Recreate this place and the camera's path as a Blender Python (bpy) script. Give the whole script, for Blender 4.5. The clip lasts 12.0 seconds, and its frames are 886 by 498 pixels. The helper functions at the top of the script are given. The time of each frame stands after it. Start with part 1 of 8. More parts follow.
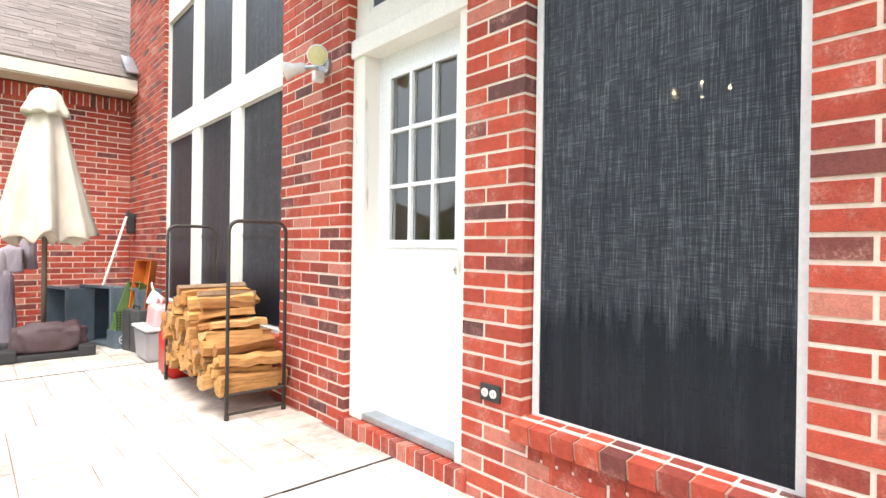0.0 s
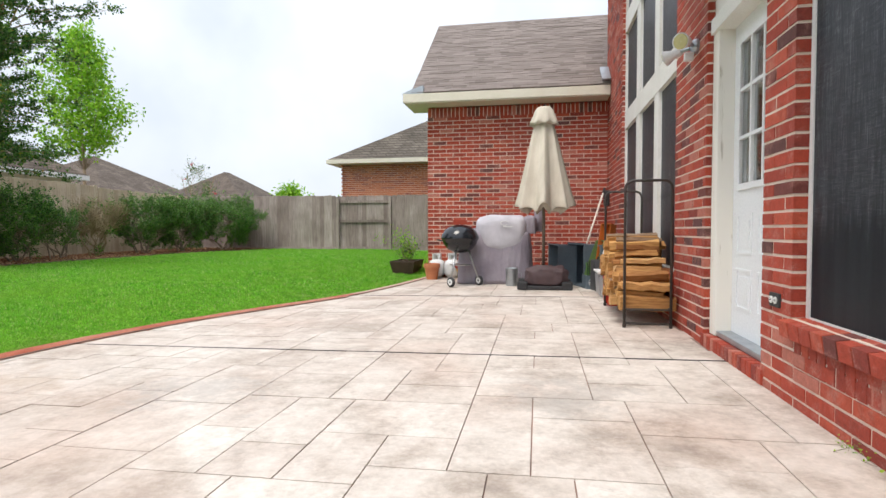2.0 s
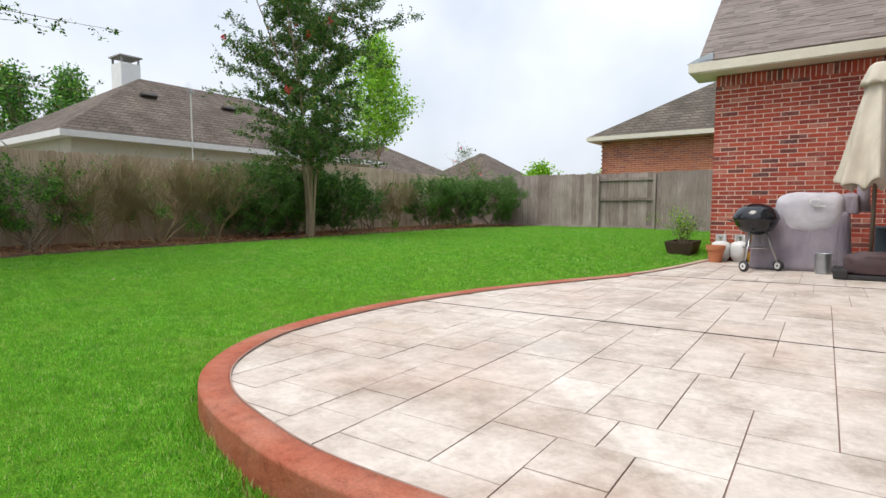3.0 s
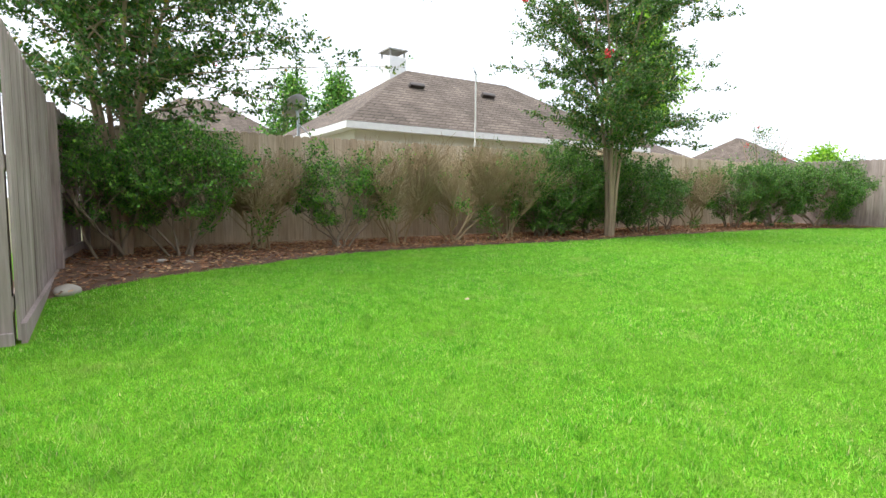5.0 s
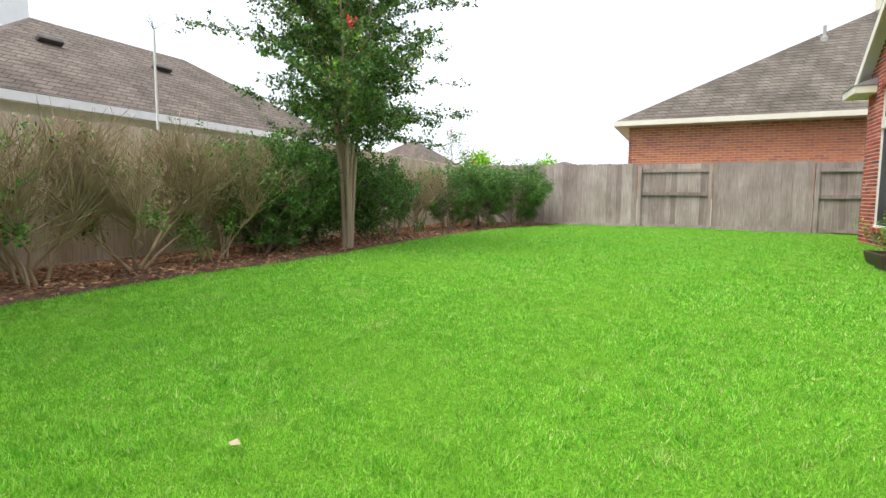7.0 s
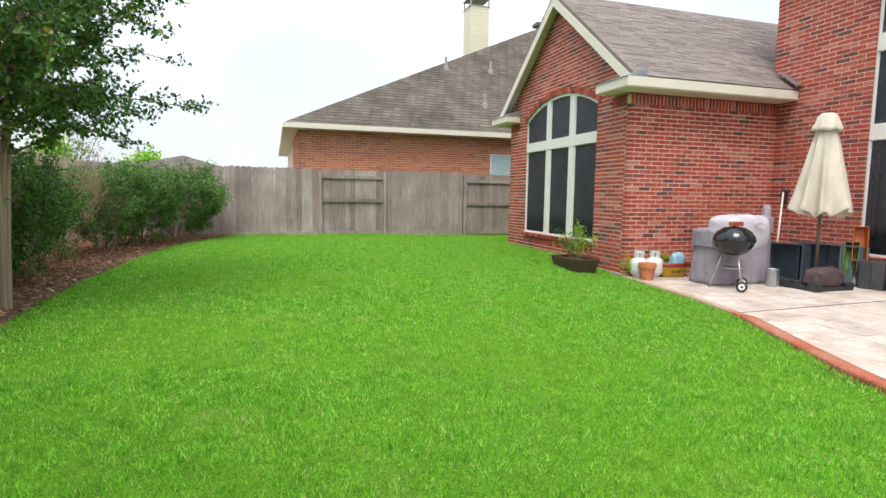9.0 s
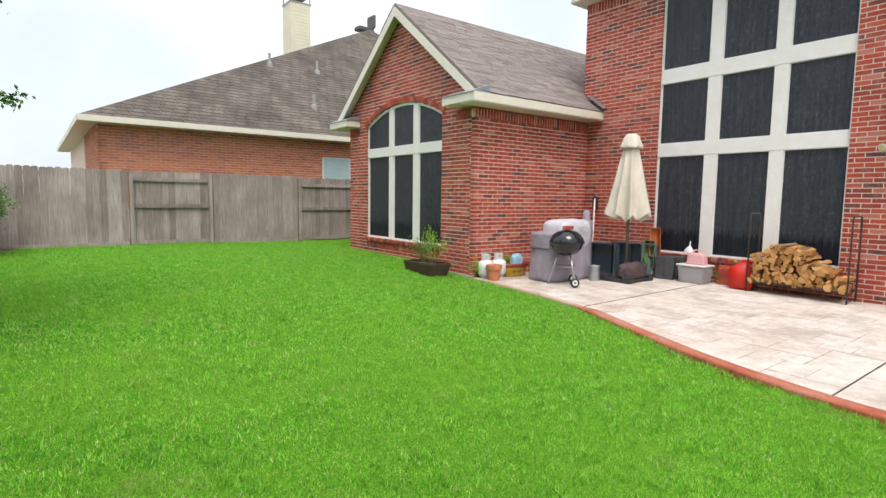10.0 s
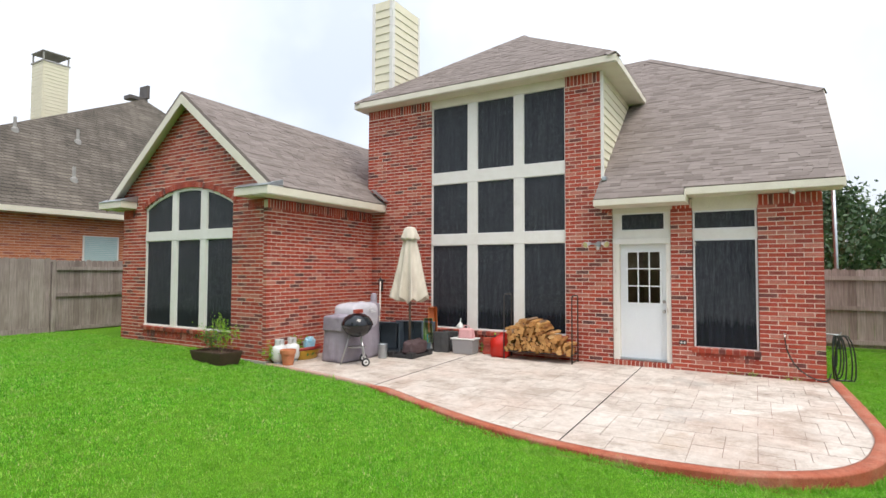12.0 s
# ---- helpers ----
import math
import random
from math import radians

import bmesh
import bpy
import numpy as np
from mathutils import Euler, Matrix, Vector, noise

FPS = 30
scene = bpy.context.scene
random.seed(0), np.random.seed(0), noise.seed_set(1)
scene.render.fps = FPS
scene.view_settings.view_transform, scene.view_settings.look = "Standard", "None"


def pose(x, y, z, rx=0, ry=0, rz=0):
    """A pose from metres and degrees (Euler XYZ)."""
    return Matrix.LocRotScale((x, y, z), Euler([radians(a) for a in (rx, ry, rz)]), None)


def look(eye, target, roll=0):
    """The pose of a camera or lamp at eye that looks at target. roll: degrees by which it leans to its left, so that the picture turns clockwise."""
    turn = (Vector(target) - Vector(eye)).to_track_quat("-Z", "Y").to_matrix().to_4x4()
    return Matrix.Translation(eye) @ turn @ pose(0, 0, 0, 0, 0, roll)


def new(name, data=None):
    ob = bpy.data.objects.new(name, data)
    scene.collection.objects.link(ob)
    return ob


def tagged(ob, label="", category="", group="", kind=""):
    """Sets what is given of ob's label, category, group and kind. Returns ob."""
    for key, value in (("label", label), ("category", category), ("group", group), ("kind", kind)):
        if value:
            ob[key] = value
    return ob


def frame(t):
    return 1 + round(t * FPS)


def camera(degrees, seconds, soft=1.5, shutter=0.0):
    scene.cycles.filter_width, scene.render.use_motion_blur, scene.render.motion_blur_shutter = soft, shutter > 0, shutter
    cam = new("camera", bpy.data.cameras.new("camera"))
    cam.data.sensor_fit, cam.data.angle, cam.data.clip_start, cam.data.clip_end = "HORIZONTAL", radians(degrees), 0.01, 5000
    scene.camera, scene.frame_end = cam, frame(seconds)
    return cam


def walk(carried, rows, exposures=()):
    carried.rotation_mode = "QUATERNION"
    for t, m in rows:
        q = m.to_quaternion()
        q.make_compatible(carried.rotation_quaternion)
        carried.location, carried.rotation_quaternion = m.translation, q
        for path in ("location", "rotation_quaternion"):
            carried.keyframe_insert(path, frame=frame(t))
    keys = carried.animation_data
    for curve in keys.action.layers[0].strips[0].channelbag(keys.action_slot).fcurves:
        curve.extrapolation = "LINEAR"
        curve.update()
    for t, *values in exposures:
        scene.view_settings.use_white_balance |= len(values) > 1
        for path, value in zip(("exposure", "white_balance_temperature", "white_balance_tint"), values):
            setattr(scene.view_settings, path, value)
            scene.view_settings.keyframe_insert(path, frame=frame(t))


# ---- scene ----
cam = camera(78.9, 12.0)
PATH = [
    (0, (0.308, 0.085, 1.095), (1.636, 1.581, 1.094), 0.8),
    (0.5, (0.463, -0.261, 0.968), (1.406, 1.503, 0.955), 0.8),
    (1, (0.657, -0.709, 0.895), (1.239, 1.205, 0.876), 0.3),
    (1.5, (0.789, -1.052, 0.87), (0.937, 0.942, 0.834), -0.3),
    (2, (0.826, -1.341, 0.829), (0.479, 0.627, 0.759), -0.1),
    (2.5, (0.668, -1.623, 0.839), (-0.154, 0.197, 0.733), 0.1),
    (3, (0.414, -1.846, 0.849), (-0.738, -0.219, 0.696), 0.1),
    (3.5, (-0.203, -1.956, 0.835), (-1.588, -0.524, 0.655), 0.4),
    (5.3, (-2.958, -1.478, 0.862), (-4.637, -0.408, 0.68), 0.4),
    (5.5, (-3.194, -1.355, 0.844), (-4.858, -0.261, 0.664), 0.2),
    (6, (-3.727, -1.084, 0.875), (-5.268, 0.177, 0.694), 0.1),
    (6.5, (-4.089, -0.886, 0.958), (-5.281, 0.709, 0.77), 0.2),
    (6.7, (-4.292, -0.746, 0.966), (-5.318, 0.961, 0.78), 0.2),
    (8.3, (-6.272, 0.088, 1.244), (-6.264, 2.077, 1.042), 1.3),
    (8.5, (-6.528, 0.217, 1.272), (-6.305, 2.194, 1.072), 1.0),
    (9, (-7.167, 0.631, 1.328), (-6.569, 2.529, 1.129), 0.8),
    (9.5, (-7.577, 0.846, 1.321), (-6.699, 2.633, 1.133), 0.8),
    (10, (-7.842, 0.989, 1.443), (-6.636, 2.574, 1.254), 0.8),
    (10.5, (-8.007, 0.851, 1.554), (-6.52, 2.177, 1.373), 0.8),
    (11, (-8.292, 0.745, 1.552), (-6.651, 1.882, 1.421), 0.7),
    (11.5, (-8.423, 0.579, 1.652), (-6.727, 1.639, 1.623), 0.4),
    (12, (-8.528, 0.545, 1.737), (-6.801, 1.552, 1.817), 0.2),
]
EXPOSURES = [(0, 1.68), (0.5, 1.42), (1, 1.14), (1.5, 0.88), (2.5, 0.58), (3.5, 0.56), (5.5, 1.5), (6.5, 1.28), (8.5, 1.1), (9.5, 0.84), (10.5, 0.92), (11.2, 1.04), (12, 0.72)]
walk(cam, [(t, look(eye, target, roll)) for t, eye, target, roll in PATH], EXPOSURES)

# ---------------------------------------------------------------- light
world = bpy.data.worlds.new("overcast_sky")
scene.world = world
world.use_nodes = True
wt = world.node_tree
wt.nodes.clear()
w_out = wt.nodes.new("ShaderNodeOutputWorld")
w_bg = wt.nodes.new("ShaderNodeBackground")
w_sky = wt.nodes.new("ShaderNodeTexSky")
w_sky.sky_type = "NISHITA"
w_sky.sun_disc = False
w_sky.sun_elevation = radians(58)
w_sky.sun_rotation = radians(209)
w_sky.air_density = 1.0
w_sky.dust_density = 3.0
w_noise = wt.nodes.new("ShaderNodeTexNoise")
w_noise.inputs["Scale"].default_value = 2.2
w_noise.inputs["Detail"].default_value = 5
w_ramp = wt.nodes.new("ShaderNodeValToRGB")
w_ramp.color_ramp.elements[0].position = 0.36
w_ramp.color_ramp.elements[0].color = (0.62, 0.62, 0.62, 1)
w_ramp.color_ramp.elements[1].position = 0.60
w_ramp.color_ramp.elements[1].color = (1, 1, 1, 1)
w_mix = wt.nodes.new("ShaderNodeMix")
w_mix.data_type = "RGBA"
w_mix.inputs["B"].default_value = (6.9, 7.3, 8.0, 1)
wt.links.new(w_noise.outputs["Fac"], w_ramp.inputs[0])
wt.links.new(w_ramp.outputs["Color"], w_mix.inputs["Factor"])
wt.links.new(w_sky.outputs["Color"], w_mix.inputs["A"])
# an overcast sky is brighter overhead than near the horizon
w_dir = wt.nodes.new("ShaderNodeTexCoord")
w_sep = wt.nodes.new("ShaderNodeSeparateXYZ")
w_sq = wt.nodes.new("ShaderNodeMath")
w_sq.operation = "MULTIPLY"
w_str = wt.nodes.new("ShaderNodeMapRange")
w_str.inputs["To Min"].default_value, w_str.inputs["To Max"].default_value = 0.090, 0.185
wt.links.new(w_dir.outputs["Generated"], w_sep.inputs[0])
wt.links.new(w_sep.outputs["Z"], w_sq.inputs[0])
wt.links.new(w_sep.outputs["Z"], w_sq.inputs[1])
wt.links.new(w_sq.outputs[0], w_str.inputs["Value"])
wt.links.new(w_str.outputs["Result"], w_bg.inputs["Strength"])
wt.links.new(w_mix.outputs["Result"], w_bg.inputs["Color"])
wt.links.new(w_bg.outputs[0], w_out.inputs["Surface"])

sun_data = bpy.data.lights.new("sun", "SUN")
sun_data.energy = 1.5
sun_data.angle = radians(25)
sun_data.color = (1.0, 0.93, 0.83)
sun = new("sun", sun_data)
sun.matrix_world = look((-5, -7, 20), (0, 2, 0))


# ---------------------------------------------------------------- materials
def material(name, color, rough=0.7, metal=0.0, spec=0.5):
    m = bpy.data.materials.new(name)
    m.use_nodes = True
    b = m.node_tree.nodes["Principled BSDF"]
    b.inputs["Base Color"].default_value = (*color, 1)
    b.inputs["Roughness"].default_value = rough
    b.inputs["Metallic"].default_value = metal
    b.inputs["Specular IOR Level"].default_value = spec
    return m


def node(m, kind, **values):
    n = m.node_tree.nodes.new(kind)
    for k, v in values.items():
        n.inputs[k.replace("_", " ")].default_value = v
    return n


def link(m, a, b):
    m.node_tree.links.new(a, b)


def coords(m, scale=(1, 1, 1), rot=(0, 0, 0)):
    t = m.node_tree.nodes.new("ShaderNodeTexCoord")
    p = m.node_tree.nodes.new("ShaderNodeMapping")
    p.inputs["Scale"].default_value = scale
    p.inputs["Rotation"].default_value = rot
    link(m, t.outputs["Object"], p.inputs["Vector"])
    return p.outputs[0]


def ramp(m, fac, stops, constant=False):
    r = m.node_tree.nodes.new("ShaderNodeValToRGB")
    if constant:
        r.color_ramp.interpolation = "CONSTANT"
    e = r.color_ramp.elements
    while len(e) < len(stops):
        e.new(0.5)
    for i, (p, c) in enumerate(stops):
        e[i].position, e[i].color = p, (*c, 1)
    link(m, fac, r.inputs[0])
    return r.outputs[0]


def mixed(m, fac, a, b, blend="MIX"):
    x = m.node_tree.nodes.new("ShaderNodeMix")
    x.data_type, x.blend_type = "RGBA", blend
    for sock, v in ((x.inputs[0], fac), (x.inputs["A"], a), (x.inputs["B"], b)):
        if isinstance(v, (int, float)):
            sock.default_value = v
        elif isinstance(v, tuple):
            sock.default_value = (*v, 1)
        else:
            link(m, v, sock)
    return x.outputs["Result"]


def bsdf(m):
    return m.node_tree.nodes["Principled BSDF"]


def bump(m, height, strength=0.3, distance=0.01):
    b = node(m, "ShaderNodeBump", Strength=strength, Distance=distance)
    link(m, height, b.inputs["Height"])
    link(m, b.outputs[0], bsdf(m).inputs["Normal"])


def piece_random(m):
    """A number for each loose piece: its object's and its island's chance added, kept in 0 to 1."""
    o = m.node_tree.nodes.new("ShaderNodeObjectInfo")
    g = m.node_tree.nodes.new("ShaderNodeNewGeometry")
    a = m.node_tree.nodes.new("ShaderNodeMath")
    a.operation = "ADD"
    link(m, o.outputs["Random"], a.inputs[0])
    link(m, g.outputs["Random Per Island"], a.inputs[1])
    f = m.node_tree.nodes.new("ShaderNodeMath")
    f.operation = "FRACT"
    link(m, a.outputs[0], f.inputs[0])
    return f.outputs[0]


def world_coords(m, scale=(1, 1, 1)):
    g = m.node_tree.nodes.new("ShaderNodeNewGeometry")
    p = m.node_tree.nodes.new("ShaderNodeMapping")
    p.inputs["Scale"].default_value = scale
    link(m, g.outputs["Position"], p.inputs["Vector"])
    return p.outputs[0]


def noise_fac(m, vec, scale, detail=4, rough=0.55):
    n = node(m, "ShaderNodeTexNoise", Scale=scale, Detail=detail, Roughness=rough)
    link(m, vec, n.inputs["Vector"])
    return n.outputs["Fac"]


def grained(name, a, b, scale=8.0, rough=0.7, stretch=(1, 1, 1), bump_strength=0.15, metal=0.0, spec=0.5, fine=60.0):
    m = material(name, a, rough, metal, spec)
    v = world_coords(m, stretch)
    n1 = noise_fac(m, v, scale)
    n2 = noise_fac(m, v, fine, 3)
    c = ramp(m, n1, [(0.3, a), (0.72, b)])
    c = mixed(m, 0.25, c, ramp(m, n2, [(0.3, (0.55, 0.55, 0.55)), (0.7, (1, 1, 1))]), "MULTIPLY")
    link(m, c, bsdf(m).inputs["Base Color"])
    if bump_strength:
        bump(m, n2, bump_strength, 0.004)
    return m


def brick_material(name, stops, haze):
    m = material(name, stops[0][1], 0.85)
    c = ramp(m, piece_random(m), stops, True)
    v = world_coords(m)
    # pale salt bloom that breaks up into specks
    bloom = ramp(m, noise_fac(m, v, 9, 5), [(0.50, (0, 0, 0)), (0.72, (1, 1, 1))])
    grit = ramp(m, noise_fac(m, v, 110, 4, 0.7), [(0.44, (0.12, 0.12, 0.12)), (0.62, (0.95, 0.95, 0.95))])
    c = mixed(m, mixed(m, 1.0, bloom, grit, "MULTIPLY"), c, haze)
    streak = ramp(m, noise_fac(m, v, 30, 5, 0.65), [(0.32, (0.72, 0.70, 0.68)), (0.55, (1.0, 1.0, 1.0)), (0.75, (1.12, 1.1, 1.1))])
    c = mixed(m, 0.8, c, streak, "MULTIPLY")
    speck = noise_fac(m, v, 160, 3)
    c = mixed(m, 0.4, c, ramp(m, speck, [(0.3, (0.45, 0.45, 0.45)), (0.62, (1.0, 1.0, 1.0))]), "MULTIPLY")
    link(m, c, bsdf(m).inputs["Base Color"])
    bump(m, speck, 0.4, 0.005)
    return m


M_BRICK = brick_material("brick_red", [(0.0, (0.44, 0.063, 0.032)), (0.26, (0.35, 0.050, 0.028)), (0.46, (0.49, 0.085, 0.043)), (0.60, (0.28, 0.046, 0.031)), (0.72, (0.175, 0.046, 0.038)), (0.80, (0.52, 0.175, 0.125)), (0.89, (0.40, 0.058, 0.031)), (0.96, (0.125, 0.045, 0.041))], (0.54, 0.26, 0.21))
M_BRICK_ORANGE = brick_material("brick_orange", [(0.0, (0.60, 0.23, 0.11)), (0.35, (0.53, 0.185, 0.085)), (0.6, (0.64, 0.27, 0.14)), (0.82, (0.40, 0.15, 0.10))], (0.48, 0.20, 0.12))
M_MORTAR = grained("mortar", (0.73, 0.59, 0.49), (0.80, 0.67, 0.57), 6, 0.9, bump_strength=0.15)
M_SHINGLE = material("asphalt_shingle", (0.12, 0.1, 0.09), 0.95, 0, 0.2)
_r = piece_random(M_SHINGLE)
_c = ramp(M_SHINGLE, _r, [(0.0, (0.175, 0.146, 0.132)), (0.2, (0.212, 0.178, 0.162)), (0.5, (0.232, 0.196, 0.179)), (0.8, (0.248, 0.210, 0.192)), (1.0, (0.275, 0.236, 0.217))])
_v = world_coords(M_SHINGLE)
_c = mixed(M_SHINGLE, 0.55, _c, ramp(M_SHINGLE, noise_fac(M_SHINGLE, _v, 220, 2), [(0.3, (0.5, 0.5, 0.5)), (0.7, (1.1, 1.1, 1.1))]), "MULTIPLY")
link(M_SHINGLE, _c, bsdf(M_SHINGLE).inputs["Base Color"])


def far_roof(name, a, b):
    m = material(name, a, 0.95, 0, 0.2)
    v = world_coords(m)
    br = node(m, "ShaderNodeTexBrick", Scale=1.0)
    br.inputs["Color1"].default_value = (*a, 1)
    br.inputs["Color2"].default_value = (*b, 1)
    br.inputs["Mortar"].default_value = (a[0] * 0.5, a[1] * 0.5, a[2] * 0.5, 1)
    br.inputs["Brick Width"].default_value, br.inputs["Row Height"].default_value, br.inputs["Mortar Size"].default_value = 0.34, 0.11, 0.012
    s = m.node_tree.nodes.new("ShaderNodeSeparateXYZ")
    link(m, v, s.inputs[0])
    add = m.node_tree.nodes.new("ShaderNodeMath")
    link(m, s.outputs["X"], add.inputs[0])
    link(m, s.outputs["Y"], add.inputs[1])
    cx = m.node_tree.nodes.new("ShaderNodeCombineXYZ")
    link(m, add.outputs[0], cx.inputs["X"])
    link(m, s.outputs["Z"], cx.inputs["Y"])
    link(m, cx.outputs[0], br.inputs["Vector"])
    streak = noise_fac(m, world_coords(m, (0.7, 0.7, 0.25)), 1.6, 6)
    c = mixed(m, 0.6, br.outputs["Color"], ramp(m, streak, [(0.32, (0.42, 0.41, 0.38)), (0.5, (0.85, 0.83, 0.8)), (0.68, (1.25, 1.22, 1.16))]), "MULTIPLY")
    fleck = noise_fac(m, v, 26, 3, 0.7)
    c = mixed(m, 0.6, c, ramp(m, fleck, [(0.36, (0.55, 0.55, 0.55)), (0.52, (1, 1, 1)), (0.68, (1.5, 1.48, 1.42))]), "MULTIPLY")
    link(m, c, bsdf(m).inputs["Base Color"])
    bump(m, br.outputs["Fac"], 0.4, 0.01)
    return m


M_ROOF_FAR = far_roof("weathered_roof", (0.125, 0.102, 0.086), (0.17, 0.14, 0.12))
M_ROOF_GREY = far_roof("grey_roof", (0.115, 0.100, 0.085), (0.165, 0.145, 0.125))
M_TRIM = grained("cream_trim_paint", (0.76, 0.72, 0.61), (0.69, 0.645, 0.53), 3, 0.55, bump_strength=0.05)
M_WHITE = grained("white_paint", (0.80, 0.785, 0.745), (0.74, 0.72, 0.67), 5, 0.5, bump_strength=0.05)
M_PEEL = material("peeling_white_paint", (0.78, 0.75, 0.68), 0.6)
_v = world_coords(M_PEEL, (1, 1, 0.12))
_f = ramp(M_PEEL, noise_fac(M_PEEL, _v, 22, 6, 0.65), [(0.60, (0, 0, 0)), (0.68, (0.8, 0.8, 0.8))])
link(M_PEEL, mixed(M_PEEL, _f, (0.80, 0.77, 0.70), (0.42, 0.37, 0.29)), bsdf(M_PEEL).inputs["Base Color"])
bump(M_PEEL, _f, 0.4, 0.003)
M_DOOR = grained("door_white_gloss", (0.84, 0.86, 0.87), (0.80, 0.82, 0.84), 2, 0.35, bump_strength=0.02)
M_SIDING = grained("cream_siding", (0.76, 0.72, 0.55), (0.70, 0.66, 0.50), 2, 0.6, bump_strength=0.05)
M_ALU = grained("white_aluminium", (0.78, 0.78, 0.77), (0.70, 0.70, 0.70), 6, 0.4, bump_strength=0.0)
M_GALV = grained("galvanised_metal", (0.50, 0.54, 0.57), (0.38, 0.42, 0.46), 9, 0.4, bump_strength=0.0, metal=0.8)

M_SCREEN = material("solar_screen", (0.016, 0.019, 0.024), 0.40, 0, 0.20)
_v = world_coords(M_SCREEN)
_w1 = noise_fac(M_SCREEN, world_coords(M_SCREEN, (500, 500, 9)), 1.0, 3)
_w2 = noise_fac(M_SCREEN, world_coords(M_SCREEN, (14, 14, 560)), 1.0, 3)
_wm = mixed(M_SCREEN, 0.42, _w1, _w2)
_wc = ramp(M_SCREEN, _wm, [(0.43, (0.004, 0.005, 0.008)), (0.52, (0.020, 0.023, 0.029)), (0.64, (0.19, 0.203, 0.218))])
# sky reflection painted into the colour: paler above a ragged edge, near black below
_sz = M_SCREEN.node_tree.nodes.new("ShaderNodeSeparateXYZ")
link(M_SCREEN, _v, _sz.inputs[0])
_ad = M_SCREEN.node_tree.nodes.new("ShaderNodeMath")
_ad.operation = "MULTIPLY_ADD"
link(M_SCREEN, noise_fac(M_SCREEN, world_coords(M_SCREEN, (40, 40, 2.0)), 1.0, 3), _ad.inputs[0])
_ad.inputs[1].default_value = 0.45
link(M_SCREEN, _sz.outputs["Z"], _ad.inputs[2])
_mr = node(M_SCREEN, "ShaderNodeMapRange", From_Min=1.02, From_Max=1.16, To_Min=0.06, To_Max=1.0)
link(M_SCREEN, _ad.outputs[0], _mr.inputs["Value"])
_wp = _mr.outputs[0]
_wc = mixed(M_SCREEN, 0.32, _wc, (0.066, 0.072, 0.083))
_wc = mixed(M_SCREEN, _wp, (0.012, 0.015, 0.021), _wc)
_ws = noise_fac(M_SCREEN, world_coords(M_SCREEN, (22, 22, 1.1)), 1.0, 4)
_wc = mixed(M_SCREEN, 0.8, _wc, ramp(M_SCREEN, _ws, [(0.35, (0.7, 0.72, 0.78)), (0.65, (1.25, 1.25, 1.25))]), "MULTIPLY")
link(M_SCREEN, _wc, bsdf(M_SCREEN).inputs["Base Color"])
bump(M_SCREEN, _wm, 0.12, 0.002)
_t = M_SCREEN.node_tree.nodes.new("ShaderNodeBsdfTransparent")
_x = node(M_SCREEN, "ShaderNodeMixShader", Fac=0.10)
_o = M_SCREEN.node_tree.nodes["Material Output"]
link(M_SCREEN, bsdf(M_SCREEN).outputs[0], _x.inputs[1])
link(M_SCREEN, _t.outputs[0], _x.inputs[2])
link(M_SCREEN, _x.outputs[0], _o.inputs["Surface"])

M_GLASS = material("window_glass", (0.9, 0.95, 0.95), 0.02)
bsdf(M_GLASS).inputs["Transmission Weight"].default_value = 1.0
bsdf(M_GLASS).inputs["IOR"].default_value = 1.5
M_ROOM = grained("dim_room_paint", (0.30, 0.27, 0.22), (0.25, 0.22, 0.18), 1, 0.8, bump_strength=0)

M_TILE = material("stamped_concrete", (0.58, 0.5, 0.42), 0.62, 0, 0.4)
_r = piece_random(M_TILE)
_v = world_coords(M_TILE)
_c = ramp(M_TILE, _r, [(0.0, (0.575, 0.515, 0.455)), (0.4, (0.615, 0.56, 0.50)), (0.7, (0.59, 0.525, 0.465)), (1.0, (0.64, 0.59, 0.53))])
_st = ramp(M_TILE, noise_fac(M_TILE, _v, 1.6, 11, 0.74), [(0.48, (1.05, 1.05, 1.06)), (0.58, (0.74, 0.70, 0.67)), (0.70, (0.38, 0.35, 0.33))])
_c = mixed(M_TILE, 0.85, _c, _st, "MULTIPLY")
_pk = ramp(M_TILE, noise_fac(M_TILE, _v, 0.7, 4), [(0.48, (0, 0, 0)), (0.72, (0.55, 0.55, 0.55))])
_c = mixed(M_TILE, _pk, _c, (0.55, 0.39, 0.31))
_md = ramp(M_TILE, noise_fac(M_TILE, _v, 5.5, 9, 0.78), [(0.40, (1.10, 1.10, 1.10)), (0.54, (0.92, 0.90, 0.88)), (0.68, (0.62, 0.59, 0.56))])
_c = mixed(M_TILE, 0.8, _c, _md, "MULTIPLY")
_scuff = ramp(M_TILE, noise_fac(M_TILE, world_coords(M_TILE, (1.0, 3.2, 1)), 3.0, 8, 0.8), [(0.60, (0, 0, 0)), (0.68, (0.7, 0.7, 0.7))])
_c = mixed(M_TILE, _scuff, _c, (0.30, 0.265, 0.23))
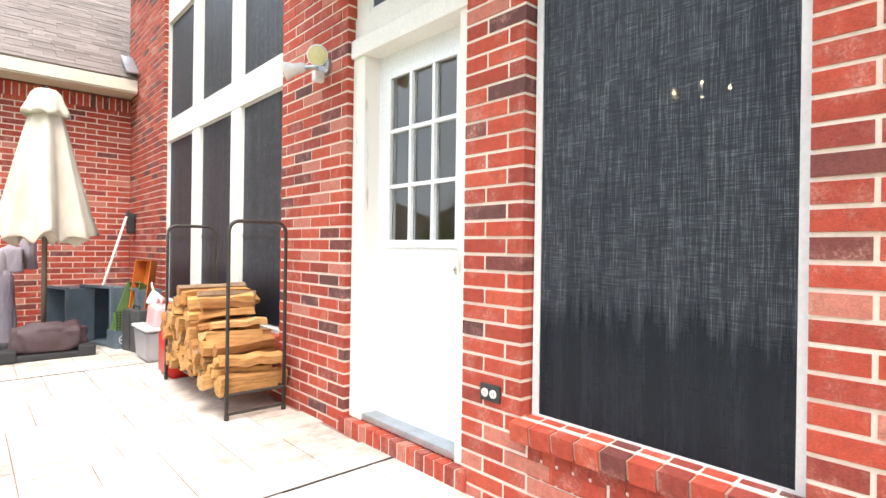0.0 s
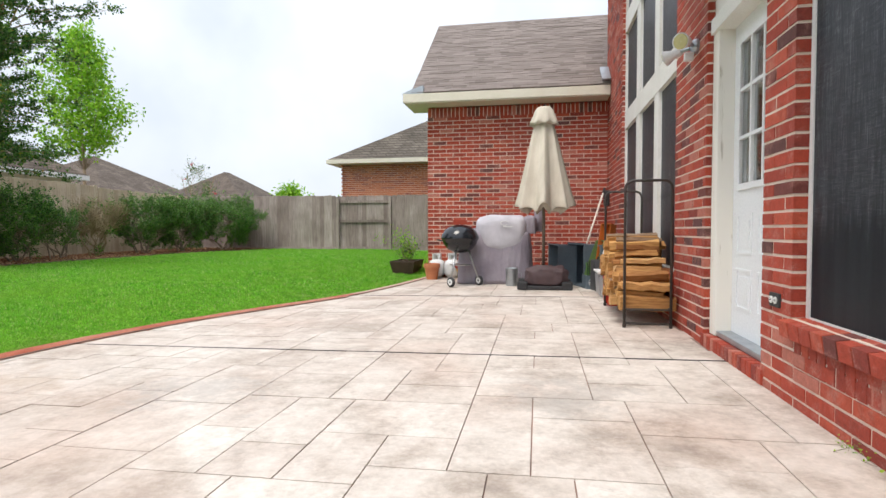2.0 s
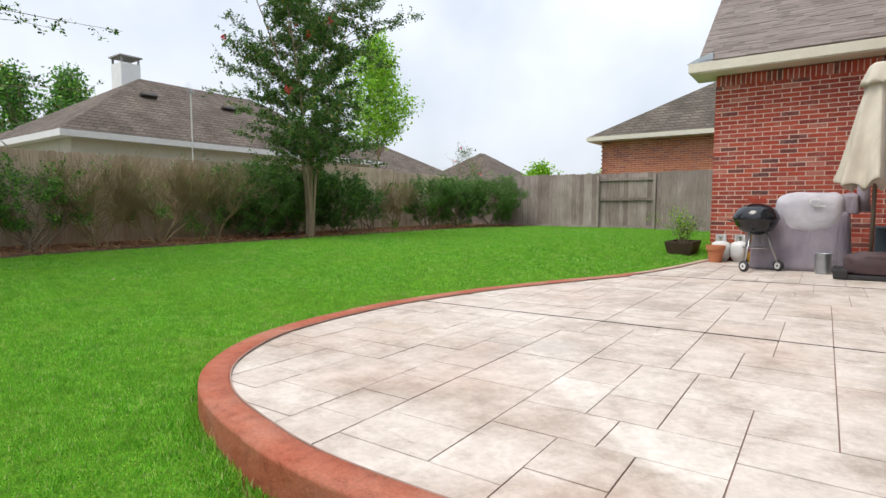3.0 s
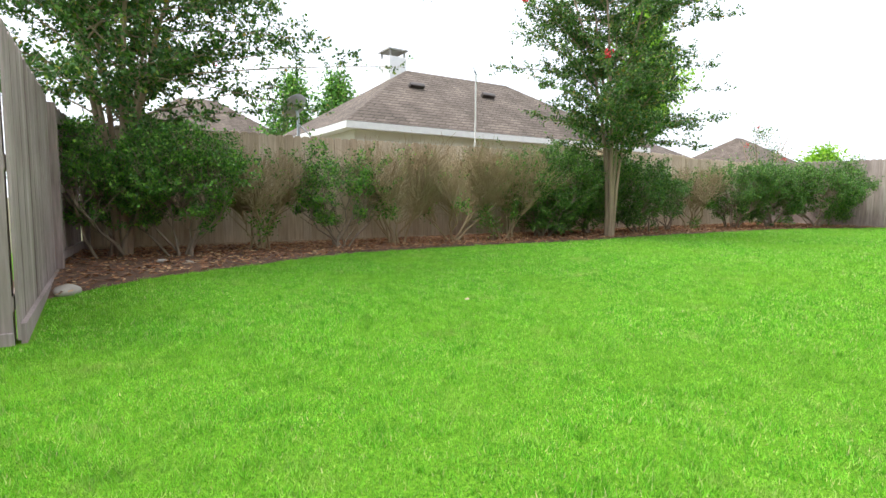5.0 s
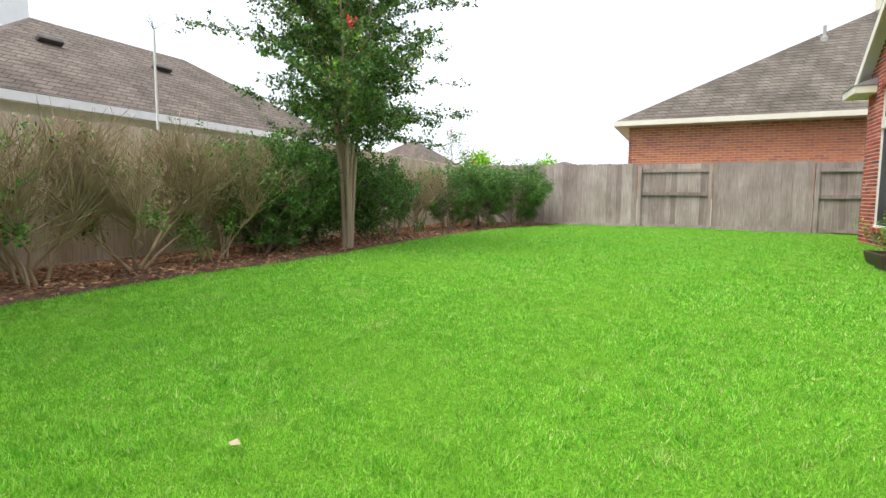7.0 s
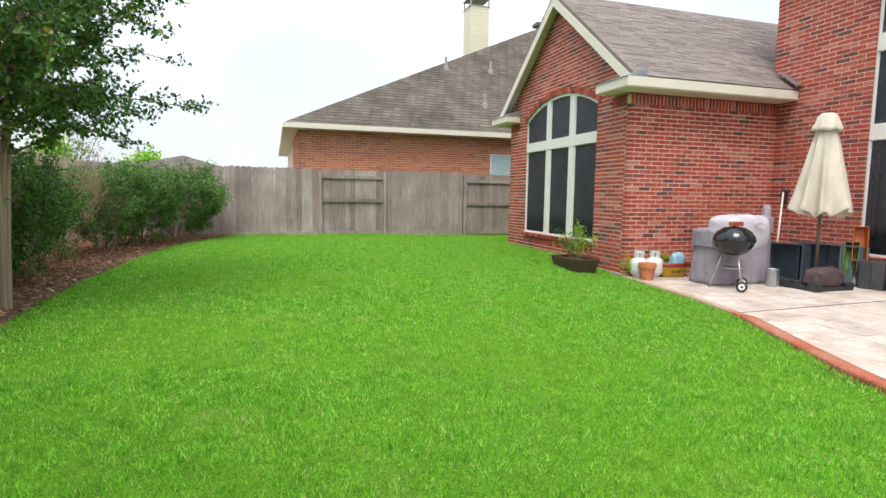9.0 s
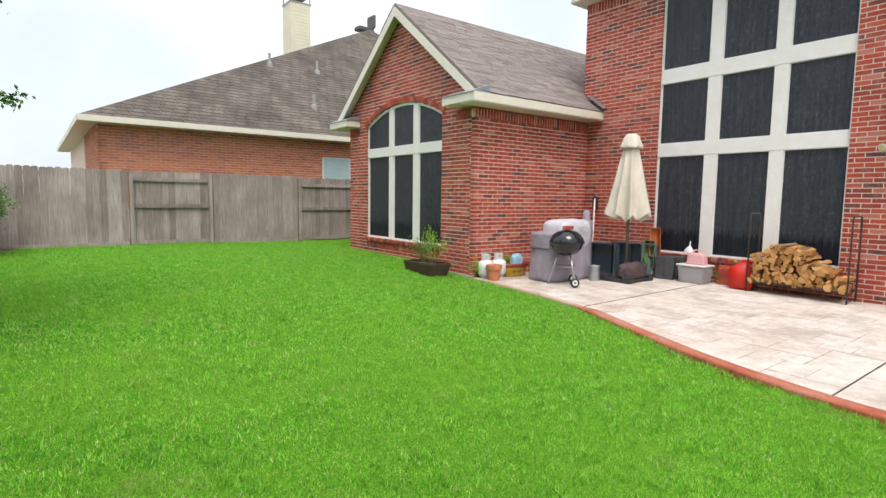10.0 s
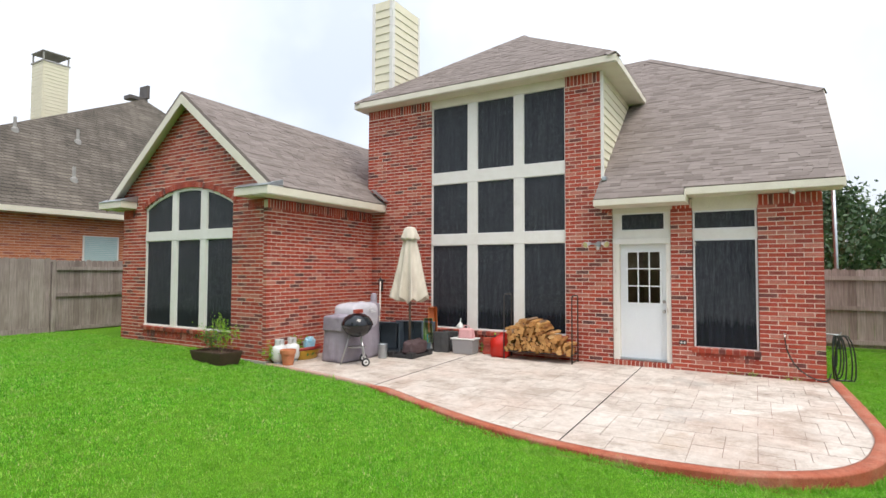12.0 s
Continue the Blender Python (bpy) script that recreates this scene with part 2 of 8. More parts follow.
# tan staining that grows towards the planted edge
_sx = M_TILE.node_tree.nodes.new("ShaderNodeSeparateXYZ")
link(M_TILE, _v, _sx.inputs[0])
_ed = node(M_TILE, "ShaderNodeMapRange", From_Min=0.9, From_Max=-1.2, To_Min=0.0, To_Max=0.42)
link(M_TILE, _sx.outputs["X"], _ed.inputs["Value"])
_en = ramp(M_TILE, noise_fac(M_TILE, _v, 1.9, 8, 0.7), [(0.38, (0, 0, 0)), (0.60, (1, 1, 1))])
_ef = mixed(M_TILE, 1.0, _en, _ed.outputs[0], "MULTIPLY")
_c = mixed(M_TILE, _ef, _c, (0.37, 0.285, 0.23))
# old spills: ragged brown and grey patches that spread from a few spots
_rag = noise_fac(M_TILE, _v, 3.4, 9, 0.75)
for _sx0, _sy0, _sr, _sk in ((-0.95, 3.45, 1.15, (0.33, 0.265, 0.215)), (-1.0, 1.35, 0.95, (0.36, 0.335, 0.31)), (0.95, 1.55, 0.85, (0.37, 0.345, 0.315)), (-2.2, 1.4, 0.7, (0.42, 0.31, 0.22))):
    _dn = M_TILE.node_tree.nodes.new("ShaderNodeVectorMath")
    _dn.operation = "DISTANCE"
    link(M_TILE, _v, _dn.inputs[0])
    _dn.inputs[1].default_value = (_sx0, _sy0, -0.06)
    _fall = node(M_TILE, "ShaderNodeMapRange", From_Min=0.0, From_Max=_sr, To_Min=0.22, To_Max=-0.20)
    link(M_TILE, _dn.outputs["Value"], _fall.inputs["Value"])
    _sum = M_TILE.node_tree.nodes.new("ShaderNodeMath")
    link(M_TILE, _rag, _sum.inputs[0])
    link(M_TILE, _fall.outputs["Result"], _sum.inputs[1])
    _c = mixed(M_TILE, ramp(M_TILE, _sum.outputs[0], [(0.54, (0, 0, 0)), (0.62, (0.35, 0.35, 0.35)), (0.80, (0.68, 0.68, 0.68))]), _c, _sk)
_fn = noise_fac(M_TILE, _v, 38, 5)
_c = mixed(M_TILE, 0.3, _c, ramp(M_TILE, _fn, [(0.3, (0.6, 0.6, 0.6)), (0.65, (1, 1, 1))]), "MULTIPLY")
link(M_TILE, _c, bsdf(M_TILE).inputs["Base Color"])
bump(M_TILE, noise_fac(M_TILE, _v, 9, 9, 0.7), 0.5, 0.012)
M_GROOVE = grained("patio_joint_stain", (0.38, 0.235, 0.185), (0.21, 0.15, 0.125), 3, 0.9, bump_strength=0.2)
M_KERB = material("terracotta_stained_kerb", (0.42, 0.13, 0.07), 0.7, 0, 0.3)
_v = world_coords(M_KERB)
_c = ramp(M_KERB, noise_fac(M_KERB, _v, 1.3, 6, 0.65), [(0.36, (0.36, 0.085, 0.042)), (0.50, (0.39, 0.125, 0.072)), (0.64, (0.44, 0.20, 0.135))])
_c = mixed(M_KERB, 0.8, _c, ramp(M_KERB, noise_fac(M_KERB, _v, 13, 7, 0.75), [(0.34, (0.62, 0.58, 0.56)), (0.48, (1, 1, 1)), (0.72, (1.15, 1.2, 1.22))]), "MULTIPLY")
_c = mixed(M_KERB, 0.5, _c, ramp(M_KERB, noise_fac(M_KERB, _v, 90, 4), [(0.35, (0.6, 0.6, 0.6)), (0.6, (1.05, 1.05, 1.05))]), "MULTIPLY")
_sp = M_KERB.node_tree.nodes.new("ShaderNodeSeparateXYZ")
link(M_KERB, _v, _sp.inputs[0])
_mr = node(M_KERB, "ShaderNodeMapRange", From_Min=5.75, From_Max=6.0, To_Min=0.0, To_Max=0.82)
link(M_KERB, _sp.outputs["Y"], _mr.inputs["Value"])
_c = mixed(M_KERB, _mr.outputs[0], _c, (0.46, 0.33, 0.26))
link(M_KERB, _c, bsdf(M_KERB).inputs["Base Color"])
bump(M_KERB, noise_fac(M_KERB, _v, 30, 7, 0.7), 0.6, 0.012)
M_DARK = grained("dark_joint", (0.035, 0.03, 0.028), (0.06, 0.05, 0.045), 5, 0.9, bump_strength=0)

M_SOIL = material("lawn_soil", (0.06, 0.12, 0.02), 0.95, 0, 0.1)
_v = world_coords(M_SOIL)
_c = ramp(M_SOIL, noise_fac(M_SOIL, _v, 70, 4), [(0.3, (0.05, 0.14, 0.010)), (0.7, (0.17, 0.38, 0.025))])
_c = mixed(M_SOIL, 0.5, _c, ramp(M_SOIL, noise_fac(M_SOIL, _v, 0.6, 4), [(0.35, (0.75, 0.8, 0.7)), (0.7, (1.15, 1.1, 1.0))]), "MULTIPLY")
# unseen ground past the back and far fences, dulled to curb green bounce light
_sp = M_SOIL.node_tree.nodes.new("ShaderNodeSeparateXYZ")
link(M_SOIL, _v, _sp.inputs[0])
for _ax, _a, _b in (("X", -11.7, -12.0), ("Y", 16.3, 16.6)):
    _mr = node(M_SOIL, "ShaderNodeMapRange", From_Min=_a, From_Max=_b)
    link(M_SOIL, _sp.outputs[_ax], _mr.inputs["Value"])
    _c = mixed(M_SOIL, _mr.outputs[0], _c, (0.19, 0.18, 0.11))
link(M_SOIL, _c, bsdf(M_SOIL).inputs["Base Color"])
bump(M_SOIL, noise_fac(M_SOIL, _v, 90, 3), 0.8, 0.03)


def leaf_material(name, stops, rough=0.45, trans=0.25, patch=None):
    m = material(name, stops[0][1], rough, 0, 0.35)
    c = ramp(m, piece_random(m), stops)
    if patch:
        v = world_coords(m)
        p = ramp(m, noise_fac(m, v, patch[0], 5), [(0.42, (0, 0, 0)), (0.74, (1, 1, 1))])
        c = mixed(m, p, c, patch[1])
        q = ramp(m, noise_fac(m, v, 7.0, 5, 0.7), [(0.34, (0.60, 0.68, 0.60)), (0.56, (1.0, 1.0, 1.0)), (0.74, (1.25, 1.12, 1.25))])
        c = mixed(m, 0.9, c, q, "MULTIPLY")
        q = ramp(m, noise_fac(m, v, 24.0, 4, 0.7), [(0.36, (0.66, 0.76, 0.7)), (0.52, (1.0, 1.0, 1.0)), (0.70, (1.25, 1.15, 1.25))])
        c = mixed(m, 0.8, c, q, "MULTIPLY")
        q = ramp(m, noise_fac(m, v, 2.6, 7, 0.72), [(0.56, (0, 0, 0)), (0.72, (0.6, 0.6, 0.6))])
        c = mixed(m, q, c, (0.50, 0.53, 0.18))
    link(m, c, bsdf(m).inputs["Base Color"])
    tr = m.node_tree.nodes.new("ShaderNodeBsdfTranslucent")
    link(m, c, tr.inputs["Color"])
    x = node(m, "ShaderNodeMixShader", Fac=trans)
    link(m, bsdf(m).outputs[0], x.inputs[1])
    link(m, tr.outputs[0], x.inputs[2])
    link(m, x.outputs[0], m.node_tree.nodes["Material Output"].inputs["Surface"])
    return m


M_GRASS = leaf_material("grass_blade", [(0.0, (0.07, 0.26, 0.016)), (0.3, (0.15, 0.47, 0.028)), (0.6, (0.25, 0.64, 0.045)), (0.84, (0.38, 0.76, 0.085)), (0.93, (0.56, 0.72, 0.20)), (1.0, (0.74, 0.64, 0.36))], 0.5, 0.38, (0.8, (0.28, 0.56, 0.05)))
M_LEAF = leaf_material("myrtle_leaf", [(0.0, (0.030, 0.085, 0.020)), (0.5, (0.065, 0.165, 0.030)), (0.88, (0.14, 0.29, 0.045)), (0.97, (0.26, 0.34, 0.06)), (1.0, (0.42, 0.26, 0.06))], 0.42, 0.28)
M_LEAF_DARK = leaf_material("shrub_leaf", [(0.0, (0.035, 0.10, 0.022)), (0.5, (0.085, 0.205, 0.038)), (0.85, (0.14, 0.29, 0.05)), (1.0, (0.24, 0.43, 0.075))], 0.42, 0.3)
M_LEAF_BRIGHT = leaf_material("young_leaf", [(0.0, (0.15, 0.36, 0.025)), (0.6, (0.26, 0.52, 0.035)), (1.0, (0.42, 0.64, 0.06))], 0.4, 0.5)
M_BARK = grained("smooth_bark", (0.40, 0.30, 0.20), (0.24, 0.17, 0.115), 4, 0.8, (1, 1, 0.25), 0.3)
M_TWIG = grained("dry_twig", (0.31, 0.23, 0.13), (0.44, 0.34, 0.20), 6, 0.85, bump_strength=0)
M_TWIG_DARK = grained("shrub_stem", (0.20, 0.155, 0.11), (0.30, 0.24, 0.17), 6, 0.85, bump_strength=0)
M_LEAF_FAR = leaf_material("far_leaf", [(0.0, (0.035, 0.07, 0.032)), (0.6, (0.07, 0.12, 0.055)), (1.0, (0.12, 0.18, 0.08))], 0.5, 0.2)
M_SILL_JOINT = grained("weathered_sill_joint", (0.34, 0.20, 0.14), (0.46, 0.31, 0.24), 9, 0.9, bump_strength=0.2)
M_BLOOM = leaf_material("red_bloom", [(0.0, (0.55, 0.03, 0.03)), (1.0, (0.70, 0.08, 0.09))])
M_MULCH = grained("mulch", (0.075, 0.040, 0.024), (0.15, 0.085, 0.05), 22, 0.95, bump_strength=0.8, fine=90)
M_LITTER = leaf_material("leaf_litter", [(0.0, (0.13, 0.06, 0.032)), (0.5, (0.28, 0.12, 0.055)), (0.85, (0.42, 0.24, 0.12)), (1.0, (0.58, 0.42, 0.22))], 0.8, 0.05)

M_FENCE = material("weathered_cedar", (0.3, 0.25, 0.2), 0.9, 0, 0.2)
_r = piece_random(M_FENCE)
_c = ramp(M_FENCE, _r, [(0.0, (0.37, 0.31, 0.30)), (0.35, (0.43, 0.37, 0.36)), (0.7, (0.305, 0.25, 0.24)), (1.0, (0.48, 0.42, 0.405))])
_v = world_coords(M_FENCE, (1, 1, 0.06))
_c = mixed(M_FENCE, 0.7, _c, ramp(M_FENCE, noise_fac(M_FENCE, _v, 42, 5), [(0.3, (0.5, 0.47, 0.44)), (0.7, (1.1, 1.08, 1.05))]), "MULTIPLY")
_c = mixed(M_FENCE, 0.55, _c, ramp(M_FENCE, noise_fac(M_FENCE, world_coords(M_FENCE), 1.4, 5), [(0.35, (0.55, 0.52, 0.47)), (0.65, (1.05, 1.03, 1.0))]), "MULTIPLY")
link(M_FENCE, _c, bsdf(M_FENCE).inputs["Base Color"])
bump(M_FENCE, noise_fac(M_FENCE, _v, 60, 4), 0.4, 0.004)
M_FENCE_TAN = material("tan_cedar", (0.4, 0.33, 0.25), 0.9, 0, 0.2)
_c = ramp(M_FENCE_TAN, piece_random(M_FENCE_TAN), [(0.0, (0.57, 0.47, 0.345)), (0.35, (0.65, 0.555, 0.42)), (0.7, (0.51, 0.41, 0.295)), (1.0, (0.70, 0.61, 0.485))])
_v = world_coords(M_FENCE_TAN, (1, 1, 0.06))
_c = mixed(M_FENCE_TAN, 0.6, _c, ramp(M_FENCE_TAN, noise_fac(M_FENCE_TAN, _v, 42, 5), [(0.3, (0.55, 0.51, 0.47)), (0.7, (1.1, 1.08, 1.05))]), "MULTIPLY")
_c = mixed(M_FENCE_TAN, 0.5, _c, ramp(M_FENCE_TAN, noise_fac(M_FENCE_TAN, world_coords(M_FENCE_TAN), 1.4, 5), [(0.35, (0.62, 0.57, 0.5)), (0.65, (1.05, 1.03, 1.0))]), "MULTIPLY")
link(M_FENCE_TAN, _c, bsdf(M_FENCE_TAN).inputs["Base Color"])
bump(M_FENCE_TAN, noise_fac(M_FENCE_TAN, _v, 60, 4), 0.4, 0.004)


# ---------------------------------------------------------------- mesh helpers
def mesh_of(bm, name, mat, smooth=False):
    me = bpy.data.meshes.new(name)
    bm.to_mesh(me)
    bm.free()
    for m in mat if isinstance(mat, (list, tuple)) else [mat]:
        me.materials.append(m)
    if smooth:
        me.polygons.foreach_set("use_smooth", [True] * len(me.polygons))
    return me


def part(name, bm, mat, parent=None, label="", smooth=False):
    ob = new(name, mesh_of(bm, name, mat, smooth))
    ob.parent = parent
    return tagged(ob, label)


def thing(name, label, category, group="", kind="", at=None):
    ob = new(name)
    ob.empty_display_size = 0.1
    if at is not None:
        ob.matrix_world = at
    return tagged(ob, label, category, group, kind)


def box(bm, x0, x1, y0, y1, z0, z1, bevel=0.0, m=None):
    r = bmesh.ops.create_cube(bm, size=1)
    vs = r["verts"]
    bmesh.ops.transform(bm, matrix=Matrix.Translation(((x0 + x1) / 2, (y0 + y1) / 2, (z0 + z1) / 2)) @ Matrix.Diagonal((x1 - x0, y1 - y0, z1 - z0, 1)), verts=vs)
    if bevel:
        es = list({e for v in vs for e in v.link_edges})
        out = bmesh.ops.bevel(bm, geom=es, offset=bevel, segments=2, affect="EDGES", profile=0.6)
        vs = list({v for f in out["faces"] for v in f.verts} | {v for v in vs if v.is_valid})
    if m is not None:
        bmesh.ops.transform(bm, matrix=m, verts=[v for v in vs if v.is_valid])
    return bm


def boxed(*a, bevel=0.0, m=None):
    return box(bmesh.new(), *a, bevel=bevel, m=m)


def tube(bm, points, radius, sides=8, taper=None):
    """A tube along points; taper gives the end's radius."""
    pts = [Vector(p) for p in points]
    rings, prev = [], None
    for i, p in enumerate(pts):
        d = (pts[min(i + 1, len(pts) - 1)] - pts[max(i - 1, 0)]).normalized()
        if prev is None:
            u = d.orthogonal().normalized()
        else:
            u = (prev - d * prev.dot(d)).normalized()
        prev = u
        w = d.cross(u)
        r = radius if taper is None else radius + (taper - radius) * i / (len(pts) - 1)
        rings.append([bm.verts.new(p + r * (math.cos(2 * math.pi * k / sides) * u + math.sin(2 * math.pi * k / sides) * w)) for k in range(sides)])
    for a, b in zip(rings, rings[1:]):
        for k in range(sides):
            bm.faces.new((a[k], a[(k + 1) % sides], b[(k + 1) % sides], b[k]))
    bm.faces.new(rings[0][::-1])
    bm.faces.new(rings[-1])
    return bm


def lathe(bm, profile, sides=24, centre=(0, 0), wob=None):
    """A turned body from (radius, height) pairs."""
    rings = []
    for i, (r, z) in enumerate(profile):
        ring = []
        for k in range(sides):
            a = 2 * math.pi * k / sides
            rr = r * (wob(a, z) if wob else 1)
            ring.append(bm.verts.new((centre[0] + rr * math.cos(a), centre[1] + rr * math.sin(a), z)))
        rings.append(ring)
    for a, b in zip(rings, rings[1:]):
        for k in range(sides):
            bm.faces.new((a[k], a[(k + 1) % sides], b[(k + 1) % sides], b[k]))
    if profile[0][0] > 1e-4:
        bm.faces.new(rings[0][::-1])
    if profile[-1][0] > 1e-4:
        bm.faces.new(rings[-1])
    return bm


def prism(bm, poly, axis, a, b):
    """A flat polygon of 2D points pushed from a to b along an axis (0, 1 or 2)."""
    def at(p, s):
        v = list(p)
        v.insert(axis, s)
        return bm.verts.new(v)
    lo, hi = [at(p, a) for p in poly], [at(p, b) for p in poly]
    n = len(poly)
    for i in range(n):
        bm.faces.new((lo[i], lo[(i + 1) % n], hi[(i + 1) % n], hi[i]))
    bm.faces.new(lo[::-1])
    bm.faces.new(hi)
    bmesh.ops.recalc_face_normals(bm, faces=bm.faces)
    return bm


def arrays_mesh(name, verts, faces_n, mat):
    """A mesh from numpy arrays of loose triangles or quads, n corners each."""
    me = bpy.data.meshes.new(name)
    nv = len(verts)
    nf = nv // faces_n
    me.vertices.add(nv)
    me.vertices.foreach_set("co", np.asarray(verts, dtype=np.float32).ravel())
    me.loops.add(nv)
    me.loops.foreach_set("vertex_index", np.arange(nv, dtype=np.int32))
    me.polygons.add(nf)
    me.polygons.foreach_set("loop_start", np.arange(0, nv, faces_n, dtype=np.int32))
    me.materials.append(mat)
    me.update(calc_edges=True)
    return me


def smoothstep(a, b, x):
    t = np.clip((x - a) / (b - a), 0, 1)
    return t * t * (3 - 2 * t)


def lawn_height(x, y):
    d = np.hypot(x + 2.0, y + 1.0)
    return -0.15 + 0.24 * smoothstep(0.6, 8.5, d) + 0.006 * np.maximum(0, y - 2) - 0.06 * smoothstep(-5, -1.5, x)


def curve_points(ctrl, per=8):
    """A smooth line through the control points."""
    out = []
    p = [Vector(c) for c in ctrl]
    for i in range(len(p) - 1):
        a, b, c, d = p[max(i - 1, 0)], p[i], p[i + 1], p[min(i + 2, len(p) - 1)]
        for k in range(per):
            t = k / per
            out.append(0.5 * ((2 * b) + (c - a) * t + (2 * a - 5 * b + 4 * c - d) * t * t + (3 * b - a - 3 * c + d) * t ** 3))
    out.append(p[-1])
    return out


UNIT = bmesh.new()
bmesh.ops.create_cube(UNIT, size=1)
UNIT_BRICK = mesh_of(UNIT, "brick", M_BRICK)
UNIT = bmesh.new()
bmesh.ops.create_cube(UNIT, size=1)
UNIT_BRICK_ORANGE = mesh_of(UNIT, "brick_orange", M_BRICK_ORANGE)
UNIT = bmesh.new()
bmesh.ops.create_cube(UNIT, size=1)
UNIT_BOARD = mesh_of(UNIT, "board", M_FENCE)
CUBE_V = np.array([(sx, sy, sz) for sx in (-.5, .5) for sy in (-.5, .5) for sz in (-.5, .5)])
CUBE_F = np.array([(0, 1, 3, 2), (4, 6, 7, 5), (0, 4, 5, 1), (2, 3, 7, 6), (0, 2, 6, 4), (1, 5, 7, 3)])


def pieces(name, mats, unit, parent, material_, near=None, limit=300):
    """Boxes given by their matrices: the ones nearest to a point of the plan become parts, the rest one joined part."""
    if near is not None:
        mats = sorted(mats, key=lambda m: (m.translation - Vector(near)).length)
    single, rest = (mats[:limit], mats[limit:]) if near is not None else ([], mats)
    for m in single:
        o = new(name, unit)
        o.parent = parent
        o.matrix_basis = m
    if rest:
        arr = np.array([[list(r) for r in m] for m in rest])
        v = np.einsum("nij,kj->nki", arr[:, :3, :3], CUBE_V) + arr[:, None, :3, 3]
        me = bpy.data.meshes.new(name + "_courses")
        f = (CUBE_F[None] + 8 * np.arange(len(rest))[:, None, None]).reshape(-1, 4)
        me.from_pydata(v.reshape(-1, 3).tolist(), [], f.tolist())
        me.materials.append(material_)
        me.update()
        o = new(name + "_courses", me)
        o.parent = parent
        tagged(o, kind="stuff")


# ---------------------------------------------------------------- brick walls
COURSE, BRICK, JOINT = 0.0755, 0.252, 0.0145


def cut(spans, holes):
    for h0, h1 in holes:
        out = []
        for a, b in spans:
            if h1 <= a or h0 >= b:
                out.append((a, b))
                continue
            if h0 > a:
                out.append((a, h0))
            if h1 < b:
                out.append((h1, b))
        spans = out
    return spans


def brick_wall(name, label, axis, face, v0, v1, extent, holes, soldier=(), near=None, limit=300, unit=None, mat=None, depth=0.12, sign=1):
    """A wall in the plane axis = face that looks towards minus sign * axis: mortar body with courses of bricks set proud of it."""
    unit, mat = unit or UNIT_BRICK, mat or M_BRICK
    rng = random.Random(name)
    wall = thing(name, label, "brick wall", kind="structure")
    bricks, body = [], []

    def block(u0, u1, w0, w1, proud, deep):
        c = face + sign * (deep - proud) / 2
        t = deep + proud
        if axis == "x":
            return Matrix.Translation((c, (u0 + u1) / 2, (w0 + w1) / 2)) @ Matrix.Diagonal((t, u1 - u0, w1 - w0, 1))
        return Matrix.Translation(((u0 + u1) / 2, c, (w0 + w1) / 2)) @ Matrix.Diagonal((u1 - u0, t, w1 - w0, 1))

    n = int(round((v1 - v0) / COURSE))
    for k in range(n):
        a = v0 + k * COURSE
        mid = a + COURSE / 2
        for s0, s1 in cut(extent(mid), holes(mid)):
            body.append(block(s0 + 0.003, s1 - 0.003, a, a + COURSE, -0.004, depth))
            if any(q0 <= mid <= q1 and s0 >= r0 - 0.3 and s1 <= r1 + 0.3 for q0, q1, r0, r1 in soldier):
                continue
            first = math.floor(s0 / BRICK) * BRICK - (BRICK / 2 if k % 2 else 0)
            marks = [s0] + [first + BRICK * i for i in range(1, int((s1 - first) / BRICK) + 1) if s0 + 0.055 < first + BRICK * i < s1 - 0.055] + [s1]
            for p0, p1 in zip(marks, marks[1:]):
                j = rng.uniform(-0.0018, 0.0022)
                g0 = 0 if p0 == s0 else JOINT / 2
                g1 = 0 if p1 == s1 else JOINT / 2
                bricks.append(block(p0 + g0, p1 - g1, a + JOINT / 2 + rng.uniform(-.001, .001), a + COURSE - JOINT / 2, j, 0.10))
    for q0, q1, r0, r1 in soldier:
        u = r0
        while u < r1 - 0.03:
            for s0, s1 in cut(extent((q0 + q1) / 2), holes((q0 + q1) / 2)):
                p0, p1 = max(u, s0), min(u + COURSE, s1, r1)
                if p1 - p0 > 0.03:
                    bricks.append(block(p0 + JOINT / 2, p1 - JOINT / 2, q0 + JOINT / 2, q1 - JOINT / 2, rng.uniform(-.001, .003), 0.05))
            u += COURSE
    pieces("mortar", body, None, wall, M_MORTAR)
    pieces("brick", bricks, unit, wall, mat, near, limit)
    return wall


FX, SY, GX = 2.05, 8.74, -1.24
BIG = (3.86, 7.05, 0.40, 5.70)
ONE = (0.525, 1.545, 0.36, 3.10)
DOOR = (1.90, 2.95, -0.02, 3.00)


def facade_holes(v):
    return [(h[0], h[1]) for h in (BIG, ONE, DOOR) if h[2] < v < h[3]]


brick_wall("wall_facade", "red brick house wall with pale mortar joints", "x", FX, -0.06, 5.68,
           lambda v: [(-0.39, SY)] if v < 3.06 else [(3.15, 8.87)], facade_holes,
           soldier=[(2.86, 3.06, -0.39, 3.15), (5.46, 5.68, 3.15, 8.87), (0.16, 0.36, 0.53, 1.54), (0.16, 0.36, 3.86, 7.05)], near=(FX, 0.9, 1.0))
brick_wall("wall_wing_side", "red brick side wall of the wing with pale mortar", "y", SY, -0.06, 3.14,
           lambda v: [(GX - 0.002, FX)], lambda v: [], soldier=[(2.94, 3.14, GX, FX)], near=(0.3, SY, 1.3), limit=200)

ARC_Y, ARC_R, ARC_TOP, SPRING = 11.27, 3.3, 3.53, 3.16
WIN_L, WIN_R = 9.75, 12.80


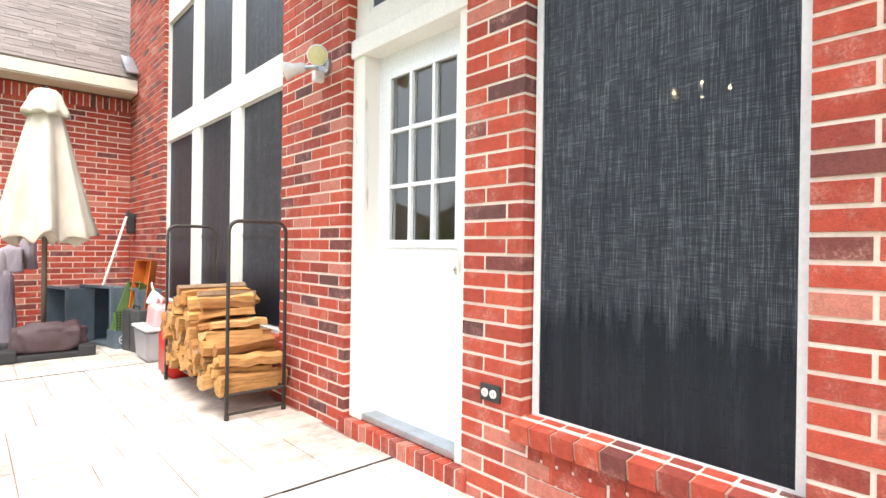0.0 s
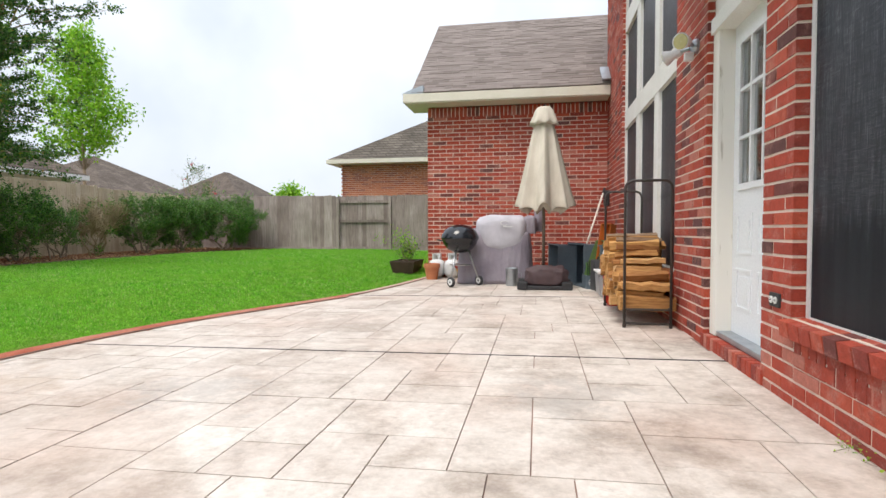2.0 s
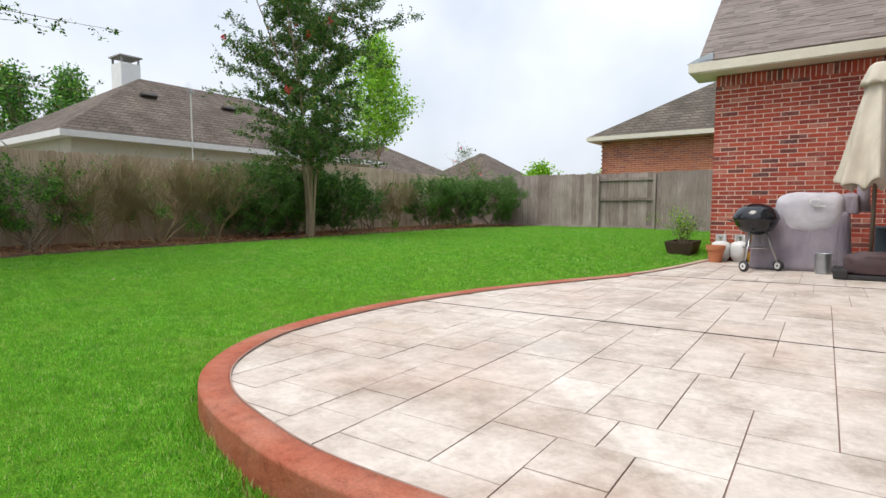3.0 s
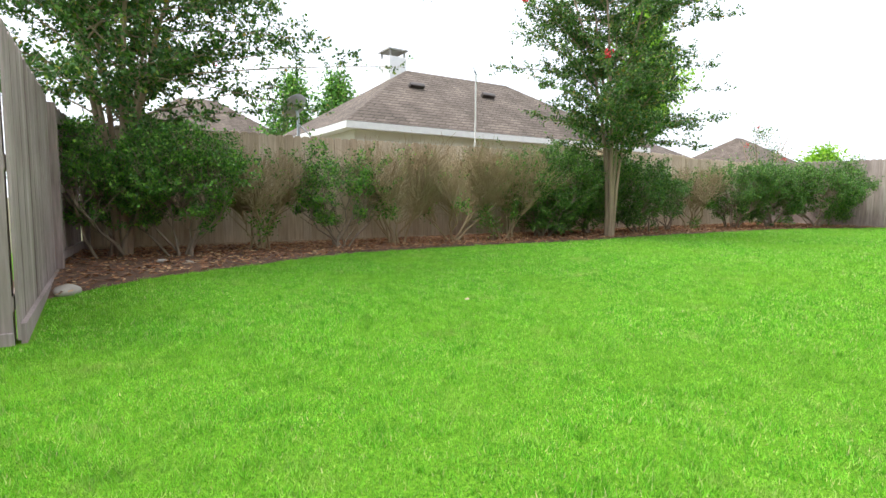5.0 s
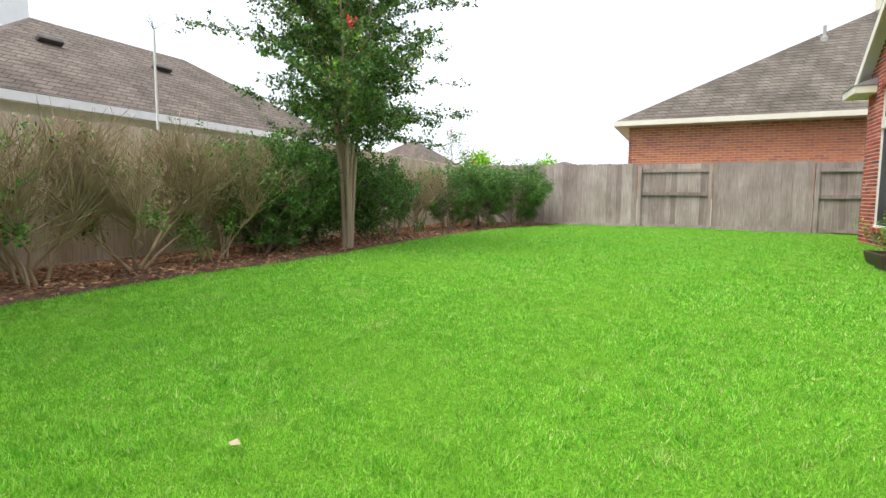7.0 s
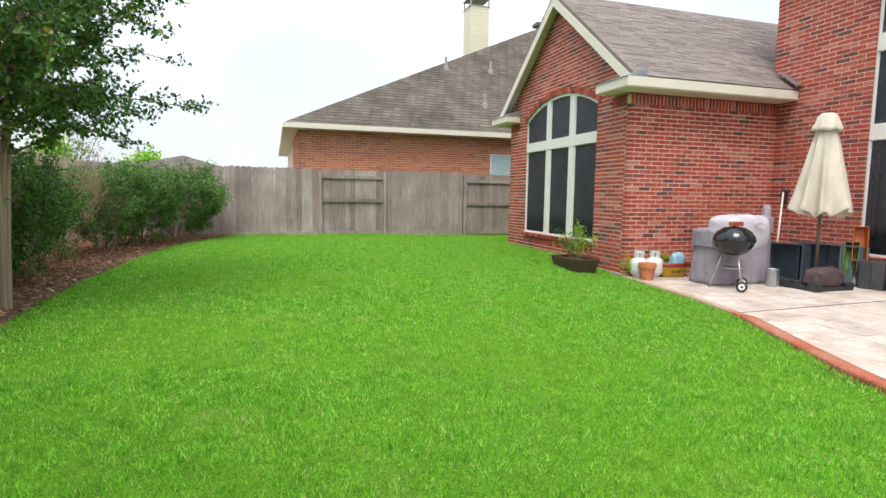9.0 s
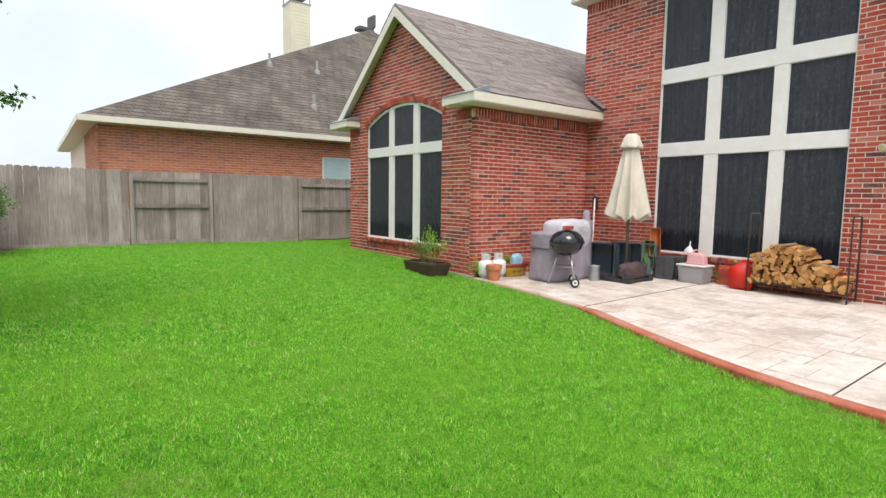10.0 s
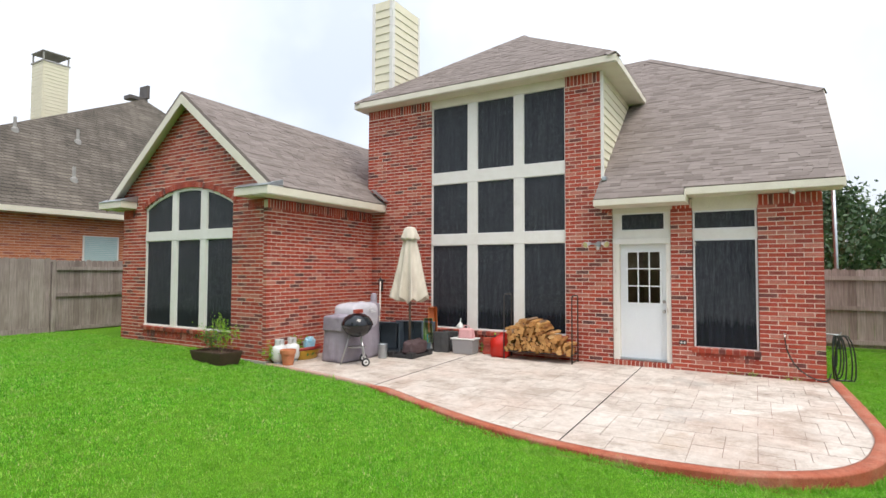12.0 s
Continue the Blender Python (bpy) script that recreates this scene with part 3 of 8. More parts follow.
def arch_half(v, r=ARC_R):
    d = v - (ARC_TOP - ARC_R)
    return math.sqrt(max(r * r - d * d, 0)) if d < r else 0


def gable_holes(v):
    if v < 0.40 or v > ARC_TOP:
        return []
    if v < SPRING:
        return [(WIN_L, WIN_R)]
    h = min(arch_half(v), (WIN_R - WIN_L) / 2)
    return [(ARC_Y - h, ARC_Y + h)]


RIDGE_Y, RIDGE_Z, EAVE_Z, EAVE_R, EAVE_L = 11.2, 5.58, 3.33, 8.34, 14.06
PITCH = (RIDGE_Z - EAVE_Z) / (RIDGE_Y - EAVE_R)


def gable_extent(v):
    h = (RIDGE_Z - 0.13 - v) / PITCH
    a, b = max(SY + 0.1, RIDGE_Y - h), min(13.68, RIDGE_Y + h)
    return [(a, b)] if b - a > 0.08 else []


brick_wall("wall_gable", "red brick gable wall with an arched window opening", "x", GX, -0.10, RIDGE_Z, gable_extent, gable_holes,
           soldier=[(0.20, 0.40, WIN_L, WIN_R), (2.94, 3.14, SY, 9.3), (2.94, 3.14, 13.15, 13.68)], near=(GX, 9.2, 1.3), limit=200)

# rowlock arch over the gable window
arch_ring = thing("window_arch", "curved course of upright red bricks over the gable window", "brick arch", kind="structure")
a_max = math.asin(((WIN_R - WIN_L) / 2 + 0.04) / ARC_R)
steps = int(2 * a_max * ARC_R / COURSE)
ring_m = []
for k in range(steps + 1):
    a = -a_max + 2 * a_max * k / steps
    c = Vector((GX + 0.012, ARC_Y + (ARC_R + 0.055) * math.sin(a), ARC_TOP - ARC_R + (ARC_R + 0.055) * math.cos(a)))
    ring_m.append(Matrix.Translation(c) @ Matrix.Rotation(-a, 4, "X") @ Matrix.Diagonal((0.06, COURSE - JOINT, 0.115, 1)))
pieces("brick", ring_m, UNIT_BRICK, arch_ring, M_BRICK, (GX, ARC_Y, 3), 60)
bm = bmesh.new()
poly = [(ARC_Y + (ARC_R + d) * math.sin(a), ARC_TOP - ARC_R + (ARC_R + d) * math.cos(a)) for d, rr in ((0.11, 1), (0.0, -1)) for a in [rr * (-a_max + 2 * a_max * i / 24) for i in range(25)]]
prism(bm, poly, 0, GX - 0.008, GX + 0.05)
part("mortar", bm, M_MORTAR, arch_ring)


def brick_sill(name, axis, face, u0, u1, top, label):
    """A sloping row of bricks laid on edge under a window."""
    s = thing(name, label, "window sill", kind="structure")
    rng = random.Random(name)
    ms, u, step_ = [], u0, (u1 - u0) / round((u1 - u0) / 0.104)
    while u < u1 - 0.02:
        m = Matrix.Translation((face + 0.045, u + step_ / 2, top - 0.045)) @ Matrix.Rotation(radians(-8), 4, "Y") @ Matrix.Diagonal((0.165, step_ - JOINT * 0.8, 0.078 + rng.uniform(-.003, .003), 1))
        ms.append(m)
        u += step_
    pieces("brick", ms, UNIT_BRICK, s, M_BRICK, (face, (u0 + u1) / 2, top), 60)
    part("mortar", boxed(-0.076, 0.08, u0 + 0.006, u1 - 0.006, -0.034, 0.034, m=Matrix.Translation((face + 0.045, 0, top - 0.045)) @ Matrix.Rotation(radians(-8), 4, "Y")), M_SILL_JOINT, s)
    return s


brick_sill("sill_single_window", "x", FX - 0.01, 0.50, 1.57, 0.40, "red bricks on edge as a sill under the single window")
brick_sill("sill_large_window", "x", FX - 0.01, 3.86, 7.05, 0.44, "red bricks on edge as a sill under the tall window")
brick_sill("sill_gable_window", "x", GX - 0.01, WIN_L, WIN_R, 0.47, "red bricks on edge as a sill under the arched window")

tagged(part("foundation", boxed(GX - 0.03, GX + 0.1, SY - 0.03, 13.72, -0.3, -0.02), grained("pale_concrete", (0.42, 0.40, 0.36), (0.5, 0.47, 0.42), 5, 0.85)), "pale concrete foundation edge under the gable", "foundation", kind="structure")
# closing walls, seen only from behind
bm = bmesh.new()
prism(bm, [(FX + 0.105, -0.1), (12, -0.1), (12, 5.1), (4.2, 5.1), (FX + 0.105, 3.4)], 1, -0.385, -0.25)
tagged(part("wall_right_side", bm, M_BRICK), "plain red brick end wall of the house", "brick wall", kind="structure")
tagged(part("wall_back", boxed(11.9, 12, -0.25, 14, -0.1, 5.6), M_BRICK), "plain red brick rear wall of the house", "brick wall", kind="structure")
tagged(part("wall_wing_far_side", boxed(GX + 0.12, 12, 13.56, 13.68, -0.1, 3.2), M_BRICK), "plain red brick far wall of the wing", "brick wall", kind="structure")
tagged(part("wall_tower_left", boxed(FX + 0.12, 9, 8.75, 8.87, 3.1, 5.7), M_BRICK), "plain red brick side of the tall bay", "brick wall", kind="structure")
bm = bmesh.new()
box(bm, 7.0, 7.1, -0.25, 8.74, 0.02, 5.6)
box(bm, FX + 0.13, 7.0, 3.24, 3.34, 0.02, 5.6)
tagged(part("wall_interior", bm, M_ROOM), "dim painted wall inside the house", "wall", kind="structure")
tagged(part("floor_interior", boxed(FX + 0.12, 11.9, -0.25, 13.56, -0.04, 0.02), M_ROOM), "dim floor inside the house", "floor", kind="structure")
tagged(part("ceiling", boxed(FX + 0.12, 7.0, -0.25, 3.0, 2.95, 3.0), M_ROOM), "plain ceiling inside the house", "ceiling", kind="structure")
tagged(part("wall_interior_wing", boxed(0.5, 0.6, 8.9, 13.5, 0, 3.6), M_ROOM), "dim painted wall inside the wing", "wall", kind="structure")


# ---------------------------------------------------------------- windows and door
def screen(parent, x, y0, y1, z0, z1, edge=0.018):
    """A solar screen in its thin frame, with the pane behind it."""
    fr = bmesh.new()
    for a in ((y0, y1, z0, z0 + edge), (y0, y1, z1 - edge, z1), (y0, y0 + edge, z0 + edge, z1 - edge), (y1 - edge, y1, z0 + edge, z1 - edge)):
        box(fr, x - 0.008, x + 0.012, *a)
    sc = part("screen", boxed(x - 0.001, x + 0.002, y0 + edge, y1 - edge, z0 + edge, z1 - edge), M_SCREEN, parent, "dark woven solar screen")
    part("screen_frame", fr, M_ALU, sc)
    part("pane", boxed(x + 0.05, x + 0.056, y0, y1, z0, z1), M_GLASS, parent).visible_shadow = False


WX = 2.12
M_BAR = grained("dark_screen_bar", (0.015, 0.017, 0.022), (0.021, 0.024, 0.03), 20, 0.5, bump_strength=0)
w1 = thing("window_1", "tall white-framed window of nine panes behind dark solar screens", "window", kind="structure")
cols = [(6.11, 7.02), (5.0, 5.87), (3.885, 4.775)]
rows = [(0.46, 2.31), (2.56, 3.71), (3.98, 5.50)]
for a, b in cols:
    for c, d in rows:
        screen(w1, WX + 0.005, a, b, c, d, 0.01)
for a, b in cols:
    part("screen_bar", boxed(WX - 0.001, WX + 0.003, a + 0.01, b - 0.01, 1.17, 1.195), M_BAR, w1)
for a, b in ((6.11, 5.87), (5.0, 4.775)):
    for c, d in rows:
        part("mullion", boxed(WX - 0.03, WX + 0.08, b, a, c, d, bevel=0.004), M_WHITE, w1)
for c, d in ((2.31, 2.56), (3.71, 3.98)):
    part("rail", boxed(WX - 0.034, WX + 0.08, 3.865, 7.045, c, d, bevel=0.004), M_WHITE, w1)
part("window_head", boxed(WX - 0.034, WX + 0.08, 3.865, 7.045, 5.50, 5.70), M_TRIM, w1, "cream painted board")
part("window_sill", boxed(WX - 0.04, WX + 0.08, 3.865, 7.045, 0.425, 0.46), M_WHITE, w1)
part("jamb", boxed(WX - 0.03, WX + 0.08, 7.02, 7.045, 0.46, 5.5), M_WHITE, w1)
part("jamb", boxed(WX - 0.03, WX + 0.08, 3.865, 3.885, 0.46, 5.5), M_WHITE, w1)

w2 = thing("window_2", "single tall window behind a dark solar screen with a strip window above", "window", kind="structure")
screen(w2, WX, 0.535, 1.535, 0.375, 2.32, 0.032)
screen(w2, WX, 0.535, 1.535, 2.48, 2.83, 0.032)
part("panel", boxed(WX - 0.015, WX + 0.08, 0.527, 1.543, 2.32, 2.48), M_WHITE, w2)
part("panel", boxed(WX - 0.03, WX + 0.08, 0.527, 1.543, 2.83, 3.10), M_TRIM, w2, "cream painted board under the eave")

w3 = thing("window_3", "arched white-framed window of six panes behind dark solar screens", "window", kind="structure")
AX = GX + 0.06
acol = [(9.79, 10.60), (10.84, 11.62), (11.84, 12.76)]
for a, b in acol:
    screen(w3, AX, a, b, 0.49, 2.39, 0.012)
    part("screen_bar", boxed(AX - 0.006, AX - 0.002, a + 0.012, b - 0.012, 1.18, 1.205), M_BAR, w3)
    n = 10
    poly = [(a, 2.60), (b, 2.60)] + [(b + (a - b) * i / n, ARC_TOP - ARC_R + math.sqrt((ARC_R - 0.06) ** 2 - (b + (a - b) * i / n - ARC_Y) ** 2)) for i in range(n + 1)]
    bm = prism(bmesh.new(), poly, 0, AX - 0.001, AX + 0.002)
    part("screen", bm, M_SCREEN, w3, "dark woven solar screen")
    bm = prism(bmesh.new(), poly, 0, AX + 0.05, AX + 0.056)
    part("pane", bm, M_GLASS, w3).visible_shadow = False
for a, b in ((10.60, 10.84), (11.62, 11.84)):
    part("mullion", boxed(AX - 0.035, AX + 0.07, a + 0.03, b - 0.03, 0.49, 2.39), M_WHITE, w3)
    part("mullion", boxed(AX - 0.035, AX + 0.07, a + 0.03, b - 0.03, 2.60, 3.46), M_WHITE, w3)
for a, b in ((10.60, 10.84), (11.62, 11.84)):
    part("mullion", boxed(AX - 0.02, AX + 0.07, a, b, 0.49, 2.39), M_WHITE, w3)
    part("mullion", boxed(AX - 0.02, AX + 0.07, a, b, 2.60, 3.44), M_WHITE, w3)
part("rail", boxed(AX - 0.04, AX + 0.07, WIN_L + 0.005, WIN_R - 0.005, 2.39, 2.60), M_WHITE, w3)
part("window_sill", boxed(AX - 0.045, AX + 0.07, WIN_L + 0.005, WIN_R - 0.005, 0.455, 0.49), M_WHITE, w3)
for a, b in ((WIN_L + 0.005, 9.79), (12.76, WIN_R - 0.005)):
    part("jamb", boxed(AX - 0.03, AX + 0.07, a, b, 0.49, 3.16), M_WHITE, w3)
bm = bmesh.new()
a_in = math.asin(((WIN_R - WIN_L) / 2 - 0.005) / ARC_R)
poly = [(ARC_Y + (ARC_R - d) * math.sin(a), ARC_TOP - ARC_R + (ARC_R - d) * math.cos(a)) for d, rr in ((0.004, 1), (0.065, -1)) for a in [rr * (-a_in + 2 * a_in * i / 24) for i in range(25)]]
prism(bm, poly, 0, AX - 0.03, AX + 0.07)
part("head", bm, M_WHITE, w3)

# door
door = thing("door_1", "closed white panelled back door with nine small panes and peeling casing", "door", kind="structure")
DX = 2.20
D0, D1, DZ0, DZ1 = 1.99, 2.82, 0.10, 2.25
L0, L1, LZ0, LZ1 = 2.10, 2.70, 1.13, 2.11
slab = bmesh.new()
for a in ((D0, L0, DZ0, DZ1), (L1, D1, DZ0, DZ1), (L0, L1, DZ0, LZ0), (L0, L1, LZ1, DZ1)):
    box(slab, DX, DX + 0.045, *a)
leaf = part("door_leaf", slab, M_DOOR, door)
bm = bmesh.new()
for a in ((L0 - 0.03, L1 + 0.03, LZ0 - 0.03, LZ0 + 0.012), (L0 - 0.03, L1 + 0.03, LZ1 - 0.012, LZ1 + 0.03), (L0 - 0.03, L0 + 0.012, LZ0 + 0.012, LZ1 - 0.012), (L1 - 0.012, L1 + 0.03, LZ0 + 0.012, LZ1 - 0.012)):
    box(bm, DX - 0.014, DX, *a)
part("lite_frame", bm, M_DOOR, leaf)
for i in (1, 2):
    y = L0 + (L1 - L0) * i / 3
    z = LZ0 + (LZ1 - LZ0) * i / 3
    part("muntin", boxed(DX - 0.010, DX + 0.03, y - 0.011, y + 0.011, LZ0 + 0.012, LZ1 - 0.012), M_DOOR, leaf)
    for k in range(3):
        ya, yb = L0 + (L1 - L0) * k / 3 + 0.012, L0 + (L1 - L0) * (k + 1) / 3 - 0.012
        part("muntin", boxed(DX - 0.009, DX + 0.029, ya, yb, z - 0.011, z + 0.011), M_DOOR, leaf)
for i in range(3):
    for k in range(3):
        ya, yb = L0 + (L1 - L0) * i / 3 + 0.012, L0 + (L1 - L0) * (i + 1) / 3 - 0.012
        za, zb = LZ0 + (LZ1 - LZ0) * k / 3 + 0.012, LZ0 + (LZ1 - LZ0) * (k + 1) / 3 - 0.012
        part("pane", boxed(DX + 0.012, DX + 0.017, ya, yb, za, zb), M_GLASS, leaf).visible_shadow = False
for ya, yb in ((2.09, 2.36), (2.46, 2.73)):
    for za, zb in ((0.28, 0.56), (0.66, 0.94)):
        bm = bmesh.new()
        for a in ((ya, yb, za, za + 0.02), (ya, yb, zb - 0.02, zb), (ya, ya + 0.02, za + 0.02, zb - 0.02), (yb - 0.02, yb, za + 0.02, zb - 0.02)):
            box(bm, DX - 0.006, DX, *a)
        box(bm, DX - 0.004, DX, ya + 0.05, yb - 0.05, za + 0.05, zb - 0.05)
        part("panel_moulding", bm, M_DOOR, leaf)
M_NICKEL = grained("satin_nickel", (0.55, 0.53, 0.50), (0.48, 0.46, 0.43), 10, 0.3, metal=1.0, bump_strength=0)
for z, r in ((0.99, 0.028), (1.17, 0.024)):
    bm = lathe(bmesh.new(), [(r * 1.15, 0), (r * 1.15, 0.008), (r * 0.5, 0.012), (r * 0.5, 0.03), (r, 0.036), (r, 0.055), (r * 0.6, 0.066), (0.0001, 0.068)] if z < 1.1 else [(r * 1.2, 0), (r * 1.15, 0.014), (r * 0.7, 0.016), (r * 0.7, 0.02), (0.0001, 0.021)], 18)
    bmesh.ops.transform(bm, matrix=Matrix.Translation((DX, 2.045, z)) @ Matrix.Rotation(radians(-90), 4, "Y"), verts=bm.verts)
    part("door_knob" if z < 1.1 else "deadbolt", bm, M_NICKEL, leaf, "satin metal", smooth=True)
for a in ((1.905, D0, 0.06, DZ1), (D1, 2.945, 0.06, DZ1)):
    part("casing", boxed(WX - 0.03, DX + 0.06, *a, bevel=0.004), M_PEEL, door, "peeling white paint")
part("casing_head", boxed(WX - 0.05, DX + 0.06, 1.905, 2.945, DZ1, 2.36, bevel=0.006), M_WHITE, door)
part("panel", boxed(WX - 0.02, DX + 0.06, 1.905, 2.945, 2.36, 2.50), M_WHITE, door)
screen(door, WX, 2.0, 2.80, 2.50, 2.84, 0.026)
for a in ((1.905, 2.0), (2.80, 2.945)):
    part("casing", boxed(WX - 0.01, DX + 0.06, *a, 2.50, 2.84), M_WHITE, door)
part("panel", boxed(WX - 0.02, DX + 0.06, 1.905, 2.945, 2.84, 3.0), M_TRIM, door)
part("threshold", boxed(WX - 0.02, DX + 0.06, 1.99, 2.82, 0.062, 0.10, bevel=0.004), M_GALV, door, "dull aluminium threshold")
step = thing("door_step", "low step of red bricks on edge under the door", "step", kind="structure")
ms = []
u = 1.86
while u < 2.97:
    ms.append(Matrix.Translation((2.125, u + COURSE / 2, 0.008)) @ Matrix.Diagonal((0.17, COURSE - JOINT, 0.095, 1)))
    u += COURSE
pieces("brick", ms, UNIT_BRICK, step, M_BRICK, (2.1, 2.4, 0), 40)
part("mortar", boxed(2.046, 2.26, 1.87, 2.98, -0.05, 0.050), M_MORTAR, step)


# ---------------------------------------------------------------- roofs
def roof_slope(name, pts, label, near=None, limit=300, shingled=True):
    """A planar roof slope whose first two corners are the eave: a deck with overlapping shingles."""
    P = [Vector(p) for p in pts]
    u = (P[1] - P[0]).normalized()
    nrm = None
    for q in P[2:]:
        c = u.cross(q - P[0])
        if c.length > 1e-3:
            nrm = c.normalized()
    if nrm.z < 0:
        nrm = -nrm
    s = nrm.cross(u)
    if s.z < 0:
        s = -s
    flat = [((p - P[0]).dot(u), (p - P[0]).dot(s)) for p in P]
    roof = thing(name, label, "roof", kind="structure")
    bm = bmesh.new()
    top = [bm.verts.new(P[0] + u * a + s * b) for a, b in flat]
    low = [bm.verts.new(P[0] + u * a + s * b - nrm * 0.05) for a, b in flat]
    bm.faces.new(top)
    bm.faces.new(low[::-1])
    for i in range(len(top)):
        j = (i + 1) % len(top)
        bm.faces.new((low[i], low[j], top[j], top[i]))
    bmesh.ops.recalc_face_normals(bm, faces=bm.faces)
    part("deck", bm, M_SHINGLE if shingled else M_ROOF_GREY, roof)
    if not shingled:
        return roof
    rng = random.Random(name)
    ms, k, expo = [], 0, 0.100
    hi = max(b for a, b in flat)
    basis = Matrix((u, s, nrm)).transposed().to_4x4()
    while k * expo < hi:
        mid = k * expo + expo * 0.5
        xs = []
        for i in range(len(flat)):
            (a0, b0), (a1, b1) = flat[i], flat[(i + 1) % len(flat)]
            if (b0 - mid) * (b1 - mid) < 0:
                xs.append(a0 + (a1 - a0) * (mid - b0) / (b1 - b0))
        xs.sort()
        for x0, x1 in zip(xs[::2], xs[1::2]):
            x = x0 - rng.uniform(0, 0.25)
            while x < x1:
                w = rng.choice((0.14, 0.20, 0.27, 0.33))
                a, b = max(x, x0), min(x + w, x1)
                x += w
                if b - a < 0.02:
                    continue
                h = rng.uniform(0.012, 0.019)
                c = P[0] + u * ((a + b) / 2) + s * (k * expo + expo * 0.55 - rng.uniform(0, 0.008)) + nrm * (h * 0.55)
                ms.append(Matrix.Translation(c) @ basis @ Matrix.Rotation(radians(-1.6), 4, "X") @ Matrix.Diagonal((b - a - 0.003, expo * 1.10, h, 1)))
        k += 1
    pieces("shingle", ms, UNIT_SHINGLE, roof, M_SHINGLE, near, limit)
    return roof


UNIT = bmesh.new()
bmesh.ops.create_cube(UNIT, size=1)
UNIT_SHINGLE = mesh_of(UNIT, "shingle", M_SHINGLE)
RX = -1.47
roof_slope("roof_wing_right", [(RX, EAVE_R, EAVE_Z), (FX, EAVE_R, EAVE_Z), (FX, 8.87, EAVE_Z + PITCH * (8.87 - EAVE_R)), (8.5, 8.87, EAVE_Z + PITCH * (8.87 - EAVE_R)), (8.5, RIDGE_Y, RIDGE_Z), (RX, RIDGE_Y, RIDGE_Z)],
           "grey-brown asphalt shingle slope over the wing", near=(0, 8.5, 3.4))
roof_slope("roof_wing_left", [(8.5, EAVE_L, EAVE_Z), (RX, EAVE_L, EAVE_Z), (RX, RIDGE_Y, RIDGE_Z), (8.5, RIDGE_Y, RIDGE_Z)], "grey-brown asphalt shingle far slope of the wing", shingled=True)
bm = bmesh.new()
for k in range(44):
    a = RX + 0.23 * k
    box(bm, a, a + 0.26, RIDGE_Y - 0.13, RIDGE_Y, RIDGE_Z - 0.004, RIDGE_Z + 0.012, m=Matrix.Translation((0, RIDGE_Y, RIDGE_Z)) @ Matrix.Rotation(math.atan(PITCH), 4, "X") @ Matrix.Translation((0, -RIDGE_Y, -RIDGE_Z)))
tagged(part("ridge_cap", bm, M_SHINGLE), "grey shingle ridge caps on the wing", "ridge cap", kind="structure")
TX, TL, TR, TZ = 1.72, 9.05, 2.78, 5.84
APEX = (4.86, 5.9, 8.02)
roof_slope("roof_tower_front", [(TX, TL, TZ), (TX, TR, TZ), APEX], "grey-brown asphalt shingle hip slope over the tall bay", near=(TX, 5, TZ), limit=150)
roof_slope("roof_tower_right", [(TX, TR, TZ), (9, TR, TZ), (9, APEX[1], APEX[2]), APEX], "grey-brown asphalt shingle side slope of the tall bay", near=(2, 3, 6), limit=50)
roof_slope("roof_tower_left", [(9, TL, TZ), (TX, TL, TZ), APEX, (9, APEX[1], APEX[2])], "grey-brown asphalt shingle far side slope of the tall bay")
MX, MZ, MS = 1.65, 3.20, 0.80


def main_z(x):
    return MZ + MS * (x - MX)


roof_slope("roof_main_front", [(MX, -0.65, MZ), (MX, 3.15, MZ), (7.2, 3.15, main_z(7.2)), (7.15, 3.0, main_z(7.15)), (4.3, -0.65, main_z(4.3))],
           "grey-brown asphalt shingle slope over the door bay", near=(1.7, 1.5, 3.2))
roof_slope("roof_main_left", [(5.0, 3.15, main_z(5.0)), (5.0, 6.2, main_z(5.0)), (7.2, 6.2, main_z(7.2)), (7.2, 3.15, main_z(7.2))], "grey shingle slope behind the tall bay")
roof_slope("roof_door_bay", [(1.47, 1.62, main_z(1.47)), (1.47, 3.15, main_z(1.47)), (MX + 0.02, 3.15, main_z(MX + 0.02)), (MX + 0.02, 1.62, main_z(MX + 0.02))], "narrow strip of grey shingles over the door", near=(1.5, 2, 3), limit=30)
roof_slope("roof_main_side", [(12, -0.65, main_z(4.3)), (4.3, -0.65, main_z(4.3)), (7.15, 3.0, main_z(7.15)), (12, 3.0, main_z(7.15))], "grey roof slope of the far side", shingled=False)
roof_slope("roof_main_rear", [(12, 9, 5.6), (12, 3.0, 5.6), (7.2, 3.0, main_z(7.2)), (7.2, 9, main_z(7.2))], "grey roof slope of the rear", shingled=False)

CAP = bmesh.new()
prism(CAP, [(-0.13, -0.085), (0, -0.012), (0.13, -0.085), (0.135, -0.068), (0, 0.012), (-0.135, -0.068)], 0, 0, 0.27)
CAP_MESH = mesh_of(CAP, "cap_shingle", M_SHINGLE)


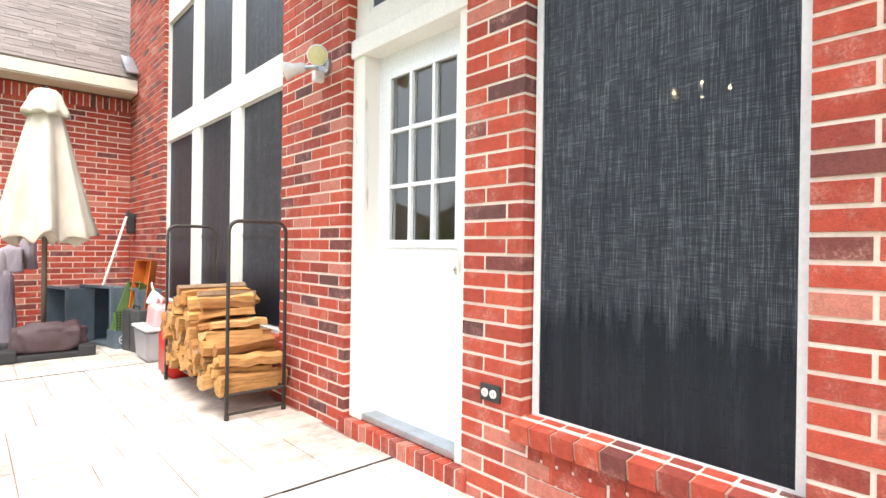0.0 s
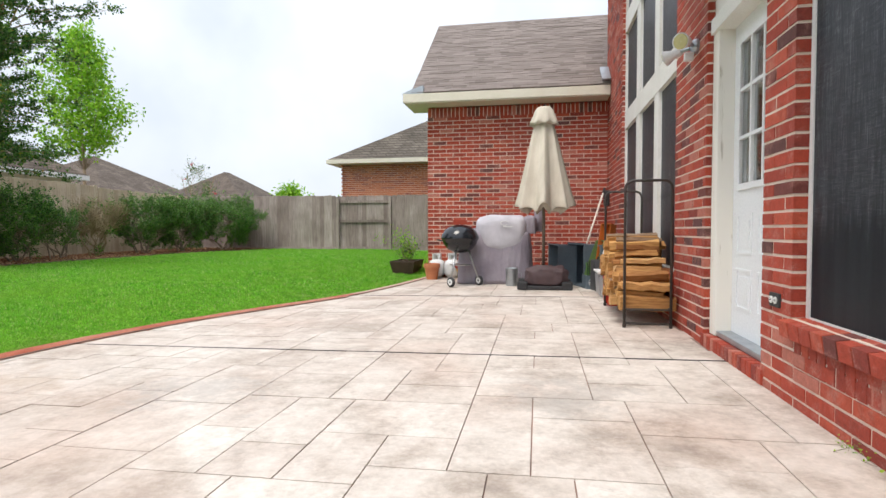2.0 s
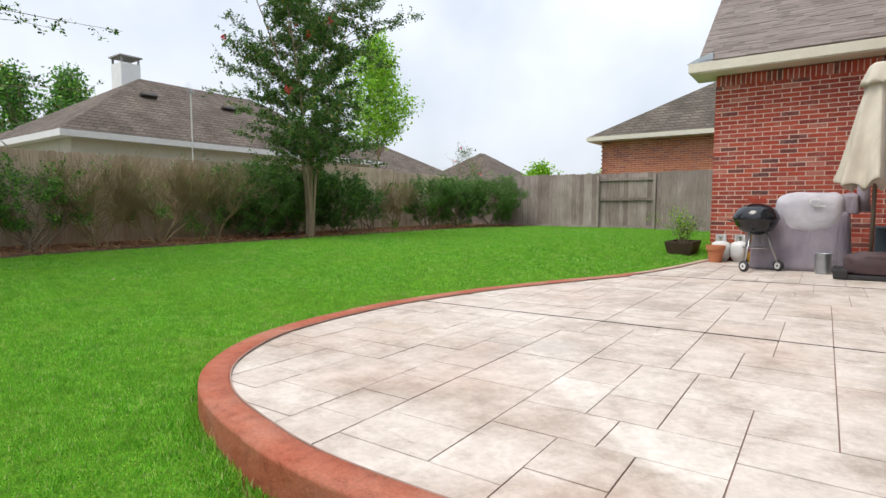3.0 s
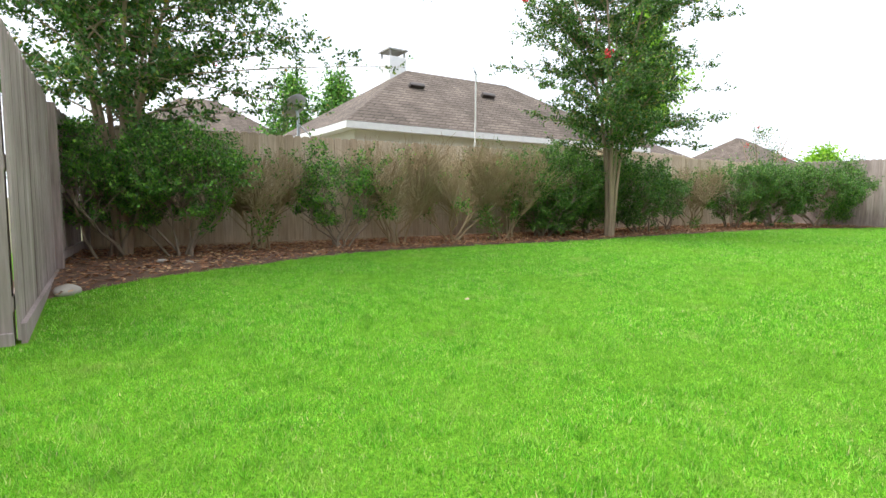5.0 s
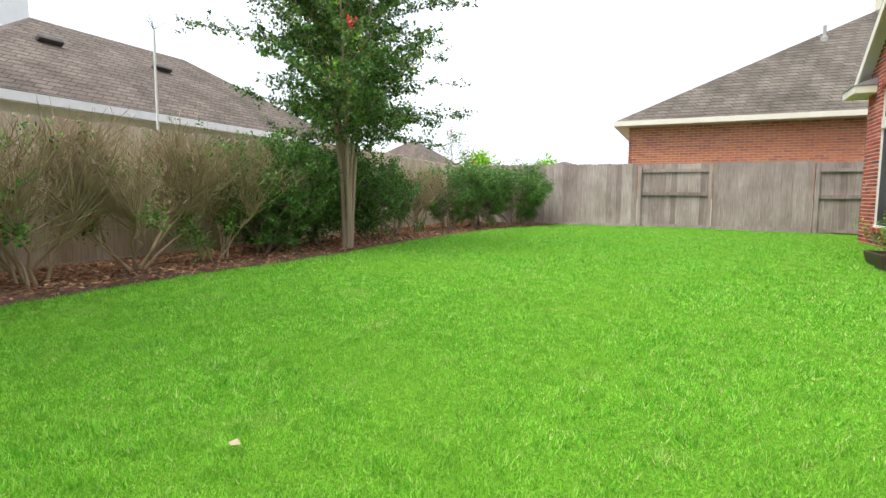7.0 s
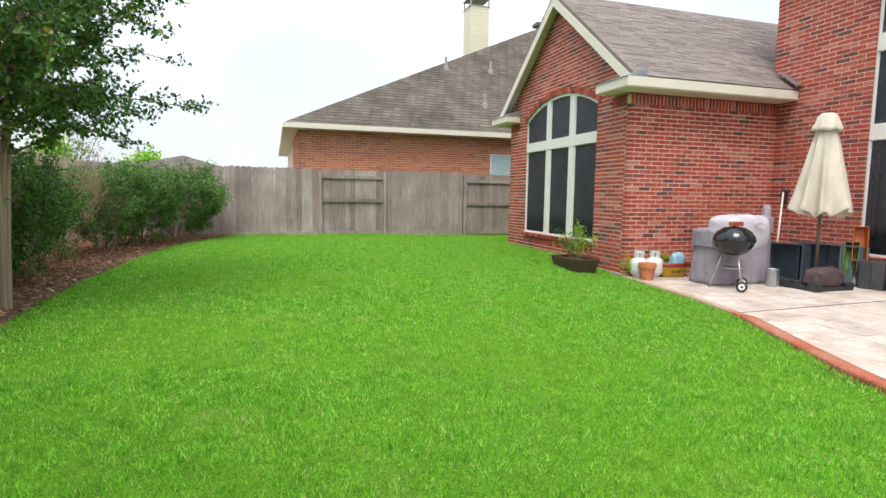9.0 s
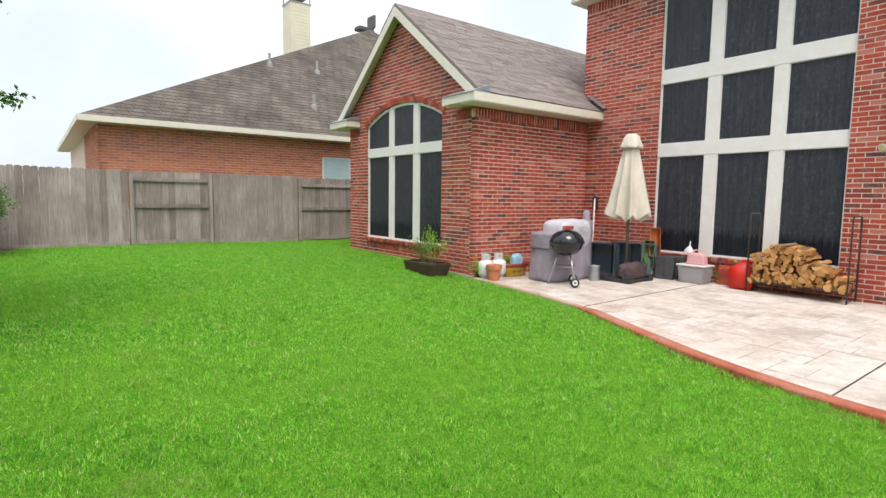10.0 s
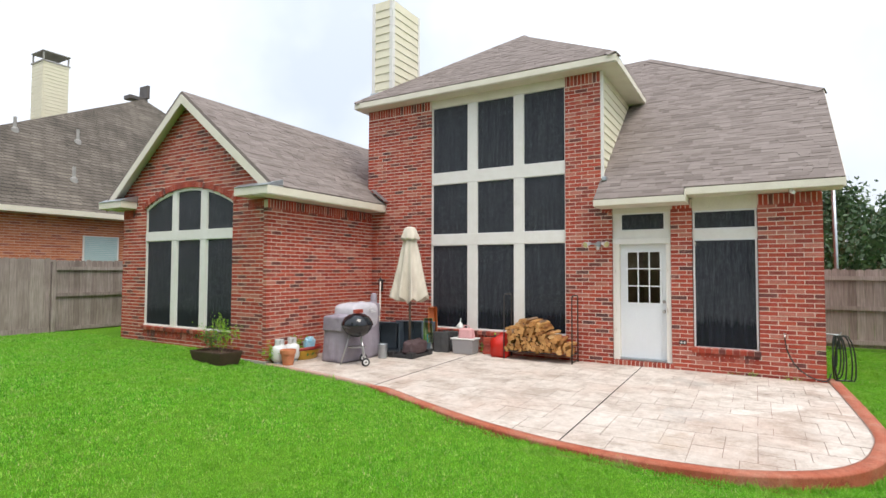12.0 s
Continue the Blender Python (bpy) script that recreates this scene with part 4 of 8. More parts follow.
def hip_caps(name, p0, p1, label):
    """Folded cap shingles that overlap along a hip from its foot to its head."""
    a, b = Vector(p0), Vector(p1)
    d = (b - a).normalized()
    side = d.cross(Vector((0, 0, 1))).normalized()
    up = side.cross(d)
    m = Matrix((d, side, up)).transposed().to_4x4()
    row = thing(name, label, "hip cap", kind="structure")
    n = int((b - a).length / 0.19)
    for k in range(n):
        o = new("cap_shingle", CAP_MESH)
        o.parent = row
        o.matrix_basis = Matrix.Translation(a + d * ((b - a).length * k / n) + up * 0.030) @ m @ Matrix.Rotation(radians(1.5), 4, "Y")


for cap_foot in ((TX, TL, TZ), (TX, TR, TZ)):
    hip_caps("hip_cap_tower", cap_foot, APEX, "grey shingle hip caps on the tall bay")
hip_caps("hip_cap_main", (4.3, -0.65, main_z(4.3)), (7.15, 3.0, main_z(7.15)), "grey shingle hip caps on the main roof")

trim = thing("trim_wing_eave", "cream painted fascia and soffit along the wing eave", "fascia", kind="structure")
part("fascia", boxed(-1.62, FX - 0.01, 8.325, 8.35, 3.16, 3.315, bevel=0.004), M_TRIM, trim)
part("soffit", boxed(-1.60, FX - 0.01, 8.35, 8.74, 3.142, 3.16), M_TRIM, trim)
for y0, y1 in ((8.35, 9.26), (13.14, 14.05)):
    part("cornice_return", boxed(-1.62, GX - 0.002, y0, y1, 3.162, 3.315, bevel=0.006), M_TRIM, trim)
    bm = prism(bmesh.new(), [(-1.64, 3.317), (GX - 0.002, 3.317), (GX - 0.002, 3.46), (-1.45, 3.40)], 1, y0 - 0.02, y1 + 0.015)
    part("return_cap", bm, M_GALV, trim, "dull grey metal cap")
part("fascia", boxed(-1.62, 8, 14.05, 14.075, 3.16, 3.315), M_TRIM, trim)
part("soffit", boxed(GX, 8, 13.68, 14.05, 3.142, 3.16), M_TRIM, trim)
rake = thing("trim_gable_rake", "cream painted rake boards along the gable", "rake board", kind="structure")
for e, sgn in ((EAVE_R, 1), (EAVE_L, -1)):
    poly = [(e, EAVE_Z - 0.06), (RIDGE_Y, RIDGE_Z - 0.06), (RIDGE_Y, RIDGE_Z - 0.26), (e + sgn * 0.06, EAVE_Z - 0.21), (e, EAVE_Z - 0.17)]
    part("rake_board", prism(bmesh.new(), poly, 0, RX - 0.01, RX + 0.02), M_TRIM, rake)
    poly = [(e + sgn * .03, EAVE_Z - 0.03), (RIDGE_Y, RIDGE_Z - 0.055), (RIDGE_Y, RIDGE_Z - 0.08), (e + sgn * .03, EAVE_Z - 0.055)]
    part("soffit", prism(bmesh.new(), poly, 0, RX + 0.02, GX + 0.03), M_TRIM, rake)
trim = thing("trim_tower_eave", "cream painted fascia and soffit round the tall bay", "fascia", kind="structure")
part("fascia", boxed(TX - 0.02, TX + 0.005, TR, TL, 5.70, 5.825, bevel=0.004), M_TRIM, trim)
part("fascia", boxed(TX + 0.005, 9, TR - 0.02, TR + 0.005, 5.70, 5.825), M_TRIM, trim)
part("fascia", boxed(TX + 0.005, 9, TL - 0.005, TL + 0.02, 5.70, 5.825), M_TRIM, trim)
part("soffit", boxed(TX + 0.005, 9, TR + 0.005, TL - 0.005, 5.683, 5.70), M_TRIM, trim)
trim = thing("trim_main_eave", "cream painted fascia and soffit over the door bay", "fascia", kind="structure")
part("fascia", boxed(MX - 0.02, MX + 0.005, -0.65, 1.60, 3.07, 3.19, bevel=0.004), M_TRIM, trim)
part("soffit", boxed(MX + 0.005, FX + 0.1, -0.65, 1.60, 3.062, 3.08), M_TRIM, trim)
part("fascia", boxed(1.45, 1.475, 1.60, 3.15, 2.94, 3.05, bevel=0.004), M_TRIM, trim)
part("soffit", boxed(1.475, FX - 0.004, 1.60, 3.15, 2.935, 2.95), M_TRIM, trim)
part("eave_cheek", boxed(1.45, FX, 1.585, 1.60, 2.94, 3.15), M_TRIM, trim)
part("rake_board", prism(bmesh.new(), [(MX, MZ - 0.15), (MX, MZ - 0.01), (4.3, main_z(4.3) - 0.01), (4.3, main_z(4.3) - 0.2)], 1, -0.66, -0.63), M_TRIM, trim)

siding = thing("wall_tower_siding", "cream lap siding on the side of the tall bay", "siding", kind="structure")
for k in range(16):
    z = 2.95 + k * 0.172
    part("board", boxed(FX + 0.02, 8, 3.115, 3.135, z, z + 0.186, m=Matrix.Translation((0, 3.14, z)) @ Matrix.Rotation(radians(-6), 4, "X") @ Matrix.Translation((0, -3.14, -z))), M_SIDING, siding)
part("corner_board", boxed(FX + 0.001, FX + 0.07, 3.10, 3.149, 3.0, 5.69), M_WHITE, siding)

CH = (2.35, 3.6, 8.38, 9.0)
chim = thing("chimney", "cream lap-sided chimney with white corner boards", "chimney", kind="structure")
part("body", boxed(CH[0] + .01, CH[1] - .01, CH[2] + .01, CH[3] - .01, 5.4, 8.6), M_SIDING, chim)
for k in range(15):
    z = 5.5 + k * 0.205
    bm = bmesh.new()
    box(bm, CH[0] - 0.012, CH[0] + 0.006, CH[2] + 0.06, CH[3] - 0.06, z, z + 0.215, m=Matrix.Translation((CH[0], 0, z)) @ Matrix.Rotation(radians(5), 4, "Y") @ Matrix.Translation((-CH[0], 0, -z)))
    part("board", bm, M_SIDING, chim)
    bm = bmesh.new()
    box(bm, CH[0] + 0.06, CH[1] - 0.06, CH[2] - 0.012, CH[2] + 0.006, z, z + 0.215, m=Matrix.Translation((0, CH[2], z)) @ Matrix.Rotation(radians(-5), 4, "X") @ Matrix.Translation((0, -CH[2], -z)))
    part("board", bm, M_SIDING, chim)
for x, y in ((CH[0], CH[2]), (CH[0], CH[3] - 0.07), (CH[1] - 0.07, CH[2])):
    part("corner_board", boxed(x - 0.016, x + 0.086 if x == CH[0] else x + 0.07, y - 0.016, y + 0.086, 5.4, 8.6), M_WHITE, chim)
part("flashing", boxed(CH[0] - 0.05, CH[1] + 0.03, CH[2] - 0.05, CH[3] + 0.03, 5.4, 6.25, m=None), M_GALV, chim)
kick = thing("roof_flashing", "galvanised metal flashing where the eave meets the wall", "flashing", kind="structure")
part("flashing_plate", boxed(FX - 0.16, FX - 0.01, 8.24, 8.75, 0, 0.02, m=Matrix.Translation((0, 0, 3.42)) @ Matrix.Translation((0, 8.3, 0)) @ Matrix.Rotation(math.atan(PITCH), 4, "X") @ Matrix.Translation((0, -8.3, 0))), M_GALV, kick)
part("flashing_plate", boxed(FX - 0.13, FX - 0.01, 3.02, 3.10, 3.48, 3.56, bevel=0.01), M_GALV, kick)


# ---------------------------------------------------------------- ground, bed, patio
KERB = [(-1.27, 8.70), (-1.38, 7.9), (-1.52, 6.9), (-1.80, 5.75), (-2.35, 4.5), (-2.78, 3.4), (-3.03, 2.35), (-3.08, 1.45), (-2.96, 0.62), (-2.60, -0.02), (-2.12, -0.40), (-1.52, -0.60), (-0.9, -0.69), (0.3, -0.66), (1.4, -0.61), (2.35, -0.57)]


def patio_z(x):
    return -0.030 - 0.012 * (FX - x)


outer = [Vector((p.x, p.y)) for p in curve_points([(x, y, 0) for x, y in KERB], 8)]
inner = []
for i, p in enumerate(outer):
    d = (outer[min(i + 1, len(outer) - 1)] - outer[max(i - 1, 0)]).normalized()
    w = 0.16 if p.y < 5.6 else 0.10
    inner.append(p + Vector((-d.y, d.x)) * w)


def inside(poly, x, y):
    """Which of the points lie in the polygon."""
    r = np.zeros(np.shape(x), bool)
    for i in range(len(poly)):
        (x0, y0), (x1, y1) = poly[i - 1], poly[i]
        if y0 == y1:
            continue
        r ^= ((y0 > y) != (y1 > y)) & (x < (x1 - x0) * (y - y0) / (y1 - y0) + x0)
    return r


PATIO_OUT = [(p.x, p.y) for p in outer] + [(FX + 0.3, -0.3), (FX + 0.3, 8.8)]


def patio_distance(x, y):
    d = np.full(np.shape(x), 1e9)
    for i in range(len(outer) - 1):
        a, b = outer[i], outer[i + 1]
        e = b - a
        t = np.clip(((x - a.x) * e.x + (y - a.y) * e.y) / max(e.length_squared, 1e-9), 0, 1)
        d = np.minimum(d, np.hypot(x - a.x - t * e.x, y - a.y - t * e.y))
    return np.where(inside(PATIO_OUT, x, y), -d, d)


def turf_height(x, y):
    x, y = np.asarray(x, float), np.asarray(y, float)
    d = patio_distance(x, y)
    lim = patio_z(x) - 0.035 + 0.10 * np.maximum(d, 0)
    return np.where(d < -0.02, -0.30, np.minimum(lawn_height(x, y), lim))


xs = np.unique(np.concatenate([np.linspace(-400, -30, 12), np.linspace(-30, -13, 12), np.linspace(-13, 8, 106), np.linspace(8, 30, 12), np.linspace(30, 400, 12)]))
ys = np.unique(np.concatenate([np.linspace(-400, -30, 12), np.linspace(-30, -4, 12), np.linspace(-4, 17, 106), np.linspace(17, 40, 12), np.linspace(40, 400, 12)]))
gx, gy = np.meshgrid(xs, ys)
gz = turf_height(np.clip(gx, -14, 9), np.clip(gy, -5, 18))
gz = np.where((gx > -1.0) & (gx < 11.9) & (gy > -0.3) & (gy < 13.6), -0.3, gz)
nx, ny = len(xs), len(ys)
idx = np.arange(nx * ny).reshape(ny, nx)
me = bpy.data.meshes.new("ground")
me.from_pydata(np.stack([gx, gy, gz], -1).reshape(-1, 3).tolist(), [], np.stack([idx[:-1, :-1], idx[:-1, 1:], idx[1:, 1:], idx[1:, :-1]], -1).reshape(-1, 4).tolist())
me.materials.append(M_SOIL)
me.polygons.foreach_set("use_smooth", [True] * len(me.polygons))
tagged(new("ground", me), "green lawn ground", "ground", kind="structure")

kb = bmesh.new()
prof = [(0.0, -0.30), (0.0, 0.0), (0.025, 0.018), (0.93, 0.018), (1.0, 0.004), (1.0, -0.08)]
rings = []
for p, q in zip(outer, inner):
    rings.append([kb.verts.new(((p.lerp(q, a)).x, (p.lerp(q, a)).y, patio_z(p.x) + b + 0.004 * noise.noise(Vector((p.x * 3, p.y * 3, a))))) for a, b in prof])
for a, b in zip(rings, rings[1:]):
    for k in range(len(prof) - 1):
        kb.faces.new((a[k], b[k], b[k + 1], a[k + 1]))
kb.faces.new(rings[0])
kb.faces.new(rings[-1][::-1])
bmesh.ops.recalc_face_normals(kb, faces=kb.faces)
kerb = tagged(part("kerb", kb, M_KERB, smooth=True), "terracotta stained concrete border of the patio", "kerb", kind="structure")

jb = bmesh.new()
strip = []
for p, q in zip(outer, inner):
    d = (q - p).normalized()
    strip.append([jb.verts.new((c.x, c.y, patio_z(c.x) + 0.004)) for c in (q - d * 0.003, q + d * 0.005)])
for a, b in zip(strip, strip[1:]):
    jb.faces.new((a[0], b[0], b[1], a[1]))
bmesh.ops.recalc_face_normals(jb, faces=jb.faces)
bmesh.ops.solidify(jb, geom=jb.faces, thickness=0.01)
part("kerb_joint", jb, M_GROOVE, kerb, "dark gap between kerb and slabs")

PATIO = [(p.x, p.y) for p in inner] + [(FX + 0.02, -0.39), (FX + 0.02, 8.72)]
PATIO = [(x, min(y, 8.73)) for x, y in PATIO]
pb = bmesh.new()
tv = [pb.verts.new((x, y, patio_z(x) - 0.009)) for x, y in PATIO]
bv = [pb.verts.new((x, y, -0.35)) for x, y in PATIO]
pb.faces.new(tv)
for i in range(len(tv)):
    j = (i + 1) % len(tv)
    pb.faces.new((bv[i], bv[j], tv[j], tv[i]))
bmesh.ops.recalc_face_normals(pb, faces=pb.faces)
patio = thing("patio", "pale stamped concrete patio with a random ashlar slab pattern", "patio", kind="structure")
part("slab", pb, M_GROOVE, patio, "stained concrete in the joints")


def clip_rect(poly, x0, x1, y0, y1):
    for ax, lim, keep in ((0, x0, 1), (0, x1, -1), (1, y0, 1), (1, y1, -1)):
        out = []
        for i in range(len(poly)):
            p, q = poly[i - 1], poly[i]
            a, b = (p[ax] - lim) * keep, (q[ax] - lim) * keep
            if a >= 0:
                out.append(p)
            if (a < 0) != (b < 0):
                t = a / (a - b)
                out.append((p[0] + (q[0] - p[0]) * t, p[1] + (q[1] - p[1]) * t))
        poly = out
        if not poly:
            return []
    clean = []
    for p in poly:
        if not clean or math.hypot(p[0] - clean[-1][0], p[1] - clean[-1][1]) > 0.004:
            clean.append(p)
    if len(clean) > 2 and math.hypot(clean[0][0] - clean[-1][0], clean[0][1] - clean[-1][1]) < 0.004:
        clean.pop()
    return clean


def area(poly):
    return abs(sum(poly[i - 1][0] * poly[i][1] - poly[i][0] * poly[i - 1][1] for i in range(len(poly)))) / 2


UNIT = bmesh.new()
bmesh.ops.create_cube(UNIT, size=1)
bmesh.ops.bevel(UNIT, geom=[e for e in UNIT.edges if all(v.co.z > 0 for v in e.verts)], offset=0.016, segments=1, affect="EDGES")
UNIT_TILE = mesh_of(UNIT, "paving_slab", M_TILE)
rng = random.Random(5)
CELL = 0.152
SIZES = ((2, 2), (2, 2), (3, 2), (2, 3), (3, 2), (2, 3), (3, 3), (4, 3), (3, 4), (4, 4), (2, 4), (4, 2), (5, 3), (3, 5))
JY1, JY2 = 2.42, 5.80
tile_list = []
for lo, hi in ((-0.8, JY1), (JY1, JY2), (JY2, 8.75)):
    n, m = int(5.6 / CELL) + 1, int(math.ceil((hi - lo) / CELL))
    owner = -np.ones((n + 1, m + 1), int)
    count = 0
    for j in range(m):
        for i in range(n):
            if owner[i, j] >= 0:
                continue
            run = 0
            while i + run < n and owner[i + run, j] < 0:
                run += 1
            best = None
            for a, b in SIZES:
                b = min(b, m - j)
                if a > run or run - a == 1:
                    continue
                # long straight joints are broken up, single-cell slivers avoided
                score = rng.uniform(0, 2.2)
                for edge in (i, i + a):
                    if 0 < edge < n:
                        k = j - 1
                        while k >= 0 and owner[edge - 1, k] != owner[edge, k]:
                            k -= 1
                        length = j - 1 - k
                        score += (length + b > 6) * 1.5 + (length > 0 and edge == i + a) * 1.2
                k = i - 1
                while k >= 0 and j + b < m and owner[k, j + b - 1] >= 0 and owner[k, j + b] != owner[k, j + b - 1]:
                    k -= 1
                score += 0.5 * max(0, i - k - 3) + (m - j - b == 1) * 3
                if best is None or score < best[0]:
                    best = (score, a, b)
            a, b = (best[1], best[2]) if best else (run, 1)
            owner[i:i + a, j:j + b] = count
            count += 1
            x0, y0 = -3.3 + i * CELL, lo + j * CELL
            tile_list.append((x0, min(x0 + a * CELL, FX), y0, min(y0 + b * CELL, hi)))
for x0, x1, y0, y1 in tile_list:
    g = 0.0030
    gy0 = 0.009 if any(abs(y0 - j) < 0.01 for j in (JY1, JY2)) else g
    gy1 = 0.009 if any(abs(y1 - j) < 0.01 for j in (JY1, JY2)) else g
    x0, x1, y0, y1 = x0 + g, x1 - g, y0 + gy0, y1 - gy1
    if x1 - x0 < 0.03 or y1 - y0 < 0.03:
        continue
    poly = clip_rect(PATIO, x0, x1, y0, y1)
    if len(poly) < 3 or area(poly) < 0.002:
        continue
    dz = rng.uniform(-0.0015, 0.0015)
    cx, cy = (x0 + x1) / 2, (y0 + y1) / 2
    tilt = Matrix.Rotation(math.atan(-0.012), 4, "Y")
    if area(poly) > 0.985 * (x1 - x0) * (y1 - y0):
        o = new("paving_slab", UNIT_TILE)
        o.matrix_basis = Matrix.Translation((cx, cy, patio_z(cx) - 0.014 + dz)) @ tilt @ Matrix.Diagonal((x1 - x0, y1 - y0, 0.028, 1))
    else:
        bm = bmesh.new()
        t = [bm.verts.new((x, y, patio_z(x) + dz)) for x, y in poly]
        b = [bm.verts.new((x, y, patio_z(x) - 0.02)) for x, y in poly]
        bm.faces.new(t)
        for i in range(len(t)):
            j = (i + 1) % len(t)
            bm.faces.new((b[i], b[j], t[j], t[i]))
        bmesh.ops.recalc_face_normals(bm, faces=bm.faces)
        o = new("paving_slab", mesh_of(bm, "paving_slab", M_TILE))
    o.parent = patio
for jy, xa in ((JY1, -2.85), (JY2, -1.70)):
    part("expansion_joint", boxed(xa, FX, jy - 0.0065, jy + 0.0065, -0.004, 0.0085, m=Matrix.Translation((0, 0, patio_z(0) - 0.006)) @ Matrix.Rotation(math.atan(-0.012), 4, "Y")), M_DARK, patio, "dark gap between slabs")

BED = curve_points([(-7.2, -2.3, 0), (-7.9, -1.85, 0), (-8.5, -1.2, 0), (-8.9, -0.2, 0), (-9.5, 1.3, 0), (-9.65, 3.1, 0), (-9.52, 4.8, 0), (-9.42, 6.3, 0), (-9.5, 9.0, 0), (-9.2, 13.0, 0), (-8.5, 15.2, 0), (-8.0, 16.3, 0)], 8)
bb = bmesh.new()
rings = []
for i, p in enumerate(BED):
    row = []
    for k in range(9):
        f = k / 8
        x, y = p.x + (-11.75 - p.x) * f, p.y
        z = float(lawn_height(x, y)) + (-0.01 if k == 0 else 0.025 + 0.03 * noise.noise(Vector((x * 2, y * 2, 0))))
        row.append(bb.verts.new((x, y, z)))
    rings.append(row)
for a, b in zip(rings, rings[1:]):
    for k in range(8):
        bb.faces.new((a[k], b[k], b[k + 1], a[k + 1]))
bmesh.ops.recalc_face_normals(bb, faces=bb.faces)
for f in bb.faces:
    if f.normal.z < 0:
        f.normal_flip()
tagged(part("planting_bed", bb, M_MULCH, smooth=True), "brown mulch bed along the back fence", "planting bed", kind="structure")


# ---------------------------------------------------------------- fences
pk = bmesh.new()
prism(pk, [(-0.5, -0.5), (0.5, -0.5), (0.5, 0.485), (0.28, 0.5), (-0.28, 0.5), (-0.5, 0.485)], 1, -0.5, 0.5)
UNIT_PICKET = mesh_of(pk, "picket", M_FENCE)
UNIT_PICKET_TAN, UNIT_BOARD_TAN = UNIT_PICKET.copy(), UNIT_BOARD.copy()
for tan_mesh in (UNIT_PICKET_TAN, UNIT_BOARD_TAN):
    tan_mesh.materials[0] = M_FENCE_TAN


def fence(name, label, p0, p1, top, bottom, side, rails=(0.22, 1.06, 1.72), behind=True, seed=1, kick=True, tan=False):
    """A board fence from p0 to p1. side: +1 if the viewer stands to the left of the way from p0 to p1. behind: rails on the far side."""
    rng = random.Random(seed)
    picket, board = (UNIT_PICKET_TAN, UNIT_BOARD_TAN) if tan else (UNIT_PICKET, UNIT_BOARD)
    f = thing(name, label, "fence", kind="structure")
    a, b = Vector((*p0, 0)), Vector((*p1, 0))
    d = (b - a).normalized()
    nrm = Vector((-d.y, d.x, 0)) * side
    length = (b - a).length
    ang = math.atan2(d.y, d.x)
    n = int(length / 0.142)
    for i in range(n):
        c = a + d * ((i + 0.5) * length / n) + nrm * rng.uniform(-0.004, 0.004)
        t0, b0 = top(i / n) + rng.uniform(-0.012, 0.012), bottom(i / n)
        o = new("picket", picket)
        o.parent = f
        o.matrix_basis = Matrix.Translation((c.x, c.y, (t0 + b0) / 2)) @ Matrix.Rotation(ang + rng.uniform(-.012, .012), 4, "Z") @ Matrix.Rotation(rng.uniform(-.006, .006), 4, "Y") @ Matrix.Diagonal((length / n - rng.uniform(-0.001, 0.004), 0.017, t0 - b0, 1))
    off = nrm * (-0.035 if behind else 0.035)
    for r in rails:
        c = (a + b) / 2 + off
        o = new("rail", board)
        o.parent = f
        o.matrix_basis = Matrix.Translation((c.x, c.y, bottom(0.5) + r)) @ Matrix.Rotation(ang, 4, "Z") @ Matrix.Diagonal((length, 0.04, 0.09, 1))
    if kick:
        c = (a + b) / 2 + nrm * 0.025
        o = new("kickboard", board)
        o.parent = f
        o.matrix_basis = Matrix.Translation((c.x, c.y, bottom(0.5) + 0.03)) @ Matrix.Rotation(ang, 4, "Z") @ Matrix.Diagonal((length, 0.03, 0.14, 1))
    k = max(2, int(length / 2.4) + 1)
    for i in range(k):
        c = a + d * (0.05 + (length - 0.1) * i / (k - 1)) + off * 2.2
        o = new("post", board)
        o.parent = f
        h = top(i / (k - 1)) - 0.05
        o.matrix_basis = Matrix.Translation((c.x, c.y, (h - 0.4) / 2)) @ Matrix.Rotation(ang, 4, "Z") @ Matrix.Diagonal((0.09, 0.09, h + 0.4, 1))
    return f


FY, BX = 16.2, -11.6
fence("fence_far_corner", "weathered grey cedar board fence", (BX, FY), (-5.98, FY), lambda t: 2.05 - 0.03 * t, lambda t: 0.16, -1, seed=2)
fence("fence_far_railed", "weathered grey cedar fence panel with its rails showing", (-5.96, FY + 0.06), (-4.02, FY + 0.06), lambda t: 2.0, lambda t: 0.16, -1, rails=(0.07, 0.98, 1.64), behind=False, seed=3, kick=False)
fence("fence_far_middle", "weathered grey cedar board fence", (-4.0, FY), (-1.66, FY), lambda t: 2.01, lambda t: 0.16, -1, seed=4)
fence("fence_far_end", "weathered grey cedar fence panel with its rails showing", (-1.64, FY + 0.06), (3.2, FY + 0.06), lambda t: 1.98, lambda t: 0.12, -1, rails=(0.07, 0.95, 1.64), behind=False, seed=5, kick=False)
fence("fence_back_low", "weathered tan cedar board fence behind the shrubs", (BX, -1.80), (BX, 8.8), lambda t: 1.88 + 0.09 * t, lambda t: 0.06, -1, seed=6, tan=True)
fence("fence_back_high", "weathered tan cedar board fence, one panel set higher", (BX - 0.03, 8.8), (BX - 0.03, 12.2), lambda t: 2.12, lambda t: 0.08, -1, seed=7, tan=True)
fence("fence_back_end", "weathered tan cedar board fence behind the shrubs", (BX, 12.2), (BX, FY), lambda t: 2.06, lambda t: 0.1, -1, seed=8, tan=True)
